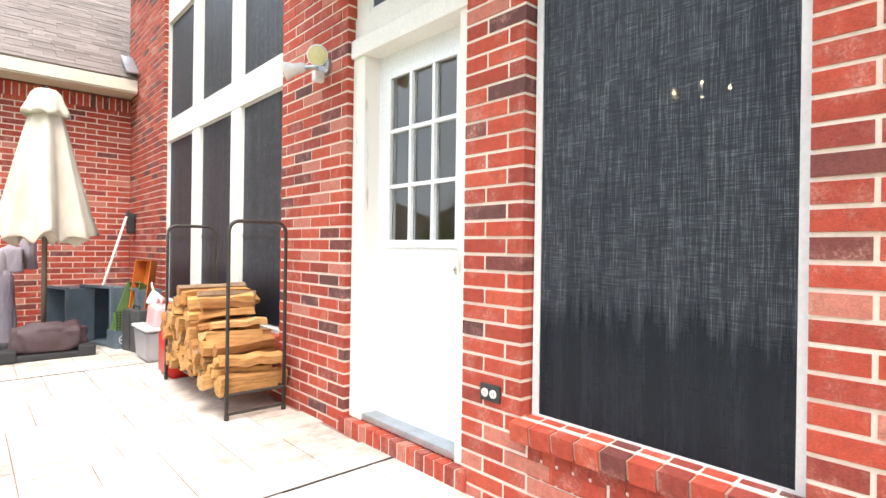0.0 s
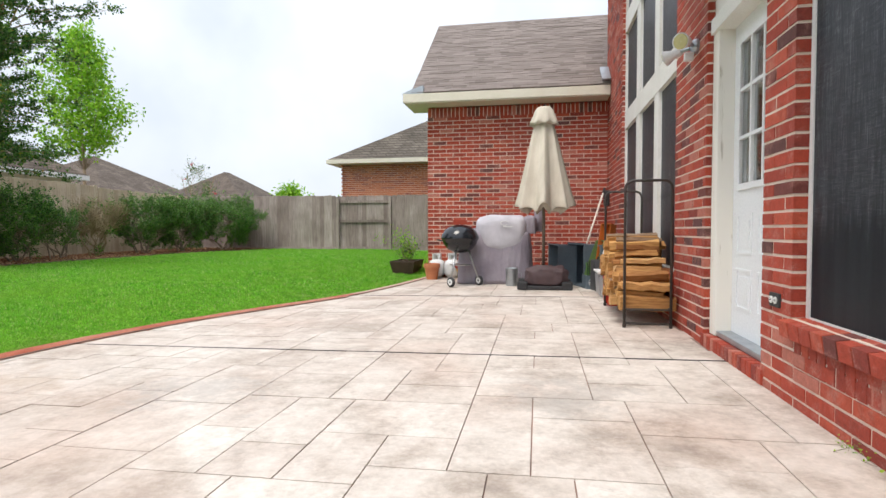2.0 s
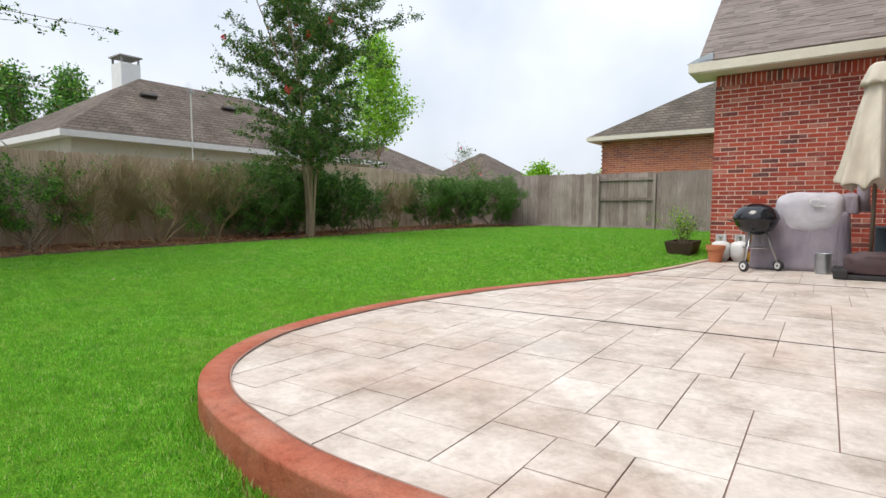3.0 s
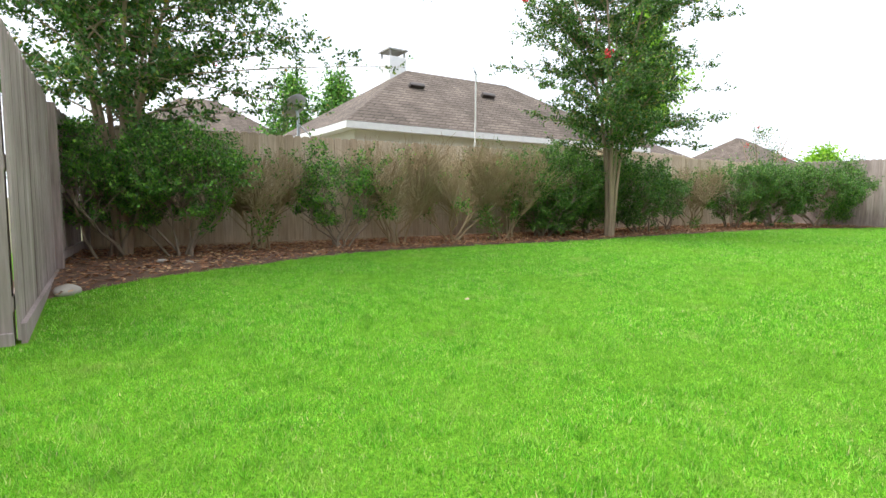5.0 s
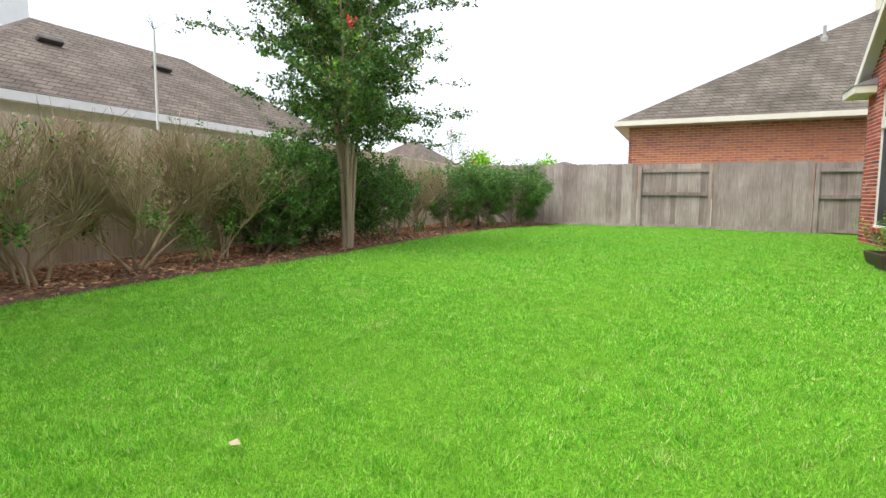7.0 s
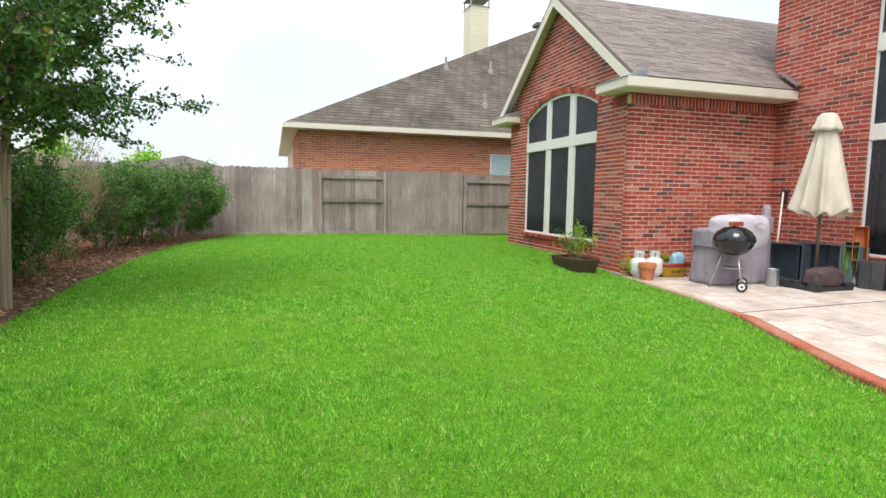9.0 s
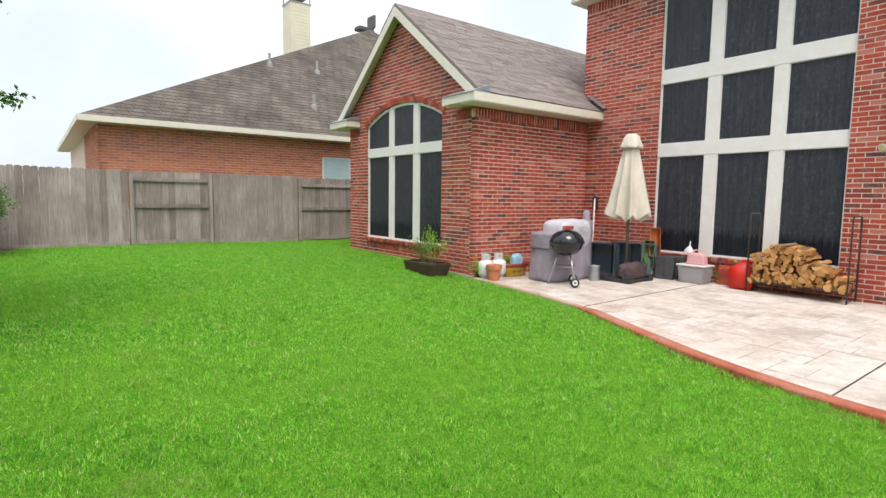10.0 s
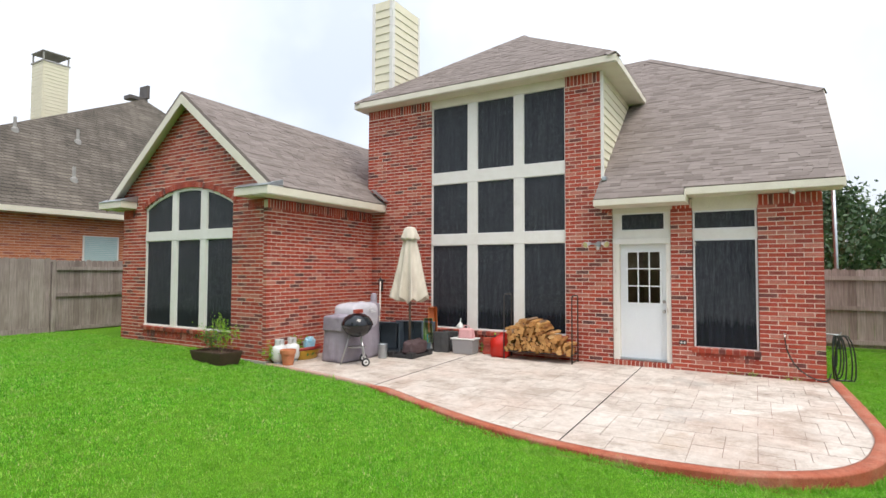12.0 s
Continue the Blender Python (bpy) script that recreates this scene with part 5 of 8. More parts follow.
fence("fence_side", "dark weathered cedar fence with its rails showing", (BX, -1.82), (-9.5, -2.06), lambda t: 1.88, lambda t: 0.0, 1, rails=(0.2, 0.95, 1.72), behind=False, seed=9, kick=False)
fence("fence_side_front", "weathered grey cedar board fence with a kickboard", (-9.48, -2.01), (-6.6, -2.05), lambda t: 1.88, lambda t: 0.0, 1, seed=13)
fence("fence_side_return", "weathered grey cedar board fence", (-6.6, -2.07), (-6.6, -4.2), lambda t: 1.88, lambda t: -0.05, 1, seed=10)
fence("fence_side_long", "weathered grey cedar board fence", (-6.6, -4.2), (6.1, -4.2), lambda t: 1.85, lambda t: -0.05, 1, seed=11)
fence("fence_right", "weathered cedar fence with its rails showing beside the house", (6.1, -4.2), (6.1, -0.3), lambda t: 1.80, lambda t: 0.1, 1, rails=(0.12, 0.85, 1.5), behind=False, seed=12, kick=False)


# ---------------------------------------------------------------- plants
def leaf_quads(points, size, rng, droop=0.0, narrow=0.55):
    """Loose pointed leaves at the points, turned at random."""
    n = len(points)
    d = rng.normal(size=(n, 3))
    d[:, 2] -= droop
    d /= np.linalg.norm(d, axis=1)[:, None]
    w = np.cross(d, rng.normal(size=(n, 3)))
    w /= np.linalg.norm(w, axis=1)[:, None]
    s = size * rng.uniform(0.65, 1.25, n)[:, None]
    p = np.asarray(points)
    return np.stack([p, p + d * s * 0.5 + w * s * narrow * 0.5, p + d * s, p + d * s * 0.5 - w * s * narrow * 0.5], 1).reshape(-1, 3)


class Twigs:
    """Collects three-sided tapering twigs into one mesh."""
    def __init__(self):
        self.v, self.f = [], []

    def add(self, a, b, r0, r1, sides=3):
        d = (b - a).normalized()
        u = d.orthogonal().normalized()
        w = d.cross(u)
        base = len(self.v)
        for p, r in ((a, r0), (b, r1)):
            for k in range(sides):
                t = 2 * math.pi * k / sides
                self.v.append(tuple(p + r * (math.cos(t) * u + math.sin(t) * w)))
        for k in range(sides):
            self.f.append((base + k, base + (k + 1) % sides, base + sides + (k + 1) % sides, base + sides + k))

    def mesh(self, name, mat):
        me = bpy.data.meshes.new(name)
        me.from_pydata(self.v, [], self.f)
        me.materials.append(mat)
        me.polygons.foreach_set("use_smooth", [True] * len(me.polygons))
        return me


def grow(rng, tw, a, d, length, r, depth, tips, spread=0.5, up=0.25, forks=3, sides=5, mids=None):
    """A limb of three bent stretches that forks into shorter ones."""
    p, q = a, d.normalized()
    for i in range(3):
        q = (q + Vector((rng.gauss(0, 0.12), rng.gauss(0, 0.12), rng.gauss(0, 0.08) + up * 0.15))).normalized()
        e = p + q * (length / 3)
        tw.add(p, e, r * (1 - i * 0.12), r * (1 - (i + 1) * 0.12), sides)
        if mids is not None and depth <= 1:
            mids.append(e.copy())
        p = e
    if depth == 0:
        tips.append(p)
        return
    for _ in range(forks):
        nd = (q + Vector((rng.gauss(0, spread), rng.gauss(0, spread), rng.gauss(0, spread * 0.5) + up))).normalized()
        grow(rng, tw, p - q * rng.uniform(0, length * 0.25), nd, length * rng.uniform(0.6, 0.85), r * 0.6, depth - 1, tips, spread, up, forks, max(3, sides - 1), mids)


def spray_set(rng, nr, origins, targets, per, leaf_size, r, bare=0.4, jitter=0.05, forks=2):
    """Curved sprays from origins to targets: their twigs, and leaf places along the outer stretch of each."""
    tw, pts = Twigs(), []
    for a, b in zip(origins, targets):
        mid = a.lerp(b, 0.5) + Vector((rng.gauss(0, 0.06), rng.gauss(0, 0.06), -0.05 * (b - a).length))
        ends = [(a, mid, b)]
        for _ in range(forks):
            e = b + Vector((rng.gauss(0, 1), rng.gauss(0, 1), rng.gauss(0.2, 0.8))) * min(0.28, (b - a).length * 0.16)
            m2 = mid.lerp(b, rng.uniform(0.1, 0.6))
            ends.append((m2, m2.lerp(e, 0.5), e))
        for p, q, e in ends:
            tw.add(p, q, r, r * 0.7)
            tw.add(q, e, r * 0.7, r * 0.35)
            k = max(1, int(per / len(ends)))
            t = nr.uniform(bare if p is a else 0.1, 1.05, k)
            P, Q, E_ = np.array(p), np.array(q), np.array(e)
            c = np.where(t[:, None] < 0.5, P + (Q - P) * (2 * t)[:, None], Q + (E_ - Q) * (2 * t - 1)[:, None])
            pts.append(c + nr.normal(size=(k, 3)) * jitter)
    return tw, np.concatenate(pts)


def tree(name, label, base, trunks, height, seed, leaf, sprays, per, size, radius, low=0.28, lean=0.1, blooms=0, r=0.05, bark=None, jitter=0.06, clear=0.55, group=""):
    """A tree of one or more tapering trunks whose limbs end in many leafy sprays."""
    rng, nr = random.Random(seed), np.random.default_rng(seed)
    ob = thing(name, label, "tree", group, at=pose(*base))
    tw = Twigs()
    axes = []
    for k in range(trunks):
        a = 2 * math.pi * (k + rng.uniform(-.3, .3)) / trunks
        p = Vector((math.cos(a), math.sin(a), 0)) * (0.05 if trunks > 1 else 0) - Vector((0, 0, 0.06))
        line = [p]
        for s in range(7):
            f = (s + 1) / 7
            p = line[-1] + Vector((math.cos(a) * lean * (0.3 + 1.4 * f) + rng.gauss(0, 0.05), math.sin(a) * lean * (0.3 + 1.4 * f) + rng.gauss(0, 0.05), 1)) * (height * 0.86 / 7)
            line.append(p)
        for s in range(7):
            r0, r1 = r * (1.25 - 0.16 * s), r * (1.25 - 0.16 * (s + 1))
            tw.add(line[s], line[s + 1], max(r0, 0.012), max(r1, 0.01), 7)
        axes.append(line)
    org, tar = [], []
    while len(tar) < sprays:
        f = rng.random() ** 0.8
        prof = math.sin(math.pi * min(1, (0.10 + 0.9 * f) ** 0.75)) ** 0.7
        a = rng.uniform(0, 2 * math.pi)
        lobes = 1 + 0.30 * math.sin(3 * a + seed + 5 * f) + 0.18 * math.sin(7 * a + 9 * f)
        q = radius * prof * lobes * rng.uniform(0.25, 1.0) ** 0.6
        z = height * (low + (1 - low) * f)
        t = Vector((math.cos(a) * q, math.sin(a) * q, z))
        line = rng.choice(axes)
        zo = max(height * low * 0.8, z - 0.25 * height - 0.6 * q)
        s = min(6.99, max(0, zo / (height * 0.86) * 7))
        o = line[int(s)].lerp(line[int(s) + 1], s - int(s))
        org.append(o + (t - o) * 0.0)
        tar.append(t)
    tw2, pts = spray_set(rng, nr, org, tar, per, size, max(0.004, r * 0.09), 0.5, jitter)
    base_i = len(tw.v)
    tw.v += tw2.v
    tw.f += [tuple(i + base_i for i in f) for f in tw2.f]
    o = new("trunk", tw.mesh("trunk", bark or M_BARK))
    o.parent = ob
    o = new("crown", arrays_mesh("crown", leaf_quads(pts, size, nr, 0.2), 4, leaf))
    o.parent = ob
    if blooms:
        b = np.array([tuple(t) for t in rng.sample(tar, blooms)])
        b = np.repeat(b, 26, 0) + nr.normal(size=(len(b) * 26, 3)) * 0.032
        o = new("blossom", arrays_mesh("blossom", leaf_quads(b, 0.045, nr, 0, 0.9), 4, M_BLOOM))
        o.parent = ob
        tagged(o, "small clusters of red flowers")
    return ob


def myrtle(label, base, trunks, height, seed, limbs, radius, low, blooms, reach=1.0):
    """A crape myrtle: fused upright stems that part into a vase, with long limbs set with short leafy twigs."""
    rng, nr = random.Random(seed), np.random.default_rng(seed)
    ob = thing("crape_myrtle", label, "tree", at=pose(*base))
    tw = Twigs()
    axes = []
    for k in range(trunks):
        a = 2 * math.pi * (k + rng.uniform(-.25, .25)) / trunks
        p = Vector((math.cos(a) * 0.055, math.sin(a) * 0.055, -0.06))
        line = [p]
        for i in range(10):
            f = (i + 1) / 10
            out = 0.03 + 0.40 * max(0.0, f - 0.12) * radius / 1.6
            p = line[-1] + Vector((math.cos(a) * out + rng.gauss(0, 0.022), math.sin(a) * out + rng.gauss(0, 0.022), 1)) * (height * 0.9 / 10)
            line.append(p)
        r = rng.uniform(0.030, 0.044)
        for i in range(10):
            tw.add(line[i], line[i + 1], max(r * (1.2 - 0.11 * i), 0.008), max(r * (1.2 - 0.11 * (i + 1)), 0.006), 7)
        axes.append(line)
    leaves, ends = [], []
    for k in range(limbs):
        f = (k + rng.random()) / limbs
        z = height * (low + (0.97 - low) * f)
        line = axes[k % trunks]
        s = min(9.99, z / (height * 0.9) * 10)
        a0 = line[int(s)].lerp(line[int(s) + 1], s - int(s)) if int(s) + 1 < len(line) else line[-1].copy()
        ang = rng.uniform(0, 2 * math.pi)
        prof = math.sin(math.pi * min(1, (0.16 + 0.84 * f) ** 0.7)) ** 0.6
        lob = 1 + 0.28 * math.sin(3 * ang + seed + 5 * f) + 0.2 * math.sin(5 * ang + 11 * f)
        length = radius * (0.30 + 0.75 * prof * lob) * rng.uniform(0.55, 1.12)
        stray = rng.random() < 0.09
        if stray:
            length *= 1.22 * reach
        climb = rng.uniform(0.15, 0.95) if not stray else rng.uniform(0.0, 0.35)
        d = Vector((math.cos(ang), math.sin(ang), climb)).normalized()
        p, steps = a0, 6
        for i in range(steps):
            d = (d + Vector((rng.gauss(0, 0.10), rng.gauss(0, 0.10), rng.gauss(-0.05, 0.07)))).normalized()
            e = p + d * (length / steps)
            r0 = 0.011 * (1 - i / steps) + 0.0025
            tw.add(p, e, r0, r0 * 0.82, 4)
            if i >= 1:
                for _ in range(5 if not stray else 3):
                    o = p.lerp(e, rng.random())
                    t = (d * 0.7 + Vector((rng.gauss(0, 0.6), rng.gauss(0, 0.6), rng.gauss(0.08, 0.42)))).normalized()
                    tip = o + t * rng.uniform(0.14, 0.36)
                    tw.add(o, tip, 0.0028, 0.0014, 3)
                    m = 20 if not stray else 13
                    w = nr.uniform(0.08, 1.05, m)[:, None]
                    leaves.append(np.array(o) + (np.array(tip) - np.array(o)) * w + nr.normal(size=(m, 3)) * 0.022)
            p = e
        ends.append(p)
    o = new("trunk", tw.mesh("trunk", M_BARK))
    o.parent = ob
    o = new("crown", arrays_mesh("crown", leaf_quads(np.concatenate(leaves), 0.056, nr, 0.15, 0.62), 4, M_LEAF))
    o.parent = ob
    b = np.array([tuple(t) for t in rng.sample(ends, blooms)])
    b = np.repeat(b, 30, 0) + nr.normal(size=(blooms * 30, 3)) * 0.034
    o = new("blossom", arrays_mesh("blossom", leaf_quads(b, 0.045, nr, 0, 0.9), 4, M_BLOOM))
    o.parent = ob
    tagged(o, "small clusters of red flowers")
    return ob


def zt(x, y):
    return float(turf_height(x, y))


M_LEAF_FRESH = leaf_material("fresh_shrub_leaf", [(0.0, (0.035, 0.11, 0.022)), (0.5, (0.09, 0.24, 0.035)), (0.85, (0.17, 0.39, 0.05)), (1.0, (0.30, 0.56, 0.08))], 0.42, 0.33)
myrtle("tall multi-stemmed crape myrtle with red blossoms on a mulch bed", (-9.75, 6.95, zt(-9.75, 6.95)), 6, 7.2, 11, 200, 1.75, 0.22, 16)
myrtle("broad multi-stemmed crape myrtle in the fence corner", (-10.5, -1.35, zt(-10.5, -1.35)), 7, 6.6, 23, 230, 2.3, 0.24, 16, 1.15)
tree("young_tree", "slender bright green tree beyond the back fence", (-17.2, 17.6, 0.0), 1, 8.8, 31, M_LEAF_BRIGHT, 95, 95, 0.17, 2.0, low=0.47, lean=0.02, r=0.08, jitter=0.15)
tree("backyard_tree", "green leafy tree behind the neighbouring roof", (-33, 10.7, 0.0), 1, 8.2, 32, M_LEAF_FRESH, 130, 60, 0.22, 1.9, low=0.25, r=0.14, lean=0.03, jitter=0.25)
tree("backyard_tree", "green leafy tree behind the neighbouring roof", (-34, 8.3, 0.0), 1, 8.0, 33, M_LEAF_FRESH, 120, 60, 0.22, 1.8, low=0.25, r=0.14, lean=0.03, jitter=0.25)
for i, (x, y, h) in enumerate(((15, -1.9, 4.7), (17, -4.2, 4.5), (16, -7.0, 5.0), (19, 0.2, 4.7), (18, -10, 4.8))):
    tree("yard_tree", "dark green leafy tree beyond the side fence", (x, y, 0.0), 3, h, 40 + i, M_LEAF_FAR, 150, 55, 0.21, 2.3, low=0.1, lean=0.12, r=0.09, jitter=0.2, group="trees beyond the side fence")
for i, (x, y, h) in enumerate(((-22, 46, 5.0), (-17, 50, 4.6))):
    tree("garden_tree", "distant rounded green tree", (x, y, 0.0), 1, h, 60 + i, M_LEAF_BRIGHT, 90, 40, 0.3, 2.0, low=0.2, r=0.08, jitter=0.3)
tree("flowering_shrub", "thin flowering shrub beyond the far fence", (-12.6, 18.2, 0.0), 4, 3.6, 63, M_LEAF, 60, 40, 0.06, 1.0, low=0.3, lean=0.25, blooms=8, r=0.02)


def shrub(x, y, w, h, leafy, seed, label, mat=None):
    """A clipped shrub on bare crooked stems: fans of twigs, leafy in clumps towards the outside, or mostly bare."""
    rng, nr = random.Random(seed), np.random.default_rng(seed)
    ob = thing("shrub", label, "shrub", group="shrubs along the back fence", at=pose(x, y, zt(x, y) + 0.02))
    tw, forks = Twigs(), []
    for _ in range(8):
        s = Vector((rng.gauss(0, 0.07), rng.gauss(0, 0.09), 0))
        d = Vector((rng.uniform(-0.5, 0.5) * w * 0.7, rng.uniform(-0.5, 0.5) * w * 0.85, h * rng.uniform(0.34, 0.55)))
        p, r = s - Vector((0, 0, 0.04)), rng.uniform(0.014, 0.024)
        for i in range(4):
            e = s + d * ((i + 1) / 4) ** (0.9 if i < 2 else 1.0) + Vector((rng.gauss(0, 0.03), rng.gauss(0, 0.03), 0))
            tw.add(p, e, r * (1 - 0.14 * i), r * (1 - 0.14 * (i + 1)), 5)
            p = e
            if i:
                forks.append(e)
    green = leafy >= 0.5
    clumps = []
    for _ in range(int(26 * w) if green else int(5 * w)):
        a, f = rng.uniform(0, 6.283), rng.random() ** 0.75
        clumps.append((a, f))
    leaf_at = []
    n = int(((190 if leafy > 0.7 else 105) if green else 300) * w)
    low = (0.12 if leafy >= 1.0 else 0.26) if green else 0.40
    for k in range(n):
        if green and rng.random() < 0.75:
            a, f = rng.choice(clumps)
            a, f = a + rng.gauss(0, 0.32), min(1, max(0, f + rng.gauss(0, 0.12)))
        else:
            a, f = rng.uniform(0, 6.283), rng.random() ** 0.6
        lob = 1 + 0.16 * math.sin(3 * a + seed) + 0.12 * math.sin(5 * a + 8 * f)
        box_in = 1 / max(abs(math.cos(a)), abs(math.sin(a)), 0.78)
        q = w * 0.53 * lob * box_in * rng.uniform(0.35, 1) ** 0.45 * (0.50 + 0.50 * min(1, f * 1.9)) * (1 - 0.30 * max(0, f - 0.72) / 0.28)
        t = Vector((math.cos(a) * q * 0.9, math.sin(a) * q * 1.12, h * (low + (1 - low) * f) * rng.uniform(0.93, 1.06)))
        o = min(rng.sample(forks, 7), key=lambda p: (p - t).length + 0.5 * max(0.0, p.z - t.z))
        mid = o.lerp(t, 0.5) + Vector((rng.gauss(0, 0.035), rng.gauss(0, 0.035), rng.gauss(-0.02, 0.03)))
        r = 0.0055 if green else 0.0085
        tw.add(o, mid, r, r * 0.75)
        tw.add(mid, t, r * 0.75, r * 0.4)
        bare = green and rng.random() < 1.06 - leafy
        for _ in range(4 if green else 5):
            b = mid.lerp(t, rng.uniform(0.05, 0.95))
            tip = b + ((t - o).normalized() * 0.55 + Vector((rng.gauss(0, 0.5), rng.gauss(0, 0.5), rng.gauss(0.28, 0.4)))) * rng.uniform(0.10, 0.24)
            tw.add(b, tip, r * 0.5, r * 0.26)
            if green and not bare:
                m = 26
            elif not green and t.z > 0.8 * h and rng.random() < 0.2 * leafy:
                m = 14
            else:
                continue
            u = nr.uniform(0.1, 1.1, m)[:, None]
            leaf_at.append(np.array(b) + (np.array(tip) - np.array(b)) * u + nr.normal(size=(m, 3)) * 0.026)
    if not green:
        for _ in range(3):
            c = np.array(rng.choice(forks)) + np.array((rng.gauss(0.1, 0.1), rng.gauss(0, 0.12), rng.uniform(-0.25, 0.15)))
            leaf_at.append(c + nr.normal(size=(170, 3)) * 0.085)
    o = new("branchwork", tw.mesh("branchwork", M_TWIG if not green else M_TWIG_DARK))
    o.parent = ob
    o = new("foliage", arrays_mesh("foliage", leaf_quads(np.concatenate(leaf_at), 0.046, nr, -0.2), 4, mat or (M_LEAF_DARK if green else M_LEAF_FRESH)))
    o.parent = ob
    return ob


GREEN, BROWN = "dense green leafy shrub on the mulch bed", "half-bare brown twiggy shrub on the mulch bed"
for i, (x, y, w, h, l) in enumerate(((-10.45, -1.45, 1.3, 1.75, 0.8), (-10.1, -0.7, 1.25, 1.65, 0.8), (-10.5, 0.35, 1.2, 1.5, 0.2), (-10.3, 1.5, 1.35, 1.6, 0.6), (-10.5, 2.6, 1.6, 1.7, 0.12), (-10.5, 3.75, 1.65, 1.75, 0.12),
                                     (-10.4, 4.8, 1.5, 1.75, 0.16), (-10.4, 5.7, 1.6, 1.8, 1.0), (-10.75, 6.35, 1.4, 1.65, 1.0), (-10.6, 7.3, 1.5, 1.75, 1.0), (-10.35, 8.6, 1.6, 1.7, 1.0), (-10.5, 9.8, 1.2, 1.55, 0.5), (-10.5, 11.0, 1.2, 1.6, 0.15),
                                     (-10.2, 12.2, 1.5, 1.7, 1.0), (-9.95, 13.5, 1.6, 1.7, 1.0), (-9.45, 15.0, 2.2, 1.85, 1.0))):
    shrub(x, y, w, 0.92 * h, l, 100 + i, GREEN if l >= 0.5 else BROWN, M_LEAF_FRESH if i in (0, 1, 3) else None)

# mulch chips and fallen leaves
nr = np.random.default_rng(7)
n = 26000
ty = nr.uniform(-1.95, 16.1, n)
bed_x = np.interp(ty, [p.y for p in BED], [p.x for p in BED])
tx = bed_x + (-11.5 - bed_x) * nr.uniform(0, 1, n) ** 0.8
pts = np.stack([tx, ty, lawn_height(tx, ty) + 0.035 + nr.uniform(0, 0.02, n)], 1)
q = leaf_quads(pts, 0.075, nr, 0, 0.5).reshape(-1, 4, 3)
q[:, :, 2] = pts[:, None, 2] + (q[:, :, 2] - pts[:, None, 2]) * 0.25
tagged(new("leaf_litter", arrays_mesh("leaf_litter", q.reshape(-1, 3), 4, M_LITTER)), "brown fallen leaves and mulch chips", "leaf litter", kind="stuff")

# grass: short broad blades, densest along the way that crosses the lawn
WAY = [(0.6, -1.4), (-0.3, -2.0), (-3.2, -1.4), (-6.5, 0.2), (-8.7, 0.7)]


def way_distance(x, y):
    d = np.full(x.shape, 1e9)
    for (ax, ay), (bx, by) in zip(WAY, WAY[1:]):
        ex, ey = bx - ax, by - ay
        t = np.clip(((x - ax) * ex + (y - ay) * ey) / (ex * ex + ey * ey), 0, 1)
        d = np.minimum(d, np.hypot(x - ax - t * ex, y - ay - t * ey))
    return d


def blades(n, keep, nr):
    x, y = nr.uniform(-11.2, 6.0, n), nr.uniform(-4.1, 16.15, n)
    d = way_distance(x, y)
    bx = np.interp(y, [p.y for p in BED], [p.x for p in BED])
    ok = keep(d) & (x > bx - nr.uniform(0, 0.12, n)) & ((y > -1.98) | (x > -6.5)) & ~inside(PATIO_OUT, x, y) & ~((x > GX - 0.02) & (y > 8.3)) & ~((x > FX) & (y > -0.42))
    return x[ok], y[ok], d[ok]


sets = [blades(5000000, lambda d: d < 1.6, nr), blades(3300000, lambda d: (d >= 1.6) & (d < 4.0), nr), blades(1500000, lambda d: d >= 4.0, nr)]
gxx, gyy, gd = (np.concatenate(a) for a in zip(*sets))
n = len(gxx)
far = smoothstep(1.0, 9.0, gd)
hgt = nr.uniform(0.012, 0.036, n) * (1 + 0.2 * far) * (0.75 + 0.5 * (np.sin(gxx * 9 + 3 * np.sin(gyy * 5)) * np.sin(gyy * 11 + 2 * np.sin(gxx * 7)) > 0.2))
wid = nr.uniform(0.0016, 0.0040, n) * (1 + 1.5 * far)
edge = 1 - smoothstep(0.02, 0.16, patio_distance(gxx, gyy))
hgt = hgt * (1 + 1.1 * edge * nr.uniform(0.2, 1.2, n))
ang = nr.uniform(0, 2 * np.pi, n)
lean = nr.uniform(0.1, 0.9, n) * hgt
la = nr.uniform(0, 2 * np.pi, n)
z = turf_height(gxx, gyy) - 0.004
b0 = np.stack([gxx - np.cos(ang) * wid, gyy - np.sin(ang) * wid, z], 1)
b1 = np.stack([gxx + np.cos(ang) * wid, gyy + np.sin(ang) * wid, z], 1)
tp = np.stack([gxx + np.cos(la) * lean, gyy + np.sin(la) * lean, z + hgt], 1)
tagged(new("grass", arrays_mesh("grass", np.stack([b0, b1, tp], 1).reshape(-1, 3), 3, M_GRASS)), "bright green mown lawn grass", "grass", kind="stuff")
x, y = -6.25, 0.97
o = new("fallen_leaf", arrays_mesh("fallen_leaf", np.array([(0, 0, 0), (0.03, 0.02, 0.014), (0.07, 0, 0.006), (0.03, -0.016, 0.0)]), 4, grained("dry_leaf", (0.42, 0.33, 0.22), (0.32, 0.24, 0.15), 30)))
o.location = (x, y, zt(x, y) + 0.045)
tagged(o, "dry pale leaf lying on the lawn", "leaf")
M_ROCK = grained("limestone", (0.42, 0.38, 0.32), (0.3, 0.27, 0.23), 7, 0.9, bump_strength=0.5)


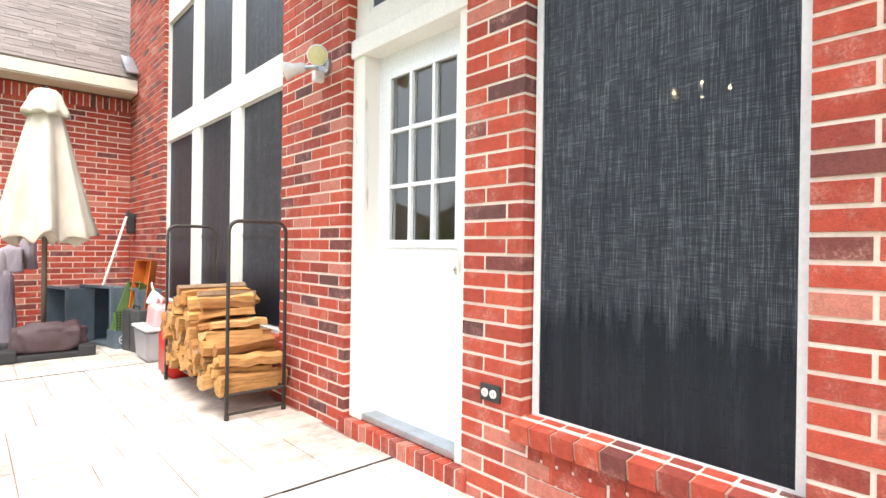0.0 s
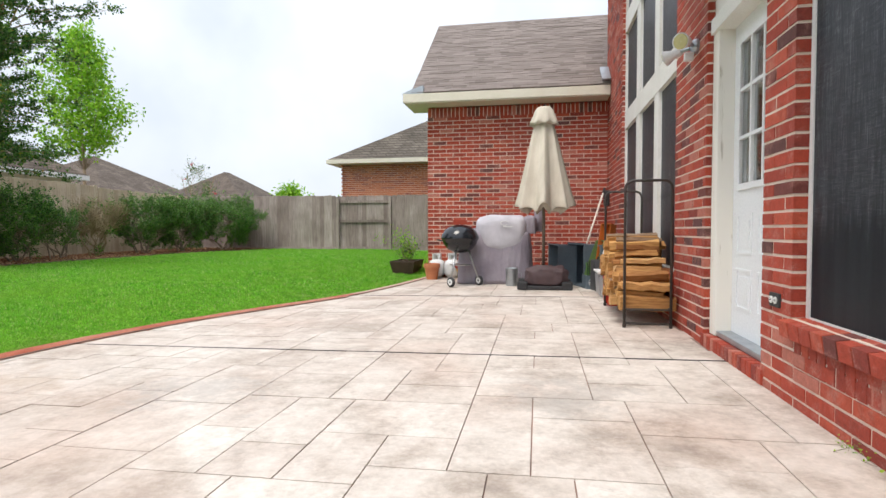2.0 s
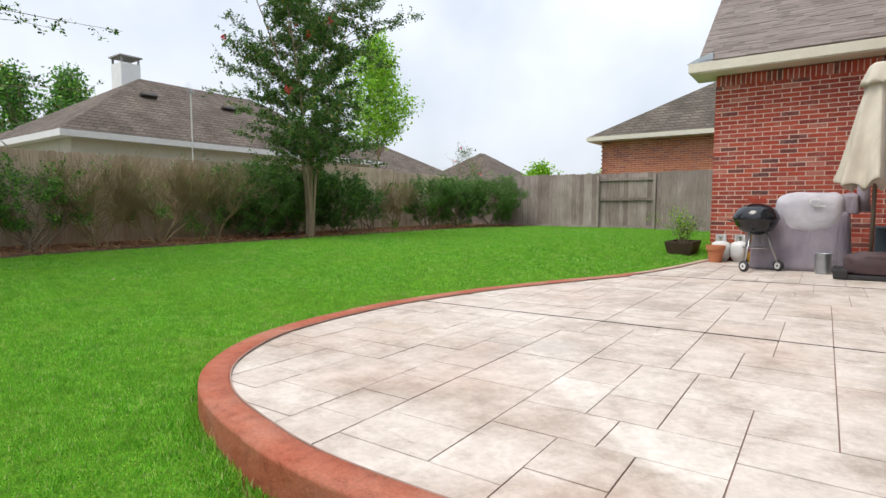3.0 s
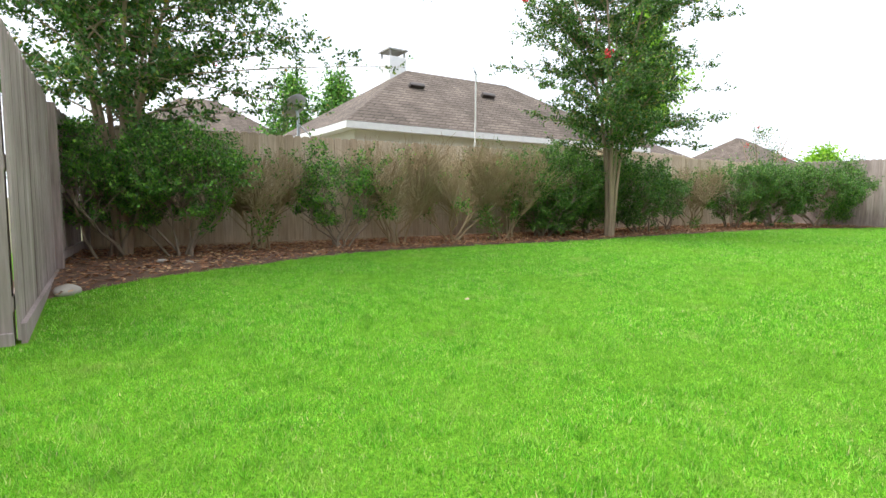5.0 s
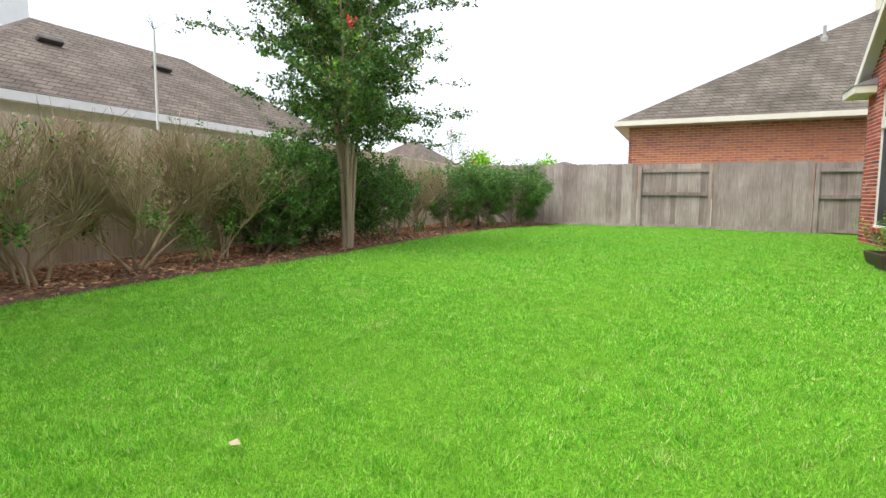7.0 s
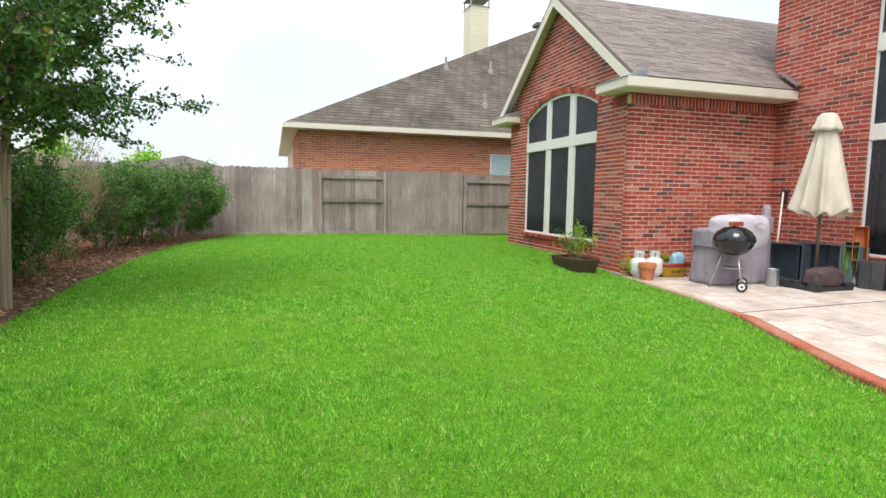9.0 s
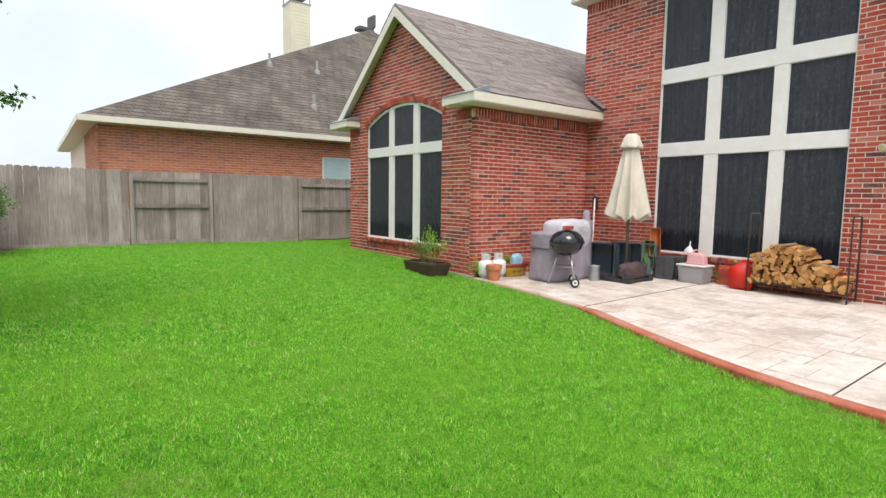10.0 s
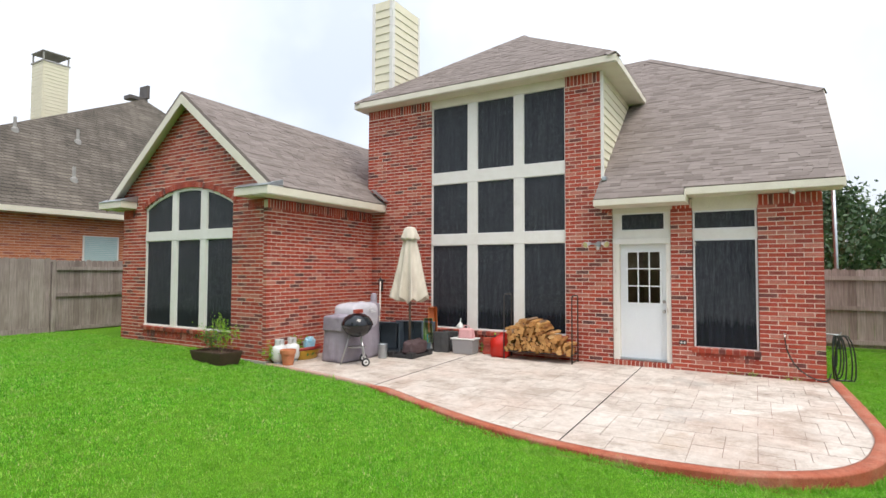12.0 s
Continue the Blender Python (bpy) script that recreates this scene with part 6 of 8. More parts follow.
def rock(x, y, r, seed):
    bm = bmesh.new()
    bmesh.ops.create_icosphere(bm, subdivisions=3, radius=r)
    for v in bm.verts:
        v.co *= 1 + 0.28 * noise.noise(v.co * (2.2 / r) * 0.5 + Vector((seed, 0, 0)))
        v.co.z *= 0.6
    ob = part("rock", bm, M_ROCK, smooth=True)
    ob.location = (x, y, zt(x, y) + r * 0.3)
    tagged(ob, "rough pale rock in the planting bed", "rock", "rocks in the planting bed")


rock(-9.35, -0.75, 0.07, 1)
rock(-9.7, -1.0, 0.06, 2)
rock(-8.05, -1.86, 0.10, 3)

# ---------------------------------------------------------------- neighbouring houses
M_STUCCO = grained("pale_stucco", (0.62, 0.60, 0.52), (0.55, 0.53, 0.46), 2, 0.85)


def hip_house(name, label, x0, x1, y0, y1, eave, rise, wall_mat, roof_mat, over=0.4, ridge="y", fascia_mat=None, brick=False):
    """A house with four walls, a fascia and a hipped roof; ridge along y or x."""
    h = thing(name, label, "house")
    bm = bmesh.new()
    t = 0.2
    for a in ((x0, x1, y0, y0 + t), (x0, x1, y1 - t, y1), (x0, x0 + t, y0 + t, y1 - t), (x1 - t, x1, y0 + t, y1 - t)):
        box(bm, *a, -0.1, eave)
    part("wall", bm, wall_mat, h)
    X0, X1, Y0, Y1 = x0 - over, x1 + over, y0 - over, y1 + over
    bm = bmesh.new()
    for a in ((X0, X1, Y0, Y0 + 0.03), (X0, X1, Y1 - 0.03, Y1), (X0, X0 + 0.03, Y0 + 0.03, Y1 - 0.03), (X1 - 0.03, X1, Y0 + 0.03, Y1 - 0.03)):
        box(bm, *a, eave - 0.02, eave + 0.16)
    part("fascia", bm, fascia_mat or M_TRIM, h)
    part("soffit", boxed(X0 + 0.03, X1 - 0.03, Y0 + 0.03, Y1 - 0.03, eave, eave + 0.02), fascia_mat or M_TRIM, h)
    bm = bmesh.new()
    z = eave + 0.17
    c = [bm.verts.new(p) for p in ((X0, Y0, z), (X1, Y0, z), (X1, Y1, z), (X0, Y1, z))]
    if ridge == "y":
        k = (X1 - X0) / 2
        r = [bm.verts.new(((X0 + X1) / 2, Y0 + k, z + rise)), bm.verts.new(((X0 + X1) / 2, Y1 - k, z + rise))]
        fs = ((c[0], c[1], r[0]), (c[1], c[2], r[1], r[0]), (c[2], c[3], r[1]), (c[3], c[0], r[0], r[1]))
    else:
        k = (Y1 - Y0) / 2
        r = [bm.verts.new((X0 + k, (Y0 + Y1) / 2, z + rise)), bm.verts.new((X1 - k, (Y0 + Y1) / 2, z + rise))]
        fs = ((c[0], c[1], r[1], r[0]), (c[1], c[2], r[1]), (c[2], c[3], r[0], r[1]), (c[3], c[0], r[0]))
    for f in fs:
        bm.faces.new(f)
    bm.faces.new(c[::-1])
    bmesh.ops.recalc_face_normals(bm, faces=bm.faces)
    roof = part("roof", bm, roof_mat, h)
    return h, roof


M_PIPE = grained("grey_painted_pipe", (0.36, 0.35, 0.33), (0.28, 0.27, 0.25), 6, 0.6, bump_strength=0)
M_CAP = grained("dark_metal_cap", (0.09, 0.08, 0.075), (0.13, 0.11, 0.1), 5, 0.5, metal=0.5, bump_strength=0)
nh, nroof = hip_house("neighbour_house", "single-storey house with a weathered brown hip roof and white fascia", -23.6, -16.4, 4.4, 16.2, 2.75, 2.55, M_STUCCO, M_ROOF_FAR, 0.4, "y", M_ALU)
ch = part("chimney", boxed(-21.8, -21.0, 7.85, 8.55, 3.5, 6.2, bevel=0.02), M_ALU, nroof, "white boxed chimney")
bm = bmesh.new()
for x in (-21.75, -21.05):
    for y in (7.9, 8.5):
        box(bm, x - 0.03, x + 0.03, y - 0.03, y + 0.03, 6.2, 6.42)
box(bm, -21.86, -20.94, 7.79, 8.61, 6.42, 6.47)
part("chimney_cap", bm, M_PIPE, ch)
for y in (7.6, 10.6):
    part("roof_vent", boxed(-0.2, 0.2, -0.28, 0.28, 0, 0.13, bevel=0.03, m=pose(-18.6, y, 2.92 + 2.55 * 2.6 / 4.0 * 0.97, 0, -32, 0)), M_CAP, nroof, "dark roof vent")
hip_house("distant_house", "distant house with a brown hip roof", -36, -25, 27, 38, 2.7, 3.3, M_STUCCO, M_ROOF_FAR)
hip_house("distant_house", "distant house with a brown hip roof", -35, -25, 43, 54, 2.9, 3.6, M_STUCCO, M_ROOF_FAR)
hip_house("distant_house", "distant house with a brown hip roof", -44, -34, -2, 10, 2.9, 3.8, M_STUCCO, M_ROOF_FAR)
hip_house("distant_house", "distant house with a grey roof beyond the far fence", -15.5, -9.0, 33, 44, 2.2, 1.1, M_STUCCO, M_ROOF_GREY)

# brick neighbour beyond the far fence
NB = thing("brick_neighbour_house", "orange-brick neighbour house with a steep weathered roof and cream fascia", "house")
NY, NXL = 18.0, -6.42
bricks, body = [], []
rng = random.Random(77)
for k in range(int(2.35 / COURSE)):
    z0 = 1.0 + k * COURSE
    x = NXL - (BRICK / 2 if k % 2 else 0)
    while x < 1.9:
        a, b = max(x, NXL), min(x + BRICK, 1.9)
        x += BRICK
        if b - a > 0.05:
            bricks.append(Matrix.Translation(((a + b) / 2, NY + 0.02 + rng.uniform(-.002, .002), z0 + COURSE / 2)) @ Matrix.Diagonal((b - a - JOINT, 0.05, COURSE - JOINT, 1)))
bm = bmesh.new()
box(bm, NXL, 9.0, NY + 0.008, NY + 0.25, -0.1, 3.35)
box(bm, NXL, NXL + 0.25, NY + 0.25, 30, -0.1, 3.35)
nwall = part("wall", bm, M_MORTAR, NB)
pieces("brick", bricks, UNIT_BRICK_ORANGE, nwall, M_BRICK_ORANGE, (-4.5, NY, 2.6), 150)
bricks = []
for k in range(int(2.35 / COURSE)):
    y = NY + 0.03 - (BRICK / 2 if k % 2 else 0)
    while y < 22:
        bricks.append(Matrix.Translation((NXL + 0.015, y + BRICK / 2, 1.0 + (k + 0.5) * COURSE)) @ Matrix.Diagonal((0.05, BRICK - JOINT, COURSE - JOINT, 1)))
        y += BRICK
pieces("brick", bricks, UNIT_BRICK_ORANGE, nwall, M_BRICK_ORANGE)
E0, E1, PK, E2, E3 = (-6.85, 17.56, 3.42), (12.0, 17.56, 3.42), (5.2, 24.0, 9.3), (-6.85, 31.0, 3.42), (12.0, 31, 3.42)
bm = bmesh.new()
v = [bm.verts.new(p) for p in (E0, E1, PK, E2, E3)]
for f in ((0, 1, 2), (0, 2, 3), (3, 2, 4), (1, 4, 2), (0, 3, 4, 1)):
    bm.faces.new([v[i] for i in f])
bmesh.ops.recalc_face_normals(bm, faces=bm.faces)
nroof = part("roof", bm, M_ROOF_GREY, NB)
bm = bmesh.new()
box(bm, -6.87, 12, 17.54, 17.57, 3.28, 3.43)
box(bm, -6.87, -6.84, 17.57, 31, 3.28, 3.43)
box(bm, -6.84, 9, 17.57, 18.02, 3.27, 3.29)
box(bm, -6.84, -6.4, 18.02, 31, 3.27, 3.29)
part("fascia", bm, M_TRIM, NB)
ch = part("chimney", boxed(1.55, 2.45, 24.6, 25.5, 5, 9.95), M_SIDING, nroof, "cream lap-sided chimney")
for k in range(24):
    part("board", boxed(1.53, 1.56, 24.58, 25.5, 6.6 + k * 0.14, 6.6 + k * 0.14 + 0.125), M_SIDING, ch)
    part("board", boxed(1.56, 2.45, 24.57, 24.6, 6.6 + k * 0.14, 6.6 + k * 0.14 + 0.125), M_SIDING, ch)
bm = bmesh.new()
for x in (1.56, 2.44):
    for y in (24.62, 25.48):
        box(bm, x - 0.025, x + 0.025, y - 0.025, y + 0.025, 9.95, 10.32)
box(bm, 1.5, 2.5, 24.55, 25.55, 10.32, 10.35)
box(bm, 1.5, 2.5, 24.55, 25.55, 9.92, 9.97)
part("chimney_cap", bm, M_PIPE, ch)
for x, s in ((-0.9, 0.50), (0.9, 0.50), (0.0, 0.20)):
    y = 17.56 + 6.44 * s * 0.9
    z = 3.42 + 5.88 * s * 0.9
    bm = lathe(bmesh.new(), [(0.11, -0.1), (0.10, 0.05), (0.05, 0.1), (0.05, 0.42), (0.0001, 0.43)], 10)
    bmesh.ops.transform(bm, matrix=Matrix.Translation((x, y, z)), verts=bm.verts)
    part("vent_pipe", bm, M_PIPE, nroof, "grey metal vent pipe")
bm = bmesh.new()
box(bm, 4.6, 5.4, 24.0, 24.5, 9.2, 9.38, bevel=0.03)
box(bm, 5.3, 5.42, 23.9, 24.5, 9.38, 9.95, m=None)
part("roof_vent", bm, M_CAP, nroof, "dark metal roof vent")
nw = part("window", boxed(-0.05, 1.0, NY - 0.03, NY + 0.01, 1.4, 2.75), M_WHITE, NB)
for k in range(22):
    part("blind_slat", boxed(0.0, 0.95, NY - 0.045, NY - 0.03, 1.45 + k * 0.058, 1.45 + k * 0.058 + 0.05), grained("pale_blind", (0.45, 0.60, 0.60), (0.40, 0.55, 0.55), 3) if k == 0 else bpy.data.materials["pale_blind"], nw)


# ---------------------------------------------------------------- things on the patio
def ground_at(x):
    return patio_z(x) + 0.002


M_STEEL = grained("black_painted_steel", (0.028, 0.024, 0.022), (0.05, 0.04, 0.035), 12, 0.45, bump_strength=0.05)
M_LOG = material("split_wood", (0.5, 0.3, 0.13), 0.8, 0, 0.25)
_c = ramp(M_LOG, piece_random(M_LOG), [(0.0, (0.44, 0.215, 0.07)), (0.35, (0.62, 0.36, 0.135)), (0.6, (0.34, 0.155, 0.055)), (0.8, (0.53, 0.275, 0.095)), (1.0, (0.68, 0.44, 0.21))])
_v = coords(M_LOG, (0.12, 1, 1))
_c = mixed(M_LOG, 0.75, _c, ramp(M_LOG, noise_fac(M_LOG, _v, 60, 5), [(0.3, (0.5, 0.42, 0.36)), (0.66, (1.12, 1.1, 1.05))]), "MULTIPLY")
link(M_LOG, _c, bsdf(M_LOG).inputs["Base Color"])
bump(M_LOG, noise_fac(M_LOG, _v, 70, 4), 0.6, 0.008)
M_BARKY = grained("log_bark", (0.20, 0.12, 0.07), (0.30, 0.20, 0.12), 20, 0.9, bump_strength=0.6)

RK = thing("firewood_rack", "black tubular steel firewood rack standing against the wall", "firewood rack")
rz = ground_at(1.75)
RY0, RY1, RXA, RXB = 3.60, 5.00, 1.58, 1.97
for y in (RY0, RY1):
    bm = bmesh.new()
    arc = [(RXA, y, rz)] + [(RXA, y, rz + 1.22)] + [(RXA + 0.07 * (1 - math.cos(a)), y, rz + 1.22 + 0.07 * math.sin(a)) for a in (0.4, 0.8, 1.2, 1.57)]
    arc += [(RXB - 0.07 * (1 - math.cos(a)), y, rz + 1.22 + 0.07 * math.sin(a)) for a in (1.57, 1.2, 0.8, 0.4)] + [(RXB, y, rz + 1.22), (RXB, y, rz)]
    tube(bm, arc, 0.0125, 8)
    up = part("end_hoop", bm, M_STEEL, RK, smooth=True)
    part("cross_bar", tube(bmesh.new(), [(RXA, y, rz + 0.035), (RXB, y, rz + 0.035)], 0.010, 8), M_STEEL, up)
    part("cross_bar", tube(bmesh.new(), [(RXA, y, rz + 0.16), (RXB, y, rz + 0.16)], 0.010, 8), M_STEEL, up)
    for x in (RXA, RXB):
        part("foot", lathe(bmesh.new(), [(0.016, rz - 0.001), (0.016, rz + 0.03), (0.0125, rz + 0.032)], 10, (x, y)), M_STEEL, up)
for x in (RXA, RXB):
    part("long_rail", tube(bmesh.new(), [(x, RY0, rz + 0.16), (x, RY1, rz + 0.16)], 0.0115, 8), M_STEEL, RK)


def split_log(kind, length, r, seed):
    """A split billet along x: a wedge with a barky back and rough faces."""
    rng = random.Random(seed)
    if kind == 0:
        sec = [(0, -r * 0.9), (r, r * 0.3), (r * 0.45, r * 0.85), (-r * 0.35, r * 0.9), (-r, r * 0.35)]
    elif kind == 1:
        sec = [(-r, -r * 0.6), (r * 0.95, -r * 0.7), (r, r * 0.5), (-r * 0.2, r * 0.85), (-r * 1.05, r * 0.4)]
    else:
        sec = [(-r * 1.1, -r * 0.45), (r * 1.1, -r * 0.5), (r * 0.9, r * 0.25), (0, r * 0.62), (-r * 0.8, r * 0.3)]
    bm = bmesh.new()
    rings = []
    for i in range(6):
        f = i / 5
        x = (f - 0.5) * length
        dy, dz, tw = rng.gauss(0, 0.004), rng.gauss(0, 0.004), 0.12 * (f - 0.5)
        ring = []
        for a, b in sec:
            a2, b2 = a * math.cos(tw) - b * math.sin(tw), a * math.sin(tw) + b * math.cos(tw)
            ring.append(bm.verts.new((x + rng.gauss(0, 0.004) * (i in (0, 5)), a2 * rng.uniform(0.93, 1.07) + dy, b2 * rng.uniform(0.93, 1.07) + dz)))
        rings.append(ring)
    n = len(sec)
    for p, q in zip(rings, rings[1:]):
        for k in range(n):
            f = bm.faces.new((p[k], p[(k + 1) % n], q[(k + 1) % n], q[k]))
            f.material_index = 1 if kind == 0 and k in (1, 2, 3) else 0
    bm.faces.new(rings[0][::-1])
    bm.faces.new(rings[-1])
    bmesh.ops.recalc_face_normals(bm, faces=bm.faces)
    return mesh_of(bm, "split_log", [M_LOG, M_BARKY])


LOGS = [split_log(k % 3, 0.39 + 0.035 * (k % 4), 0.036 + 0.008 * (k % 4), 500 + k) for k in range(14)]
rng = random.Random(9)
lz = rz + 0.172
row = 0
while True:
    z = lz + 0.04 + row * 0.068
    count = 0
    y = RY0 + 0.09 + (0.05 if row % 2 else 0)
    while y < RY1 - 0.06:
        f = (y - RY0) / (RY1 - RY0)
        top = 0.24 + 0.42 * smoothstep(0.02, 0.5, f) - 0.16 * smoothstep(0.75, 1.0, f)
        if z + 0.05 < rz + 0.16 + top:
            o = new("split_log", rng.choice(LOGS))
            o.matrix_basis = pose(1.775 + rng.uniform(-0.05, 0.05), y + rng.uniform(-.012, .012), z + rng.uniform(-.012, .012), rng.choice((0, 60, 125, 180, 240, 300)) + rng.uniform(-20, 20), rng.uniform(-3, 3), rng.uniform(-8, 8))
            tagged(o, "golden split firewood log stacked on the rack", "firewood log", "firewood logs on the rack")
            count += 1
        y += rng.uniform(0.075, 0.105)
    row += 1
    if not count or row > 13:
        break

# kettle grill
M_ENAMEL = grained("black_enamel", (0.010, 0.012, 0.016), (0.014, 0.016, 0.02), 3, 0.12, bump_strength=0)
M_LEG = grained("dull_aluminium", (0.55, 0.55, 0.55), (0.45, 0.45, 0.46), 8, 0.35, metal=0.9, bump_strength=0)
M_RUBBER = grained("black_plastic", (0.022, 0.022, 0.024), (0.035, 0.035, 0.037), 12, 0.55, bump_strength=0.05)
M_WHITEP = grained("white_plastic", (0.75, 0.75, 0.73), (0.68, 0.68, 0.66), 8, 0.45, bump_strength=0)
KX, KY = -0.40, 7.18
kz = ground_at(KX)
kg = thing("kettle_grill", "round black enamelled kettle grill on three aluminium legs", "grill")
cz = kz + 0.70
bowl = [(0.0001, cz - 0.21), (0.10, cz - 0.20), (0.19, cz - 0.15), (0.25, cz - 0.07), (0.275, cz), (0.283, cz + 0.004), (0.270, cz + 0.008)]
part("bowl", lathe(bmesh.new(), bowl, 32, (KX, KY)), M_ENAMEL, kg, smooth=True)
lid = [(0.288, cz + 0.004), (0.288, cz + 0.02), (0.272, cz + 0.07), (0.23, cz + 0.14), (0.15, cz + 0.195), (0.06, cz + 0.215), (0.0001, cz + 0.218)]
ld = part("lid", lathe(bmesh.new(), lid, 32, (KX, KY)), M_ENAMEL, kg, smooth=True)
part("vent", lathe(bmesh.new(), [(0.035, cz + 0.14), (0.04, cz + 0.2), (0.0001, cz + 0.205)], 12, (KX + 0.12, KY + 0.05)), M_LEG, ld)
feet = []
for k, a in enumerate((130, 251, 15)):
    ca, sa = math.cos(radians(a)), math.sin(radians(a))
    top, foot = (KX + 0.13 * ca, KY + 0.13 * sa, cz - 0.17), (KX + 0.29 * ca, KY + 0.29 * sa, kz + (0.075 if k > 0 else 0.0))
    lg = part("leg", tube(bmesh.new(), [top, foot], 0.0125, 8), M_LEG, kg, smooth=True)
    feet.append(foot)
    if k > 0:
        bm = lathe(bmesh.new(), [(0.0001, -0.018), (0.072, -0.016), (0.075, 0), (0.072, 0.016), (0.0001, 0.018)], 20)
        bmesh.ops.transform(bm, matrix=Matrix.Translation(foot) @ Matrix.Rotation(radians(90), 4, "X") @ Matrix.Rotation(radians(-38), 4, "Y"), verts=bm.verts)
        wh = part("wheel", bm, M_RUBBER, lg, smooth=True)
        for d in (-0.02, 0.02):
            bm = lathe(bmesh.new(), [(0.045, -0.003), (0.045, 0.003), (0.018, 0.004), (0.018, -0.003)], 18)
            bmesh.ops.transform(bm, matrix=Matrix.Translation(foot) @ Matrix.Rotation(radians(90), 4, "X") @ Matrix.Rotation(radians(-38), 4, "Y") @ Matrix.Translation((0, 0, d)), verts=bm.verts)
            part("hub_ring", bm, M_WHITEP, lg, "white plastic")
part("ash_pan", lathe(bmesh.new(), [(0.0001, kz + 0.30), (0.15, kz + 0.305), (0.16, kz + 0.32), (0.158, kz + 0.322), (0.0001, kz + 0.312)], 24, (KX, KY)), M_LEG, kg, smooth=True)
part("bowl_handle", tube(bmesh.new(), [(KX - 0.27, KY - 0.06, cz - 0.03), (KX - 0.34, KY - 0.06, cz - 0.01), (KX - 0.34, KY + 0.06, cz - 0.01), (KX - 0.27, KY + 0.06, cz - 0.03)], 0.009, 6), M_RUBBER, kg)
br = new("brick_weight", UNIT_BRICK)
br.matrix_basis = Matrix.Translation((KX, KY - 0.02, cz + 0.255)) @ Matrix.Rotation(radians(12), 4, "Z") @ Matrix.Diagonal((0.22, 0.10, 0.065, 1))
tagged(br, "loose red brick lying on the grill lid", "brick")

kg.matrix_basis = Matrix.Translation((KX, KY, kz)) @ Matrix.Scale(1.06, 4) @ Matrix.Translation((-KX, -KY, -kz))
br.matrix_basis = Matrix.Translation((0, 0, 0.055)) @ br.matrix_basis
# covered gas grill
M_COVER = material("grey_mauve_cover", (0.27, 0.245, 0.28), 0.75, 0, 0.3)
_v = world_coords(M_COVER)
link(M_COVER, ramp(M_COVER, noise_fac(M_COVER, _v, 3.0, 5), [(0.3, (0.235, 0.205, 0.245)), (0.7, (0.36, 0.325, 0.365))]), bsdf(M_COVER).inputs["Base Color"])
bump(M_COVER, noise_fac(M_COVER, world_coords(M_COVER, (2.5, 2.5, 0.6)), 4.0, 5), 0.7, 0.05)
# the hood has a paler grey than the skirt
M_COVER_TOP = material("pale_cover_top", (0.55, 0.55, 0.58), 0.7, 0, 0.3)
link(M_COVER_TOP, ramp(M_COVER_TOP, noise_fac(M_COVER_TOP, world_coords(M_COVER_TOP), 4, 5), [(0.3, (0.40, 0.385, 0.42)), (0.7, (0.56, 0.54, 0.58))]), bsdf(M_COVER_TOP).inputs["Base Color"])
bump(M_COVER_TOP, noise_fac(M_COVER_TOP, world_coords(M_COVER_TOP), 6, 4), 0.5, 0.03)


def draped(x0, x1, y0, y1, z0, z1, flare, folds, bevel):
    """A cloth-covered box: rounded top, sides that flare and fold towards the hem."""
    bm = bmesh.new()
    bmesh.ops.create_cube(bm, size=1)
    bmesh.ops.subdivide_edges(bm, edges=bm.edges, cuts=11, use_grid_fill=True)
    for v in bm.verts:
        p = v.co * 2
        r = max(abs(p.x), abs(p.y))
        up = (p.z + 1) / 2
        ang = math.atan2(p.y, p.x)
        k = 1 + flare * (1 - up) + folds * (1 - up) * math.sin(ang * 9) + 0.02 * noise.noise(Vector((p.x * 2, p.y * 2, p.z * 2)))
        rx, ry = p.x, p.y
        q = (abs(rx) ** 6 + abs(ry) ** 6) ** (1 / 6) if r > 0 else 0
        if q > 1:
            rx, ry = rx / q, ry / q
        z = p.z
        if up > 0.8:
            e = (up - 0.8) / 0.2
            k *= 1 - bevel * e * e
        z = z0 + (z1 - z0) * up - (bevel * 0.35 * (z1 - z0) * r ** 4 if up > 0.97 else 0)
        v.co = ((x0 + x1) / 2 + rx * k * (x1 - x0) / 2, (y0 + y1) / 2 + ry * k * (y1 - y0) / 2, z)
    bmesh.ops.recalc_face_normals(bm, faces=bm.faces)
    return bm


gg = thing("covered_gas_grill", "large gas grill under a grey-mauve fabric cover with a paler hood", "covered grill")
gz0 = ground_at(0.2)
body = part("cover_skirt", draped(-0.46, 0.71, 7.42, 8.04, gz0, gz0 + 0.86, 0.06, 0.02, 0.05), M_COVER, gg, smooth=True)
hood = bmesh.new()
bmesh.ops.create_uvsphere(hood, u_segments=32, v_segments=20, radius=1)
for v in hood.verts:
    c = Vector([math.copysign(abs(t) ** 0.46, t) for t in v.co])
    n_ = 1 + 0.05 * noise.noise(c * 1.7)
    v.co = (0.235 + c.x * 0.43 * n_, 7.72 + c.y * 0.32 * n_, gz0 + 0.81 + c.z * 0.31 * n_ + 0.03 * noise.noise(c * 2.5))
part("cover_hood", hood, M_COVER_TOP, gg, "paler cloth", smooth=True)
part("cover_shelf", draped(-0.50, 0.0, 7.46, 8.00, gz0 + 0.60, gz0 + 0.91, 0.03, 0.02, 0.22), M_COVER, gg, smooth=True)
part("cover_lump", draped(0.60, 0.79, 7.52, 7.86, gz0 + 0.82, gz0 + 1.12, 0.05, 0.02, 0.3), M_COVER, gg, smooth=True)
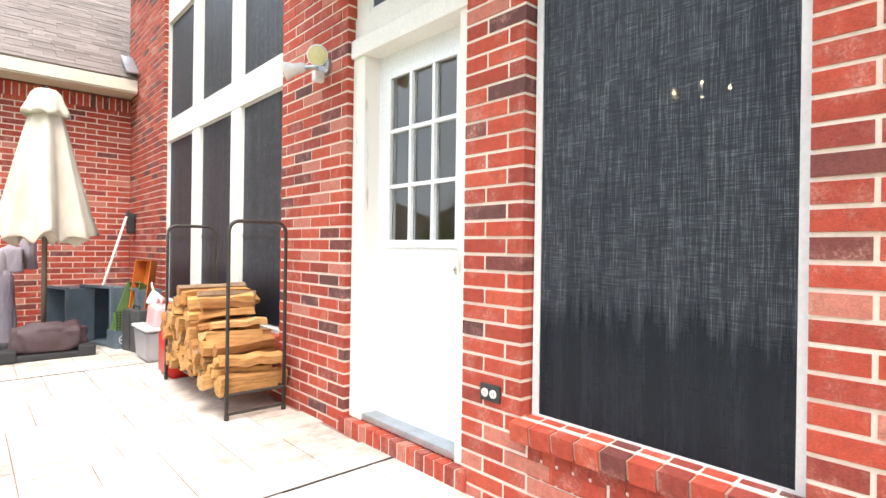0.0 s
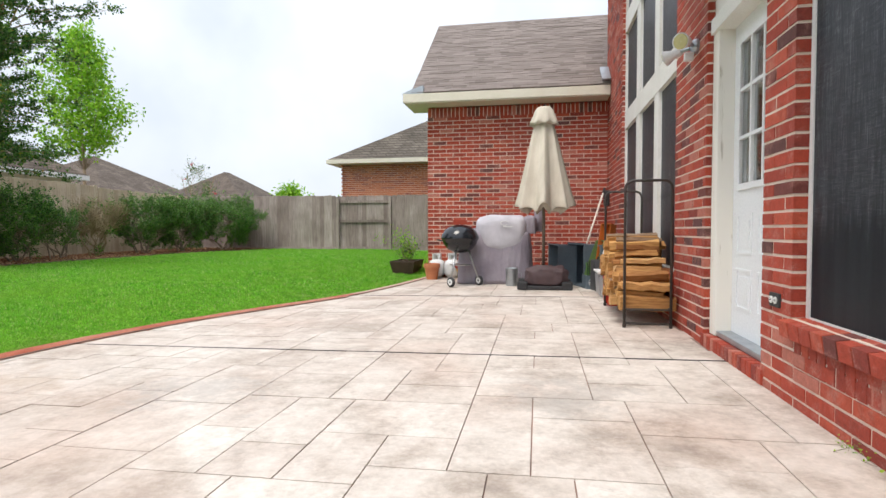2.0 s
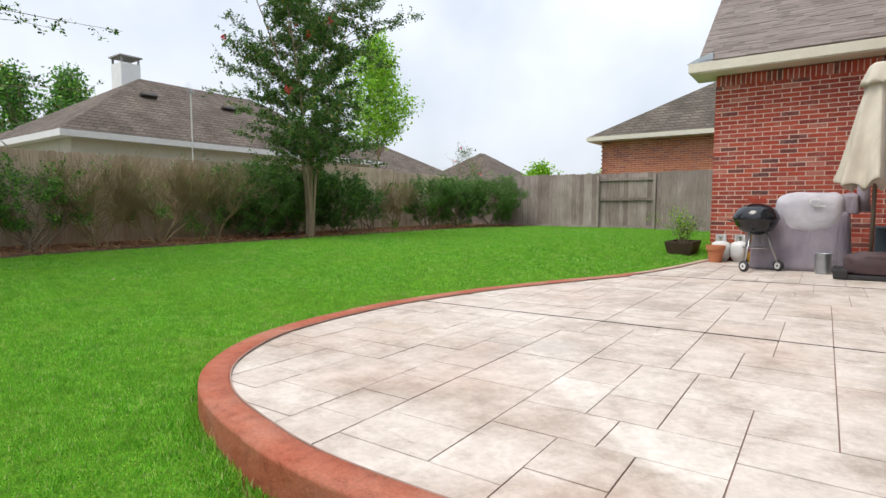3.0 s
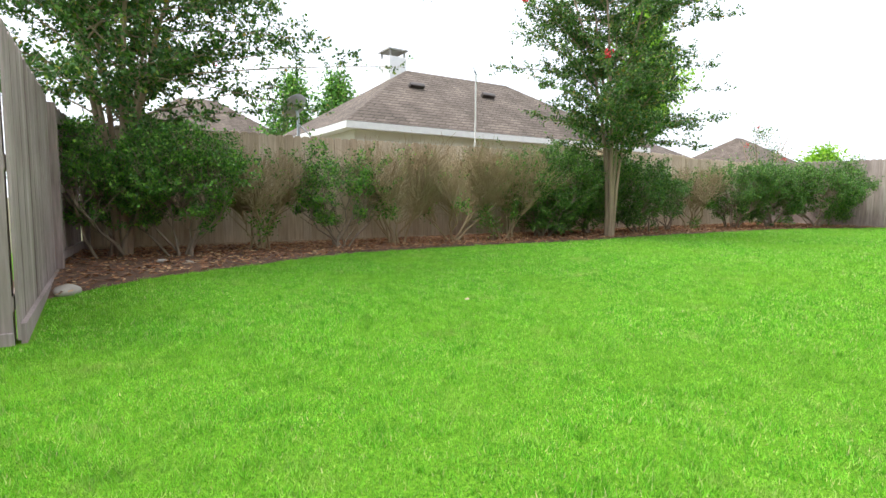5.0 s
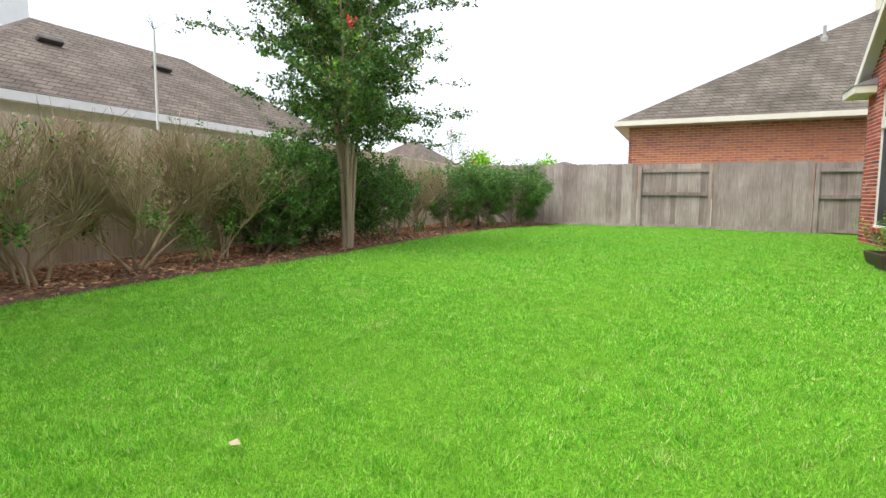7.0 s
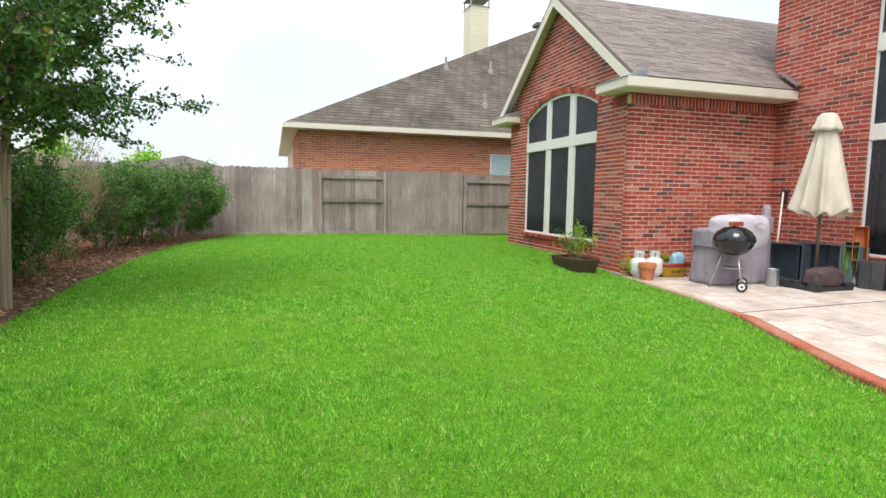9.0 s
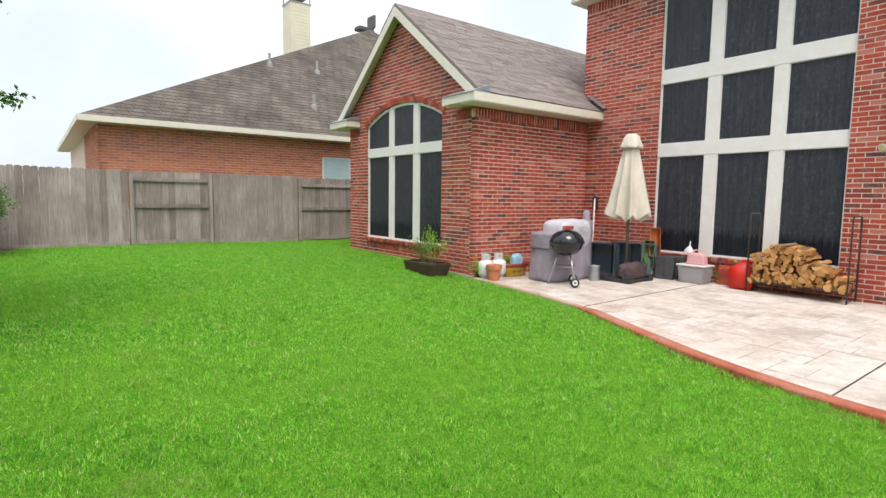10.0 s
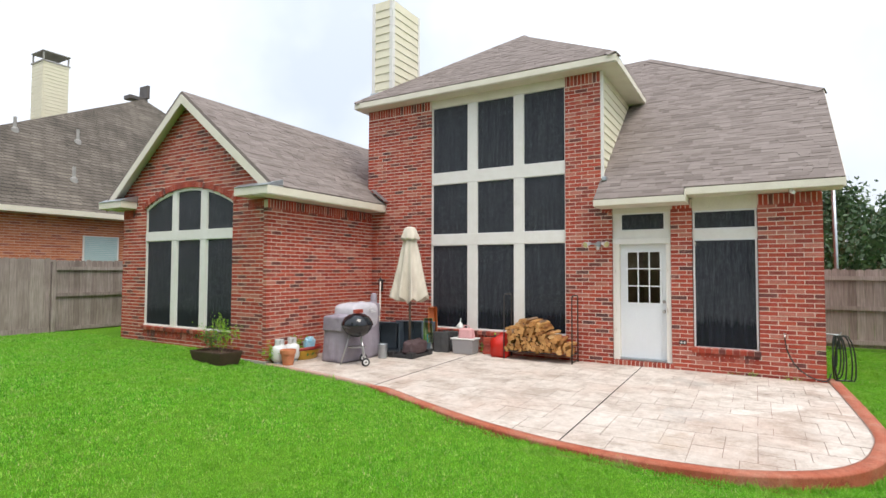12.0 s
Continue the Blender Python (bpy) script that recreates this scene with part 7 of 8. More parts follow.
part("cover_lump", lathe(bmesh.new(), [(0.09, 0.80), (0.075, 1.0), (0.07, 1.18), (0.045, 1.24), (0.0001, 1.25)], 16, (0.84, 7.74), lambda a, z: 1 + 0.12 * math.sin(5 * a + 3 * z)), M_COVER, gg, smooth=True)
bm = bmesh.new()
tube(bm, [(0.30 + 0.07 * math.cos(a), 7.378 - 0.004 * math.sin(a), gz0 + 0.99 + 0.035 * math.sin(a)) for a in [0.5 + i * 0.45 for i in range(12)]], 0.006, 5)
box(bm, 0.27, 0.42, 7.372, 7.380, gz0 + 0.925, gz0 + 0.94)
part("emblem", bm, M_WHITEP, body, "plain white oval mark")

# umbrella with its base
M_CANVAS = material("cream_canvas", (0.62, 0.55, 0.42), 0.85, 0, 0.2)
link(M_CANVAS, ramp(M_CANVAS, noise_fac(M_CANVAS, world_coords(M_CANVAS, (1, 1, 0.4)), 7, 5), [(0.3, (0.50, 0.45, 0.37)), (0.7, (0.66, 0.60, 0.505))]), bsdf(M_CANVAS).inputs["Base Color"])
bump(M_CANVAS, noise_fac(M_CANVAS, world_coords(M_CANVAS), 150, 2), 0.2, 0.002)
UX, UY = 0.91, 6.85
uz = ground_at(UX)
um = thing("patio_umbrella", "closed cream canvas patio umbrella on a dark pole", "umbrella", at=None)


def fold(a, z):
    f = min(1, max(0, (2.50 - z) / 1.3))
    return 1 + (0.06 + 0.24 * f) * (1.0 - 1.9 * abs(math.sin(4 * a + 0.5 * math.sin(2 * a)))) + 0.07 * f * math.sin(3 * a + 1.0) + 0.03 * f * math.sin(17 * a)


prof = [(0.328, 1.235), (0.340, 1.205), (0.348, 1.215), (0.345, 1.25), (0.315, 1.45), (0.275, 1.7), (0.225, 2.0), (0.180, 2.25), (0.145, 2.42), (0.115, 2.55), (0.07, 2.62)]
bm = lathe(bmesh.new(), prof, 96, (UX, UY), fold)
for v in bm.verts:
    if v.co.z < 1.3:
        a = math.atan2(v.co.y - UY, v.co.x - UX)
        v.co.z += 0.05 * math.cos(8 * a) + 0.03 * math.sin(3 * a)
part("canopy", bm, M_CANVAS, um, smooth=True)
bm = lathe(bmesh.new(), [(0.205, 2.46), (0.20, 2.50), (0.165, 2.58), (0.13, 2.68), (0.09, 2.72), (0.0001, 2.735)], 64, (UX, UY), lambda a, z: 1 + 0.07 * math.sin(8 * a) * (2.74 - z) / 0.28)
for v in bm.verts:
    if v.co.z < 2.52:
        v.co.z += 0.03 * abs(math.sin(4 * math.atan2(v.co.y - UY, v.co.x - UX))) - 0.02
part("vent_cap", bm, M_CANVAS, um, smooth=True)
part("finial", lathe(bmesh.new(), [(0.018, 2.73), (0.022, 2.75), (0.0001, 2.77)], 10, (UX, UY)), M_STEEL, um)
M_POLE = grained("bronze_pole", (0.10, 0.075, 0.055), (0.14, 0.11, 0.08), 9, 0.5, bump_strength=0)
part("pole", tube(bmesh.new(), [(UX, UY, uz + 0.04), (UX, UY, 2.6)], 0.024, 12), M_POLE, um, smooth=True)
for k in range(8):
    a = 2 * math.pi * k / 8
    part("rib", tube(bmesh.new(), [(UX + 0.03 * math.cos(a), UY + 0.03 * math.sin(a), 2.45), (UX + 0.27 * math.cos(a), UY + 0.27 * math.sin(a), 1.28)], 0.006, 5), M_POLE, um)
um.location = (0, 0, -0.075)
base = thing("umbrella_base", "square black plastic umbrella base tray with corner blocks", "umbrella base")
B0, B1, C0, C1 = 0.55, 1.30, 6.55, 7.13
part("tray", boxed(B0, B1, C0, C1, uz, uz + 0.06, bevel=0.015), M_RUBBER, base)
for x in (B0 - 0.02, B1 - 0.13):
    for y in (C0 - 0.02, C1 - 0.13):
        part("corner_block", boxed(x, x + 0.15, y, y + 0.15, uz, uz + 0.12, bevel=0.02), M_RUBBER, base)
M_SACK = grained("brown_cloth", (0.060, 0.036, 0.040), (0.095, 0.058, 0.06), 7, 0.7, bump_strength=0.2)
bm = bmesh.new()
bmesh.ops.create_icosphere(bm, subdivisions=4, radius=1)
for v in bm.verts:
    p = v.co.copy()
    d = 1 + 0.14 * noise.noise(p * 2.2) + 0.07 * noise.noise(p * 6)
    p = Vector([math.copysign(abs(c) ** 0.6, c) for c in p])
    v.co = Vector((0.95 + p.x * 0.31 * d, 6.74 + p.y * 0.16 * d, uz + 0.06 + max(0, 0.12 + p.z * 0.16 * d + 0.03 * noise.noise(p * 3))))
tagged(part("weight_bag", bm, M_SACK, smooth=True), "slumped dark brown cloth weight bag on the umbrella base", "weight bag")

# pots, tanks and bags by the wing wall
M_TERRA = grained("terracotta", (0.50, 0.165, 0.07), (0.58, 0.23, 0.11), 9, 0.8, bump_strength=0.15)
PX, PY = -1.08, 8.30
pz = ground_at(PX)
pot = thing("flower_pot", "plain terracotta flower pot on the patio edge", "flower pot")
part("pot_body", lathe(bmesh.new(), [(0.098, pz), (0.132, pz + 0.21), (0.148, pz + 0.21), (0.152, pz + 0.285), (0.138, pz + 0.287), (0.125, pz + 0.2), (0.0001, pz + 0.19)], 28, (PX, PY)), M_TERRA, pot, smooth=False)
M_TANK = grained("white_tank_paint", (0.72, 0.73, 0.72), (0.60, 0.61, 0.60), 5, 0.4, bump_strength=0.03)
for x, y in ((-1.04, 8.58), (-0.74, 8.55)):
    z0 = ground_at(x)
    tk = thing("propane_tank", "white propane gas cylinder with a collar", "gas cylinder", "propane tanks by the wall")
    part("foot_ring", lathe(bmesh.new(), [(0.10, z0), (0.10, z0 + 0.03), (0.095, z0 + 0.03), (0.095, z0)], 24, (x, y)), M_TANK, tk)
    part("tank_body", lathe(bmesh.new(), [(0.08, z0 + 0.025), (0.13, z0 + 0.05), (0.15, z0 + 0.10), (0.152, z0 + 0.25), (0.135, z0 + 0.31), (0.08, z0 + 0.345), (0.0001, z0 + 0.352)], 28, (x, y)), M_TANK, tk, smooth=True)
    bm = bmesh.new()
    n = 26
    for i in range(n - 7):
        a0, a1 = 2 * math.pi * i / n - 0.6, 2 * math.pi * (i + 1) / n - 0.6
        for s, t in ((a0, a1),):
            vs = [bm.verts.new((x + r_ * math.cos(q), y + r_ * math.sin(q), z0 + zz)) for r_, q, zz in ((0.085, s, 0.335), (0.085, t, 0.335), (0.088, t, 0.455), (0.088, s, 0.455))]
            bm.faces.new(vs)
    bmesh.ops.remove_doubles(bm, verts=bm.verts, dist=0.001)
    bmesh.ops.solidify(bm, geom=bm.faces, thickness=0.005)
    part("collar", bm, M_TANK, tk)
    part("valve", lathe(bmesh.new(), [(0.02, z0 + 0.345), (0.02, z0 + 0.40), (0.034, z0 + 0.402), (0.034, z0 + 0.425), (0.0001, z0 + 0.426)], 12, (x, y)), M_NICKEL, tk)
M_YELLOW = grained("yellow_glaze", (0.66, 0.40, 0.035), (0.60, 0.34, 0.03), 6, 0.35, bump_strength=0.02)
M_MAROON = grained("red_glaze", (0.32, 0.035, 0.025), (0.26, 0.03, 0.02), 6, 0.35, bump_strength=0.02)
M_GREENG = grained("green_glaze", (0.07, 0.20, 0.03), (0.10, 0.25, 0.04), 6, 0.35, bump_strength=0.02)
QX, QY = -0.36, 8.50
qz = ground_at(QX)
pl = thing("painted_planter", "oval yellow planter with a red rim and painted leaf pattern", "planter")
for nm, pr, mt in (("planter_body", [(0.155, 0), (0.215, 0.15), (0.218, 0.16)], M_YELLOW), ("planter_rim", [(0.222, 0.16), (0.238, 0.17), (0.24, 0.215), (0.22, 0.217), (0.2, 0.15), (0.0001, 0.145)], M_MAROON)):
    bm = lathe(bmesh.new(), [(r_, qz + z_) for r_, z_ in pr], 36)
    bmesh.ops.transform(bm, matrix=Matrix.Translation((QX, QY, 0)) @ Matrix.Diagonal((1.50, 0.74, 1.2, 1)), verts=bm.verts)
    part(nm, bm, mt, pl, smooth=True)
for dx, sc, mt in ((-0.10, 1.0, M_GREENG), (0.0, 1.0, M_GREENG), (0.09, 0.6, M_MAROON), (-0.05, 0.5, M_MAROON)):
    bm = bmesh.new()
    bmesh.ops.create_uvsphere(bm, u_segments=10, v_segments=6, radius=0.045 * sc)
    bmesh.ops.transform(bm, matrix=Matrix.Translation((QX + dx * 1.3, QY - 0.148 + abs(dx) * 0.12, qz + 0.10)) @ Matrix.Rotation(radians(28), 4, "X") @ Matrix.Rotation(radians(40 * (1 if dx < 0 else -1)), 4, "Y") @ Matrix.Diagonal((1, 0.12, 0.6, 1)), verts=bm.verts)
    part("painted_leaf" if mt is M_GREENG else "painted_flower", bm, mt, pl)
M_BLUE = grained("pale_blue_plastic", (0.22, 0.50, 0.68), (0.45, 0.66, 0.76), 14, 0.4, bump_strength=0.1)
bm = bmesh.new()
bmesh.ops.create_icosphere(bm, subdivisions=4, radius=1)
bz = ground_at(-0.1)
for v in bm.verts:
    p = v.co.copy()
    d = 1 + 0.26 * noise.noise(p * 2.6 + Vector((5, 0, 0))) + 0.16 * abs(noise.noise(p * 6))
    p = Vector([math.copysign(abs(c) ** 0.6, c) for c in p])
    v.co = Vector((-0.20 + p.x * 0.13 * d, 8.61 + p.y * 0.08 * d, bz + max(0, 0.18 + p.z * 0.2 * d)))
tagged(part("plastic_sack", bm, M_BLUE, smooth=True), "crumpled pale blue plastic sack of potting soil", "sack")


def weed(x, y, z, h, n, seed, name="weed", label="small green weed growing at the wall foot", w=0.12, mat=None, leaf=0.04):
    rng_, nr_ = random.Random(seed), np.random.default_rng(seed)
    ob = thing(name, label, "plant", at=pose(x, y, z))
    org = [Vector((rng_.gauss(0, w * 0.15), rng_.gauss(0, w * 0.15), -0.01)) for _ in range(n)]
    tar = [Vector((rng_.gauss(0, w * 0.6), rng_.gauss(0, w * 0.6), h * rng_.uniform(0.5, 1.0))) for _ in range(n)]
    tw, pts = spray_set(rng_, nr_, org, tar, 34 if leaf > 0.03 else 12, leaf, 0.0025 if leaf > 0.03 else 0.0012, 0.3, leaf * 0.5 + w * 0.06)
    o = new("stalk", tw.mesh("stalk", M_TWIG_DARK))
    o.parent = ob
    o = new("foliage", arrays_mesh("foliage", leaf_quads(pts, leaf, nr_, 0, 0.6), 4, mat or M_LEAF_BRIGHT))
    o.parent = ob


weed(-1.16, 8.66, ground_at(-1.1), 0.35, 12, 301, w=0.10)
weed(-0.50, 8.66, ground_at(-0.5), 0.42, 12, 302, w=0.12)
weed(1.98, 6.35, ground_at(1.98), 0.22, 8, 303, w=0.1)
weed(2.0, 5.55, ground_at(2.0), 0.16, 8, 304, w=0.12)
weed(2.01, 0.66, ground_at(2.0), 0.07, 4, 305, w=0.05, leaf=0.022)
weed(2.01, 0.05, ground_at(2.0), 0.04, 8, 306, w=0.2, leaf=0.018)
weed(2.01, 0.95, ground_at(2.0), 0.03, 4, 307, w=0.08, leaf=0.014)

# planter box on the lawn by the gable
M_BOXP = grained("dark_brown_resin", (0.055, 0.030, 0.022), (0.085, 0.048, 0.035), 8, 0.6, bump_strength=0.1)
bx0, by0 = -1.82, 9.42
bz = zt(bx0, by0)
pb_ = thing("planter_box", "dark brown rectangular planter box on the lawn", "planter", at=pose(bx0, by0, bz, 0, 0, 0))
bm = bmesh.new()
lo = [(-0.20, -0.38), (0.20, -0.38), (0.20, 0.38), (-0.20, 0.38)]
hi = [(a * 1.25, b * 1.15) for a, b in lo]
inn = [(a * 1.12, b * 1.08) for a, b in lo]
L = [[bm.verts.new((a, b, z)) for a, b in q] for q, z in ((lo, -0.02), (hi, 0.21), (hi, 0.235), (inn, 0.235), (inn, 0.18))]
for p, q in zip(L, L[1:]):
    for k in range(4):
        bm.faces.new((p[k], p[(k + 1) % 4], q[(k + 1) % 4], q[k]))
bm.faces.new(L[0][::-1])
bmesh.ops.recalc_face_normals(bm, faces=bm.faces)
part("planter_body", bm, M_BOXP, pb_)
part("soil", boxed(-0.215, 0.215, -0.40, 0.40, 0.13, 0.185), M_MULCH, pb_)
weed(bx0 + 0.05, by0 + 0.12, bz + 0.18, 0.48, 16, 310, "rose_bush", "spindly green leafy plant in the planter box", 0.22, M_LEAF)
weed(bx0, by0 - 0.18, bz + 0.18, 0.70, 15, 311, "rose_bush", "spindly green leafy plant in the planter box", 0.24, M_LEAF_BRIGHT)

# crates, cases and clutter by the tall window
M_SLATE = grained("slate_blue_plastic", (0.10, 0.135, 0.165), (0.135, 0.17, 0.20), 5, 0.5, bump_strength=0.05)


def open_bin(x, y, z, w, d, h, rot, label, mat, tilt=0.0):
    """A tote with four thin walls, a floor and a rolled rim, lying on its side when tilted."""
    ob = thing("storage_tote", label, "storage bin", "totes by the tall window", at=pose(x, y, z, tilt, 0, rot))
    t = 0.006
    bm = bmesh.new()
    for a in ((-w / 2, w / 2, -d / 2, -d / 2 + t, 0, h), (-w / 2, w / 2, d / 2 - t, d / 2, 0, h), (-w / 2, -w / 2 + t, -d / 2 + t, d / 2 - t, 0, h), (w / 2 - t, w / 2, -d / 2 + t, d / 2 - t, 0, h), (-w / 2 + t, w / 2 - t, -d / 2 + t, d / 2 - t, 0, t)):
        box(bm, *a)
    part("bin_body", bm, mat, ob)
    bm = bmesh.new()
    for a in ((-w / 2 - 0.02, w / 2 + 0.02, -d / 2 - 0.02, -d / 2), (-w / 2 - 0.02, w / 2 + 0.02, d / 2, d / 2 + 0.02), (-w / 2 - 0.02, -w / 2, -d / 2, d / 2), (w / 2, w / 2 + 0.02, -d / 2, d / 2)):
        box(bm, *a, h - 0.03, h)
    part("bin_rim", bm, mat, ob)
    return ob


cz0 = ground_at(1.4)
open_bin(1.36, 7.62, cz0 + 0.325, 0.56, 0.60, 0.30, -76, "slate-grey plastic tote standing on its side", M_SLATE, 90)
open_bin(1.70, 7.30, cz0 + 0.335, 0.58, 0.62, 0.32, -70, "slate-grey plastic tote standing on its side", M_SLATE, 90)
open_bin(1.97, 7.05, cz0 + 0.325, 0.48, 0.60, 0.28, -84, "slate-grey plastic tote standing on its side", M_SLATE, 90)
cr = thing("black_crate", "open black lattice plastic crate holding garden tools", "crate", at=pose(1.64, 6.86, cz0, 0, 0, 12))
bm = bmesh.new()
for k in range(9):
    f = -0.13 + 0.26 * k / 8
    box(bm, f - 0.004, f + 0.004, -0.11, -0.104, 0.2, 0.40)
    box(bm, f - 0.004, f + 0.004, 0.104, 0.11, 0.2, 0.40)
for k in range(7):
    z = 0.2 + 0.2 * k / 6
    box(bm, -0.135, 0.135, -0.112, -0.106, z - 0.004, z + 0.004)
    box(bm, -0.135, 0.135, 0.106, 0.112, z - 0.004, z + 0.004)
part("lattice", bm, M_RUBBER, cr)
bm = bmesh.new()
for a in ((-0.14, 0.14, -0.115, -0.105), (-0.14, 0.14, 0.105, 0.115), (-0.14, -0.13, -0.105, 0.105), (0.13, 0.14, -0.105, 0.105)):
    box(bm, *a, 0.0, 0.2)
part("crate_body", bm, M_SLATE, cr)
bm = bmesh.new()
tube(bm, [(-0.06 + 0.05 * math.cos(a), -0.119, 0.10 + 0.05 * math.sin(a)) for a in [i * math.pi / 8 for i in range(17)]], 0.004, 5)
box(bm, -0.10, -0.02, -0.121, -0.117, 0.092, 0.105)
part("emblem", bm, M_WHITEP, cr, "plain pale round mark")
M_TEAL = grained("teal_plastic", (0.06, 0.28, 0.27), (0.05, 0.22, 0.22), 6, 0.5, bump_strength=0)
for k, (dx, dy, h, mt) in enumerate(((0.0, 0.0, 0.36, M_TEAL), (0.06, 0.03, 0.33, M_TERRA), (-0.06, 0.02, 0.38, M_GREENG))):
    o = part("garden_tool", tube(bmesh.new(), [(1.64 + dx, 6.86 + dy, cz0 + 0.005), (1.64 + dx * 1.6, 6.86 + dy, cz0 + h)], 0.017, 8), mt)
    tagged(o, "plastic garden tool handle standing in the crate", "garden tool", "tools in the crate")
bm = lathe(bmesh.new(), [(0.085, 0), (0.09, 0.01), (0.094, 0.27), (0.099, 0.275), (0.096, 0.28), (0.09, 0.27), (0.086, 0.02), (0.0001, 0.015)], 28)
can = thing("metal_can", "dull galvanised metal can on the patio", "can", at=pose(0.42, 7.18, ground_at(0.5)))
part("can_body", bm, M_GALV, can, smooth=True)
part("can_handle", tube(bmesh.new(), [(0.095, 0, 0.22), (0.15, 0, 0.2), (0.15, 0, 0.1), (0.095, 0, 0.07)], 0.006, 6), M_GALV, can)
for k, (x, y, r_) in enumerate(((1.68, 6.52, 14), (1.88, 6.42, 20))):
    cs = thing("tool_case", "upright dark grey plastic tool case", "case", "cases by the tall window", at=pose(x, y, cz0, 0, 0, r_))
    part("case_shell", boxed(-0.07, 0.07, -0.17, 0.17, 0, 0.44, bevel=0.018), grained("dark_grey_plastic", (0.05, 0.05, 0.052), (0.075, 0.075, 0.078), 8, 0.5) if k == 0 else bpy.data.materials["dark_grey_plastic"], cs)
    part("case_rib", boxed(-0.074, 0.074, -0.006, 0.006, 0.03, 0.41), M_RUBBER, cs)
    part("case_handle", tube(bmesh.new(), [(0, -0.06, 0.44), (0, -0.06, 0.475), (0, 0.06, 0.475), (0, 0.06, 0.44)], 0.009, 6), M_RUBBER, cs)


def trough(x, y, z, rx, ry, rz_, length, mat, label):
    ob = thing("window_box", label, "planter", at=pose(x, y, z, rx, ry, rz_))
    bm = bmesh.new()
    sec = [(-0.07, 0), (0.07, 0), (0.10, 0.15), (0.092, 0.15), (0.064, 0.008), (-0.064, 0.008), (-0.092, 0.15), (-0.10, 0.15)]
    prism(bm, sec, 0, -length / 2, length / 2)
    part("trough_body", bm, mat, ob)
    for s in (-1, 1):
        part("trough_end", prism(bmesh.new(), [(-0.064, 0.004), (0.064, 0.004), (0.092, 0.145), (-0.092, 0.145)], 0, s * length / 2 - 0.004, s * length / 2 + 0.004), mat, ob)


M_ORANGE = grained("orange_plastic", (0.58, 0.15, 0.025), (0.52, 0.13, 0.022), 6, 0.5, bump_strength=0.03)
trough(1.88, 6.90, cz0 + 0.66, 0, -80, 40, 0.55, M_ORANGE, "orange plastic window box propped on end")
trough(1.76, 6.92, cz0 + 0.40, 0, -68, 30, 0.55, grained("moss_green_plastic", (0.14, 0.22, 0.07), (0.11, 0.18, 0.06), 6, 0.5), "moss green plastic window box propped on end")

# long-handled brush in the corner
bs = thing("push_broom", "long-handled brush leaning in the wall corner, head up", "broom")
p0, p1 = Vector((1.42, 8.25, ground_at(1.4) + 0.35)), Vector((1.90, 8.62, 1.46))
p0, p1 = Vector((1.45, 8.05, ground_at(1.45))), Vector((1.95, 8.40, 1.50))
part("handle", tube(bmesh.new(), [p0, p1], 0.017, 10), grained("pale_wood_handle", (0.80, 0.76, 0.69), (0.72, 0.67, 0.58), 8, 0.5), bs, smooth=True)
part("grip", tube(bmesh.new(), [p1.lerp(p0, 0.02), p1 + (p1 - p0).normalized() * 0.06], 0.022, 10), M_RUBBER, bs)
part("head", boxed(-0.05, 0.05, -0.04, 0.04, -0.26, 0.02, bevel=0.02, m=Matrix.Translation(p1 + Vector((0.05, 0.02, 0.0)))), M_RUBBER, bs, "black bristle head")
part("guard_ring", lathe(bmesh.new(), [(0.016, -0.006), (0.075, -0.004), (0.075, 0.004), (0.016, 0.006)], 16), M_RUBBER, bs).matrix_basis = Matrix.Translation(p0.lerp(p1, 0.36)) @ (p1 - p0).to_track_quat("Z", "Y").to_matrix().to_4x4()

# storage box, jug, funnel, red can, bricks
M_CLEAR = material("cloudy_plastic", (0.72, 0.72, 0.74), 0.35)
bsdf(M_CLEAR).inputs["Transmission Weight"].default_value = 0.6
SX, SY_ = 1.76, 5.98
sz = ground_at(SX)
sb = thing("storage_box", "cloudy clear plastic storage box with a white lid", "storage box")
bm = bmesh.new()
lo = [(SX - 0.15, SY_ - 0.23), (SX + 0.15, SY_ - 0.23), (SX + 0.15, SY_ + 0.23), (SX - 0.15, SY_ + 0.23)]
hi = [(SX + (a - SX) * 1.14, SY_ + (b - SY_) * 1.1) for a, b in lo]
V = [[bm.verts.new((a, b, z)) for a, b in q] for q, z in ((lo, sz), (hi, sz + 0.30))]
for k in range(4):
    bm.faces.new((V[0][k], V[0][(k + 1) % 4], V[1][(k + 1) % 4], V[1][k]))
bm.faces.new(V[0][::-1])
bm.faces.new(V[1])
bmesh.ops.bevel(bm, geom=[e for e in bm.edges], offset=0.02, segments=2, affect="EDGES")
part("box_body", bm, M_CLEAR, sb)
part("box_lid", boxed(SX - 0.185, SX + 0.185, SY_ - 0.27, SY_ + 0.27, sz + 0.30, sz + 0.33, bevel=0.01), M_WHITEP, sb)
part("contents", boxed(SX - 0.11, SX + 0.11, SY_ - 0.17, SY_ + 0.17, sz + 0.02, sz + 0.16, bevel=0.02), grained("clutter_brown", (0.25, 0.2, 0.15), (0.4, 0.36, 0.3), 14, 0.8), sb)
M_PINK = grained("pink_plastic", (0.74, 0.40, 0.40), (0.68, 0.36, 0.37), 4, 0.4, bump_strength=0.02)
jz = sz + 0.33
jg = thing("plastic_jug", "pale pink plastic jug with a moulded handle on the storage box", "jug")
bm = draped(SX - 0.08, SX + 0.08, SY_ - 0.18, SY_ + 0.12, jz, jz + 0.21, 0.16, 0.0, 0.2)
part("jug_body", bm, M_PINK, jg, smooth=True)
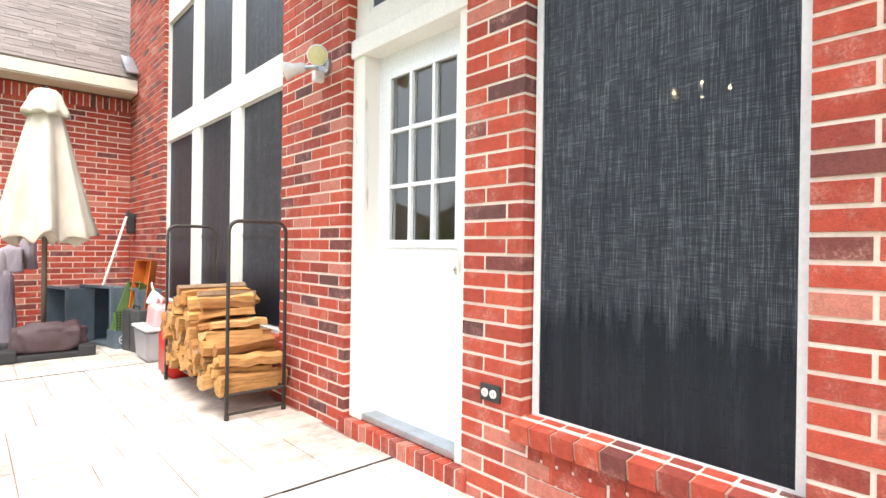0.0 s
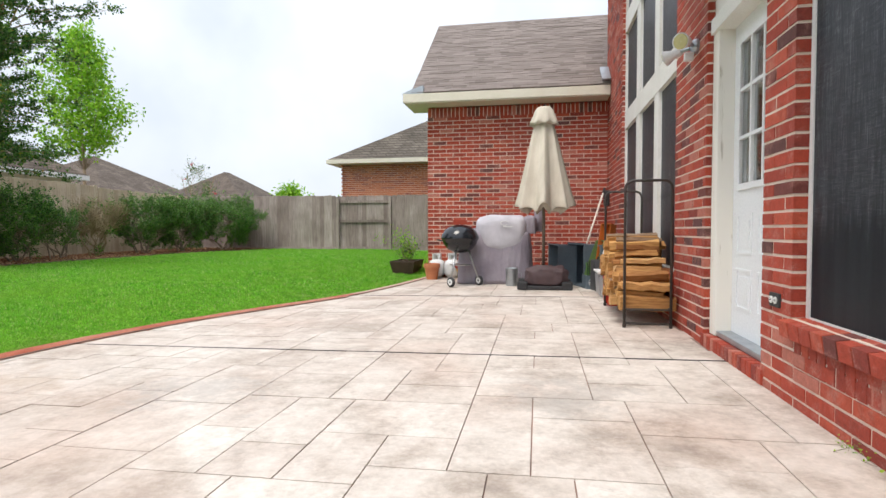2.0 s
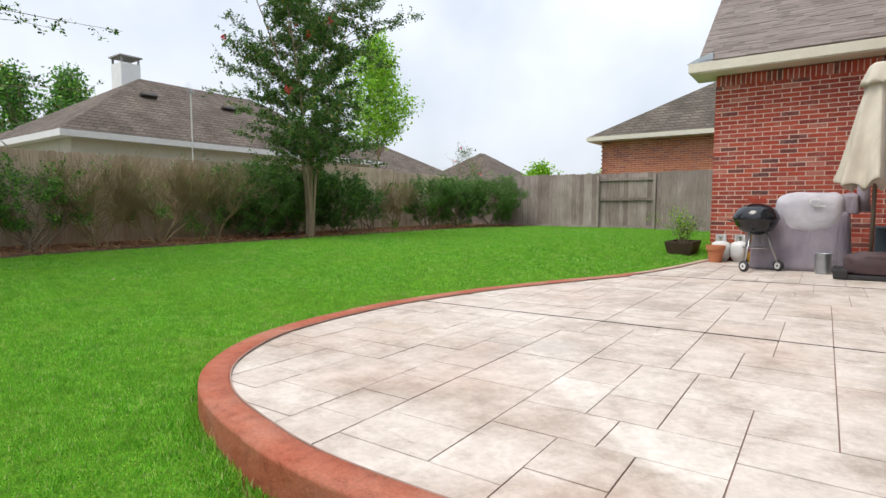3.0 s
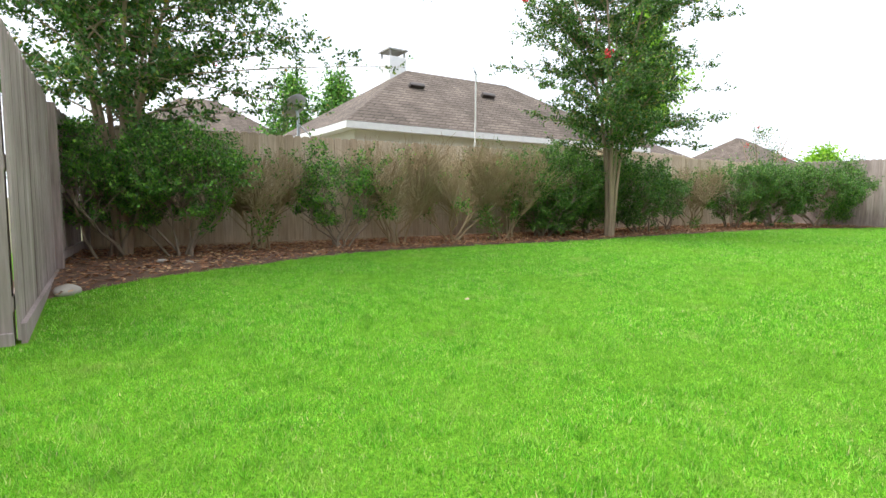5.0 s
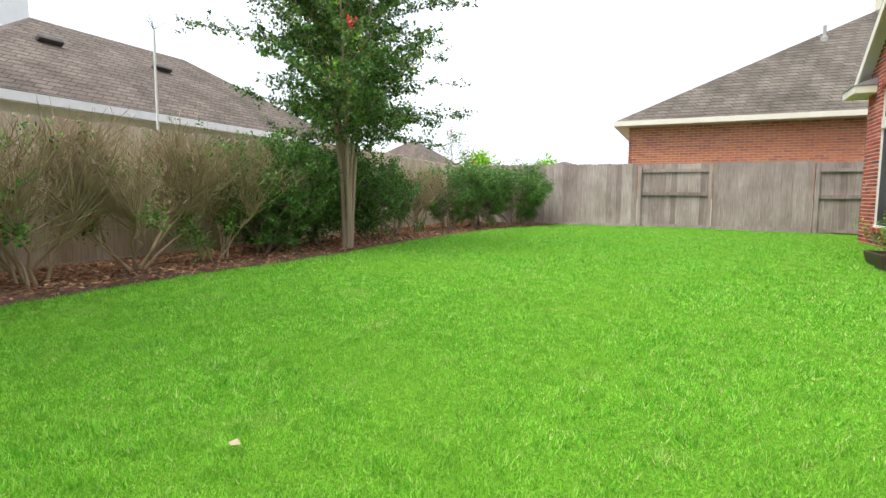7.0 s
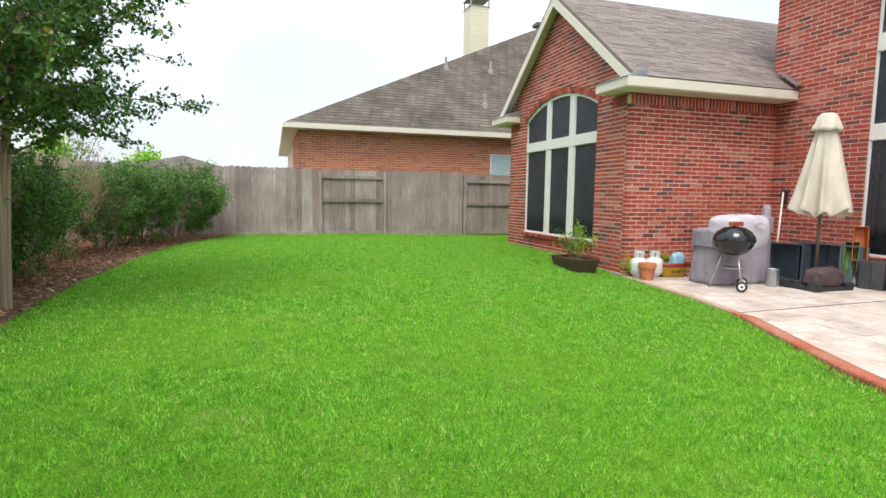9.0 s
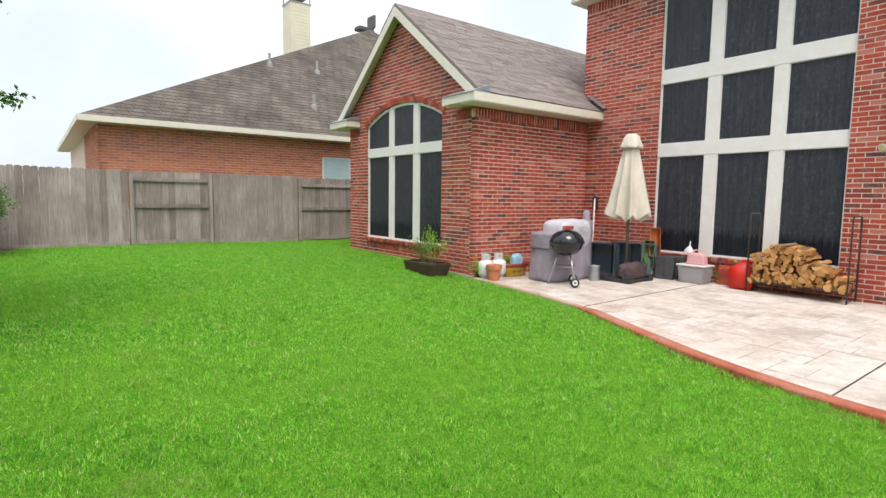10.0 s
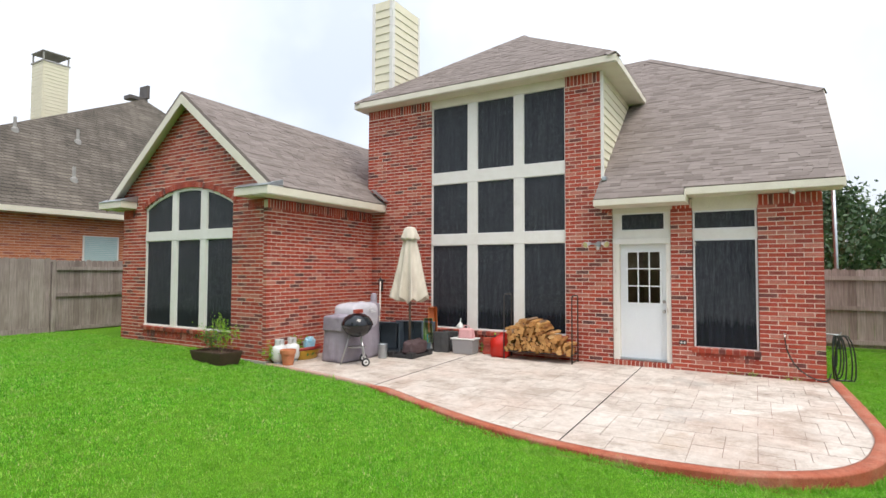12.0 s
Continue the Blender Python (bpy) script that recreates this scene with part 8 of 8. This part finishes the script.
part("jug_handle", tube(bmesh.new(), [(SX, SY_ - 0.10, jz + 0.19), (SX, SY_ - 0.08, jz + 0.26), (SX, SY_ + 0.02, jz + 0.26), (SX, SY_ + 0.05, jz + 0.19)], 0.014, 8), M_PINK, jg, smooth=True)
part("jug_neck", lathe(bmesh.new(), [(0.03, jz + 0.18), (0.03, jz + 0.235), (0.0001, jz + 0.236)], 14, (SX, SY_ + 0.11)), M_WHITEP, jg)
fn = thing("funnel", "white plastic funnel stuck upside down in the jug", "funnel", at=pose(SX, SY_ + 0.13, jz + 0.225, 12, -14, 0))
part("funnel_cone", lathe(bmesh.new(), [(0.085, 0.0), (0.08, 0.02), (0.02, 0.105), (0.011, 0.11), (0.008, 0.20), (0.006, 0.20), (0.006, 0.11), (0.075, 0.01)], 22), M_WHITEP, fn, smooth=True)
M_RED = grained("red_plastic", (0.62, 0.022, 0.010), (0.56, 0.02, 0.01), 4, 0.38, bump_strength=0.03)
RX_, RY_ = 1.72, 5.14
z0 = ground_at(RX_)
gc = thing("fuel_can", "bright red plastic fuel can with a moulded handle", "fuel can")
bm = prism(bmesh.new(), [(-0.15, 0.0), (0.15, 0.0), (0.155, 0.26), (0.06, 0.30), (-0.06, 0.345), (-0.13, 0.34), (-0.155, 0.28)], 0, -0.095, 0.095)
bmesh.ops.bevel(bm, geom=list(bm.edges), offset=0.022, segments=3, affect="EDGES")
bmesh.ops.transform(bm, matrix=Matrix.Translation((RX_, RY_, z0)) @ Matrix.Diagonal((1.2, 1.1, 1.12, 1)), verts=bm.verts)
part("can_body", bm, M_RED, gc, smooth=True)
part("can_handle", tube(bmesh.new(), [(RX_, RY_ - 0.13, z0 + 0.31), (RX_, RY_ - 0.12, z0 + 0.40), (RX_, RY_ - 0.01, z0 + 0.395), (RX_, RY_ + 0.06, z0 + 0.29)], 0.018, 8), M_RED, gc, smooth=True)
part("spout_cap", lathe(bmesh.new(), [(0.03, 0.27), (0.03, 0.32), (0.02, 0.325), (0.016, 0.36), (0.0001, 0.362)], 14, (0, 0)), M_RUBBER, gc).location = (RX_, RY_ + 0.11, z0)
part("spout_tip", lathe(bmesh.new(), [(0.016, 0.36), (0.016, 0.385), (0.0001, 0.387)], 12), grained("lime_plastic", (0.35, 0.62, 0.05), (0.3, 0.55, 0.05), 5, 0.5), gc).location = (RX_, RY_ + 0.11, z0)
for k, (x, y, z, r_) in enumerate(((1.93, 6.45, 0, 5), (1.93, 6.45, 0.068, -4), (1.92, 6.46, 0.136, 8), (1.94, 5.52, 0.0, 10), (1.94, 5.52, 0.068, 4), (1.94, 5.50, 0.136, 14), (1.94, 5.52, 0.204, 6), (1.96, 5.51, 0.272, 12), (1.97, 3.72, 0.34, 3), (1.97, 3.72, 0.272, -3))):
    if k > 7:
        continue
    o = new("loose_brick", UNIT_BRICK)
    o.matrix_basis = Matrix.Translation((x, y, ground_at(x) + 0.033 + z)) @ Matrix.Rotation(radians(r_), 4, "Z") @ Matrix.Diagonal((0.10, 0.21, 0.064, 1))
    tagged(o, "loose red brick stacked at the foot of the wall", "brick", "loose bricks by the wall")

gc.matrix_basis = Matrix.Translation((RX_, RY_, z0)) @ Matrix.Diagonal((1.1, 1.1, 1.24, 1)) @ Matrix.Translation((-RX_, -RY_, -z0))

# ---------------------------------------------------------------- fixtures on the house
fl = thing("flood_light", "twin-head outdoor flood light with yellowed lenses on the brick wall", "wall light")
FLY, FLZ = 3.20, 2.26
bm = lathe(bmesh.new(), [(0.058, 0), (0.058, 0.02), (0.045, 0.045), (0.0001, 0.048)], 20)
bmesh.ops.transform(bm, matrix=Matrix.Translation((FX - 0.002, FLY, FLZ)) @ Matrix.Rotation(radians(-90), 4, "Y"), verts=bm.verts)
plate = part("wall_plate", bm, M_GALV, fl)
M_LENS = grained("yellowed_lens", (0.62, 0.58, 0.30), (0.55, 0.50, 0.24), 8, 0.2, bump_strength=0)
for dy, tx, ty in ((-0.10, -0.75, -0.9), (0.15, -0.8, 0.5)):
    a = Vector((FX - 0.045, FLY + dy * 0.3, FLZ))
    b = Vector((FX - 0.10, FLY + dy, FLZ + 0.01))
    part("arm", tube(bmesh.new(), [a, b], 0.016, 8), M_GALV, fl)
    q = Vector((tx, ty, -0.25)).to_track_quat("Z", "Y").to_matrix().to_4x4()
    hd = part("lamp_head", lathe(bmesh.new(), [(0.02, -0.03), (0.034, 0.0), (0.036, 0.05), (0.062, 0.11), (0.064, 0.118)], 18), M_ALU, fl, smooth=True)
    hd.matrix_basis = Matrix.Translation(b) @ q
    ln = part("lens", lathe(bmesh.new(), [(0.062, 0.112), (0.05, 0.124), (0.0001, 0.128)], 18), M_LENS, hd, "yellowed glass lens")
part("sensor", boxed(FX - 0.10, FX - 0.03, FLY - 0.025, FLY + 0.025, FLZ - 0.11, FLZ - 0.045, bevel=0.01), M_ALU, fl)
ol = thing("power_outlet", "weatherproof double power outlet in a dark plate", "power outlet")
part("plate", boxed(FX - 0.012, FX + 0.01, 1.655, 1.775, 0.425, 0.50, bevel=0.008), M_RUBBER, ol)
for y in (1.69, 1.74):
    bm = lathe(bmesh.new(), [(0.019, 0), (0.019, 0.005), (0.0001, 0.0052)], 18)
    bmesh.ops.transform(bm, matrix=Matrix.Translation((FX - 0.012, y, 0.4625)) @ Matrix.Rotation(radians(-90), 4, "Y"), verts=bm.verts)
    so = part("socket", bm, M_WHITEP, ol, "white round socket")
    for d in (-0.006, 0.006):
        part("slot", boxed(FX - 0.0185, FX - 0.0165, y + d - 0.0012, y + d + 0.0012, 0.458, 0.469), M_RUBBER, so)
sc = thing("security_camera", "small white security camera under the eave", "camera")
part("mount", boxed(1.72, 1.78, 0.02, 0.08, 3.035, 3.062), M_WHITEP, sc)
part("housing", tube(bmesh.new(), [(1.75, 0.05, 3.03), (1.66, 0.02, 3.0)], 0.028, 12), M_WHITEP, sc)
hb = thing("hose_bib", "brass tap on the brick wall", "tap")
part("spout", tube(bmesh.new(), [(FX + 0.01, 0.17, 0.70), (FX - 0.06, 0.17, 0.70), (FX - 0.08, 0.17, 0.66)], 0.014, 8), M_NICKEL, hb)
part("tap_handle", lathe(bmesh.new(), [(0.028, 0), (0.03, 0.008), (0.0001, 0.01)], 10), M_NICKEL, hb).location = (FX - 0.05, 0.17, 0.72)
M_HOSE = grained("dark_hose_rubber", (0.020, 0.026, 0.022), (0.035, 0.04, 0.036), 10, 0.5, bump_strength=0)
hs = thing("garden_hose", "dark rubber garden hose hanging in loops at the wall corner", "hose")
run = curve_points([(FX - 0.08, 0.17, 0.66), (FX - 0.07, 0.14, 0.45), (FX - 0.08, 0.02, 0.2), (FX - 0.06, -0.18, 0.04), (FX - 0.05, -0.38, 0.0), (FX + 0.0, -0.45, 0.12)], 6)
part("hose_run", tube(bmesh.new(), run, 0.010, 6), M_HOSE, hs, smooth=True)
rng = random.Random(4)
for k in range(6):
    w, dpt, o_ = 0.05 + 0.035 * k, 0.55 + 0.09 * k + rng.uniform(-0.05, 0.05), rng.uniform(-0.02, 0.02)
    pts = [(FX + 0.06 + 0.02 * k + 0.02 * math.sin(a), -0.46 - w * (1 + math.sin(a * 1.0)) * 0.6 - 0.01 * k + o_, max(0.0 if k else 0.0, 0.72 - dpt * (1 - math.cos(a)) / 2)) for a in [2 * math.pi * i / 20 for i in range(21)]]
    part("loop", tube(bmesh.new(), pts, 0.011, 6), M_HOSE, hs, smooth=True)
part("hook", tube(bmesh.new(), [(FX + 0.07, -0.38, 0.74), (FX + 0.07, -0.58, 0.73), (FX + 0.07, -0.60, 0.78)], 0.010, 6), M_GALV, hs)
mp = thing("metal_mast", "tall galvanised metal pole beyond the side fence", "pole")
part("mast", tube(bmesh.new(), [(6.3, -1.02, 0), (6.3, -0.96, 3.9)], 0.04, 10), M_GALV, mp, smooth=True)
vn = thing("antenna_mast", "thin white pole with a small spiky antenna behind the back fence", "antenna")
part("mast", tube(bmesh.new(), [(-12.4, 5.55, 0), (-12.4, 5.55, 3.6)], 0.018, 8), M_WHITEP, vn)
for k in range(7):
    a = radians(-60 + 20 * k)
    part("spike", tube(bmesh.new(), [(-12.4, 5.55, 3.6), (-12.4 + 0.05 * math.cos(k), 5.55 + 0.22 * math.sin(a), 3.6 + 0.3 * math.cos(a))], 0.006, 5, 0.002), M_GALV, vn)
dsh = thing("satellite_dish", "grey satellite dish on a pole behind the back fence", "satellite dish")
part("post", tube(bmesh.new(), [(-13.0, 1.75, 0), (-13.0, 1.75, 2.40), (-13.0, 1.72, 2.56)], 0.03, 8), M_GALV, dsh)
bm = lathe(bmesh.new(), [(0.0001, 0.0), (0.15, 0.015), (0.30, 0.06), (0.385, 0.11), (0.39, 0.115), (0.30, 0.075), (0.15, 0.03), (0.0001, 0.014)], 28)
dish = part("reflector", bm, grained("grey_dish_paint", (0.22, 0.22, 0.22), (0.27, 0.27, 0.27), 4, 0.5), dsh, smooth=True)
dish.matrix_basis = Matrix.Translation((-12.98, 1.72, 2.58)) @ Vector((-0.62, -0.45, 0.62)).to_track_quat("Z", "Y").to_matrix().to_4x4() @ Matrix.Diagonal((0.8, 0.68, 0.8, 1))
part("feed_arm", tube(bmesh.new(), [(-13.0, 1.75, 2.3), (-13.0, 1.95, 2.12), (-13.1, 2.05, 2.05)], 0.014, 6), M_GALV, dsh)
lt = bpy.data.materials.new("lit_bulb")
lt.use_nodes = True
bsdf(lt).inputs["Emission Color"].default_value = (1.0, 0.78, 0.45, 1)
bsdf(lt).inputs["Emission Strength"].default_value = 120
for x, y, z in ((4.2, 5.2, 3.15), (4.6, 1.9, 2.35)):
    cl = thing("chandelier", "small indoor chandelier with warm lit bulbs", "ceiling light")
    part("stem", tube(bmesh.new(), [(x, y, z), (x, y, 5.6 if z > 3 else 2.95)], 0.012, 6), M_NICKEL, cl)
    for k in range(4):
        a = 2 * math.pi * k / 4 + 0.4
        ex, ey = x + 0.2 * math.cos(a), y + 0.2 * math.sin(a)
        am = part("arm", tube(bmesh.new(), [(x, y, z), (ex, ey, z - 0.04)], 0.008, 6), M_NICKEL, cl)
        part("bulb", lathe(bmesh.new(), [(0.0001, z - 0.01), (0.014, z), (0.016, z + 0.015), (0.008, z + 0.03), (0.0001, z + 0.035)], 12, (ex, ey)), lt, am, "warm lit bulb")
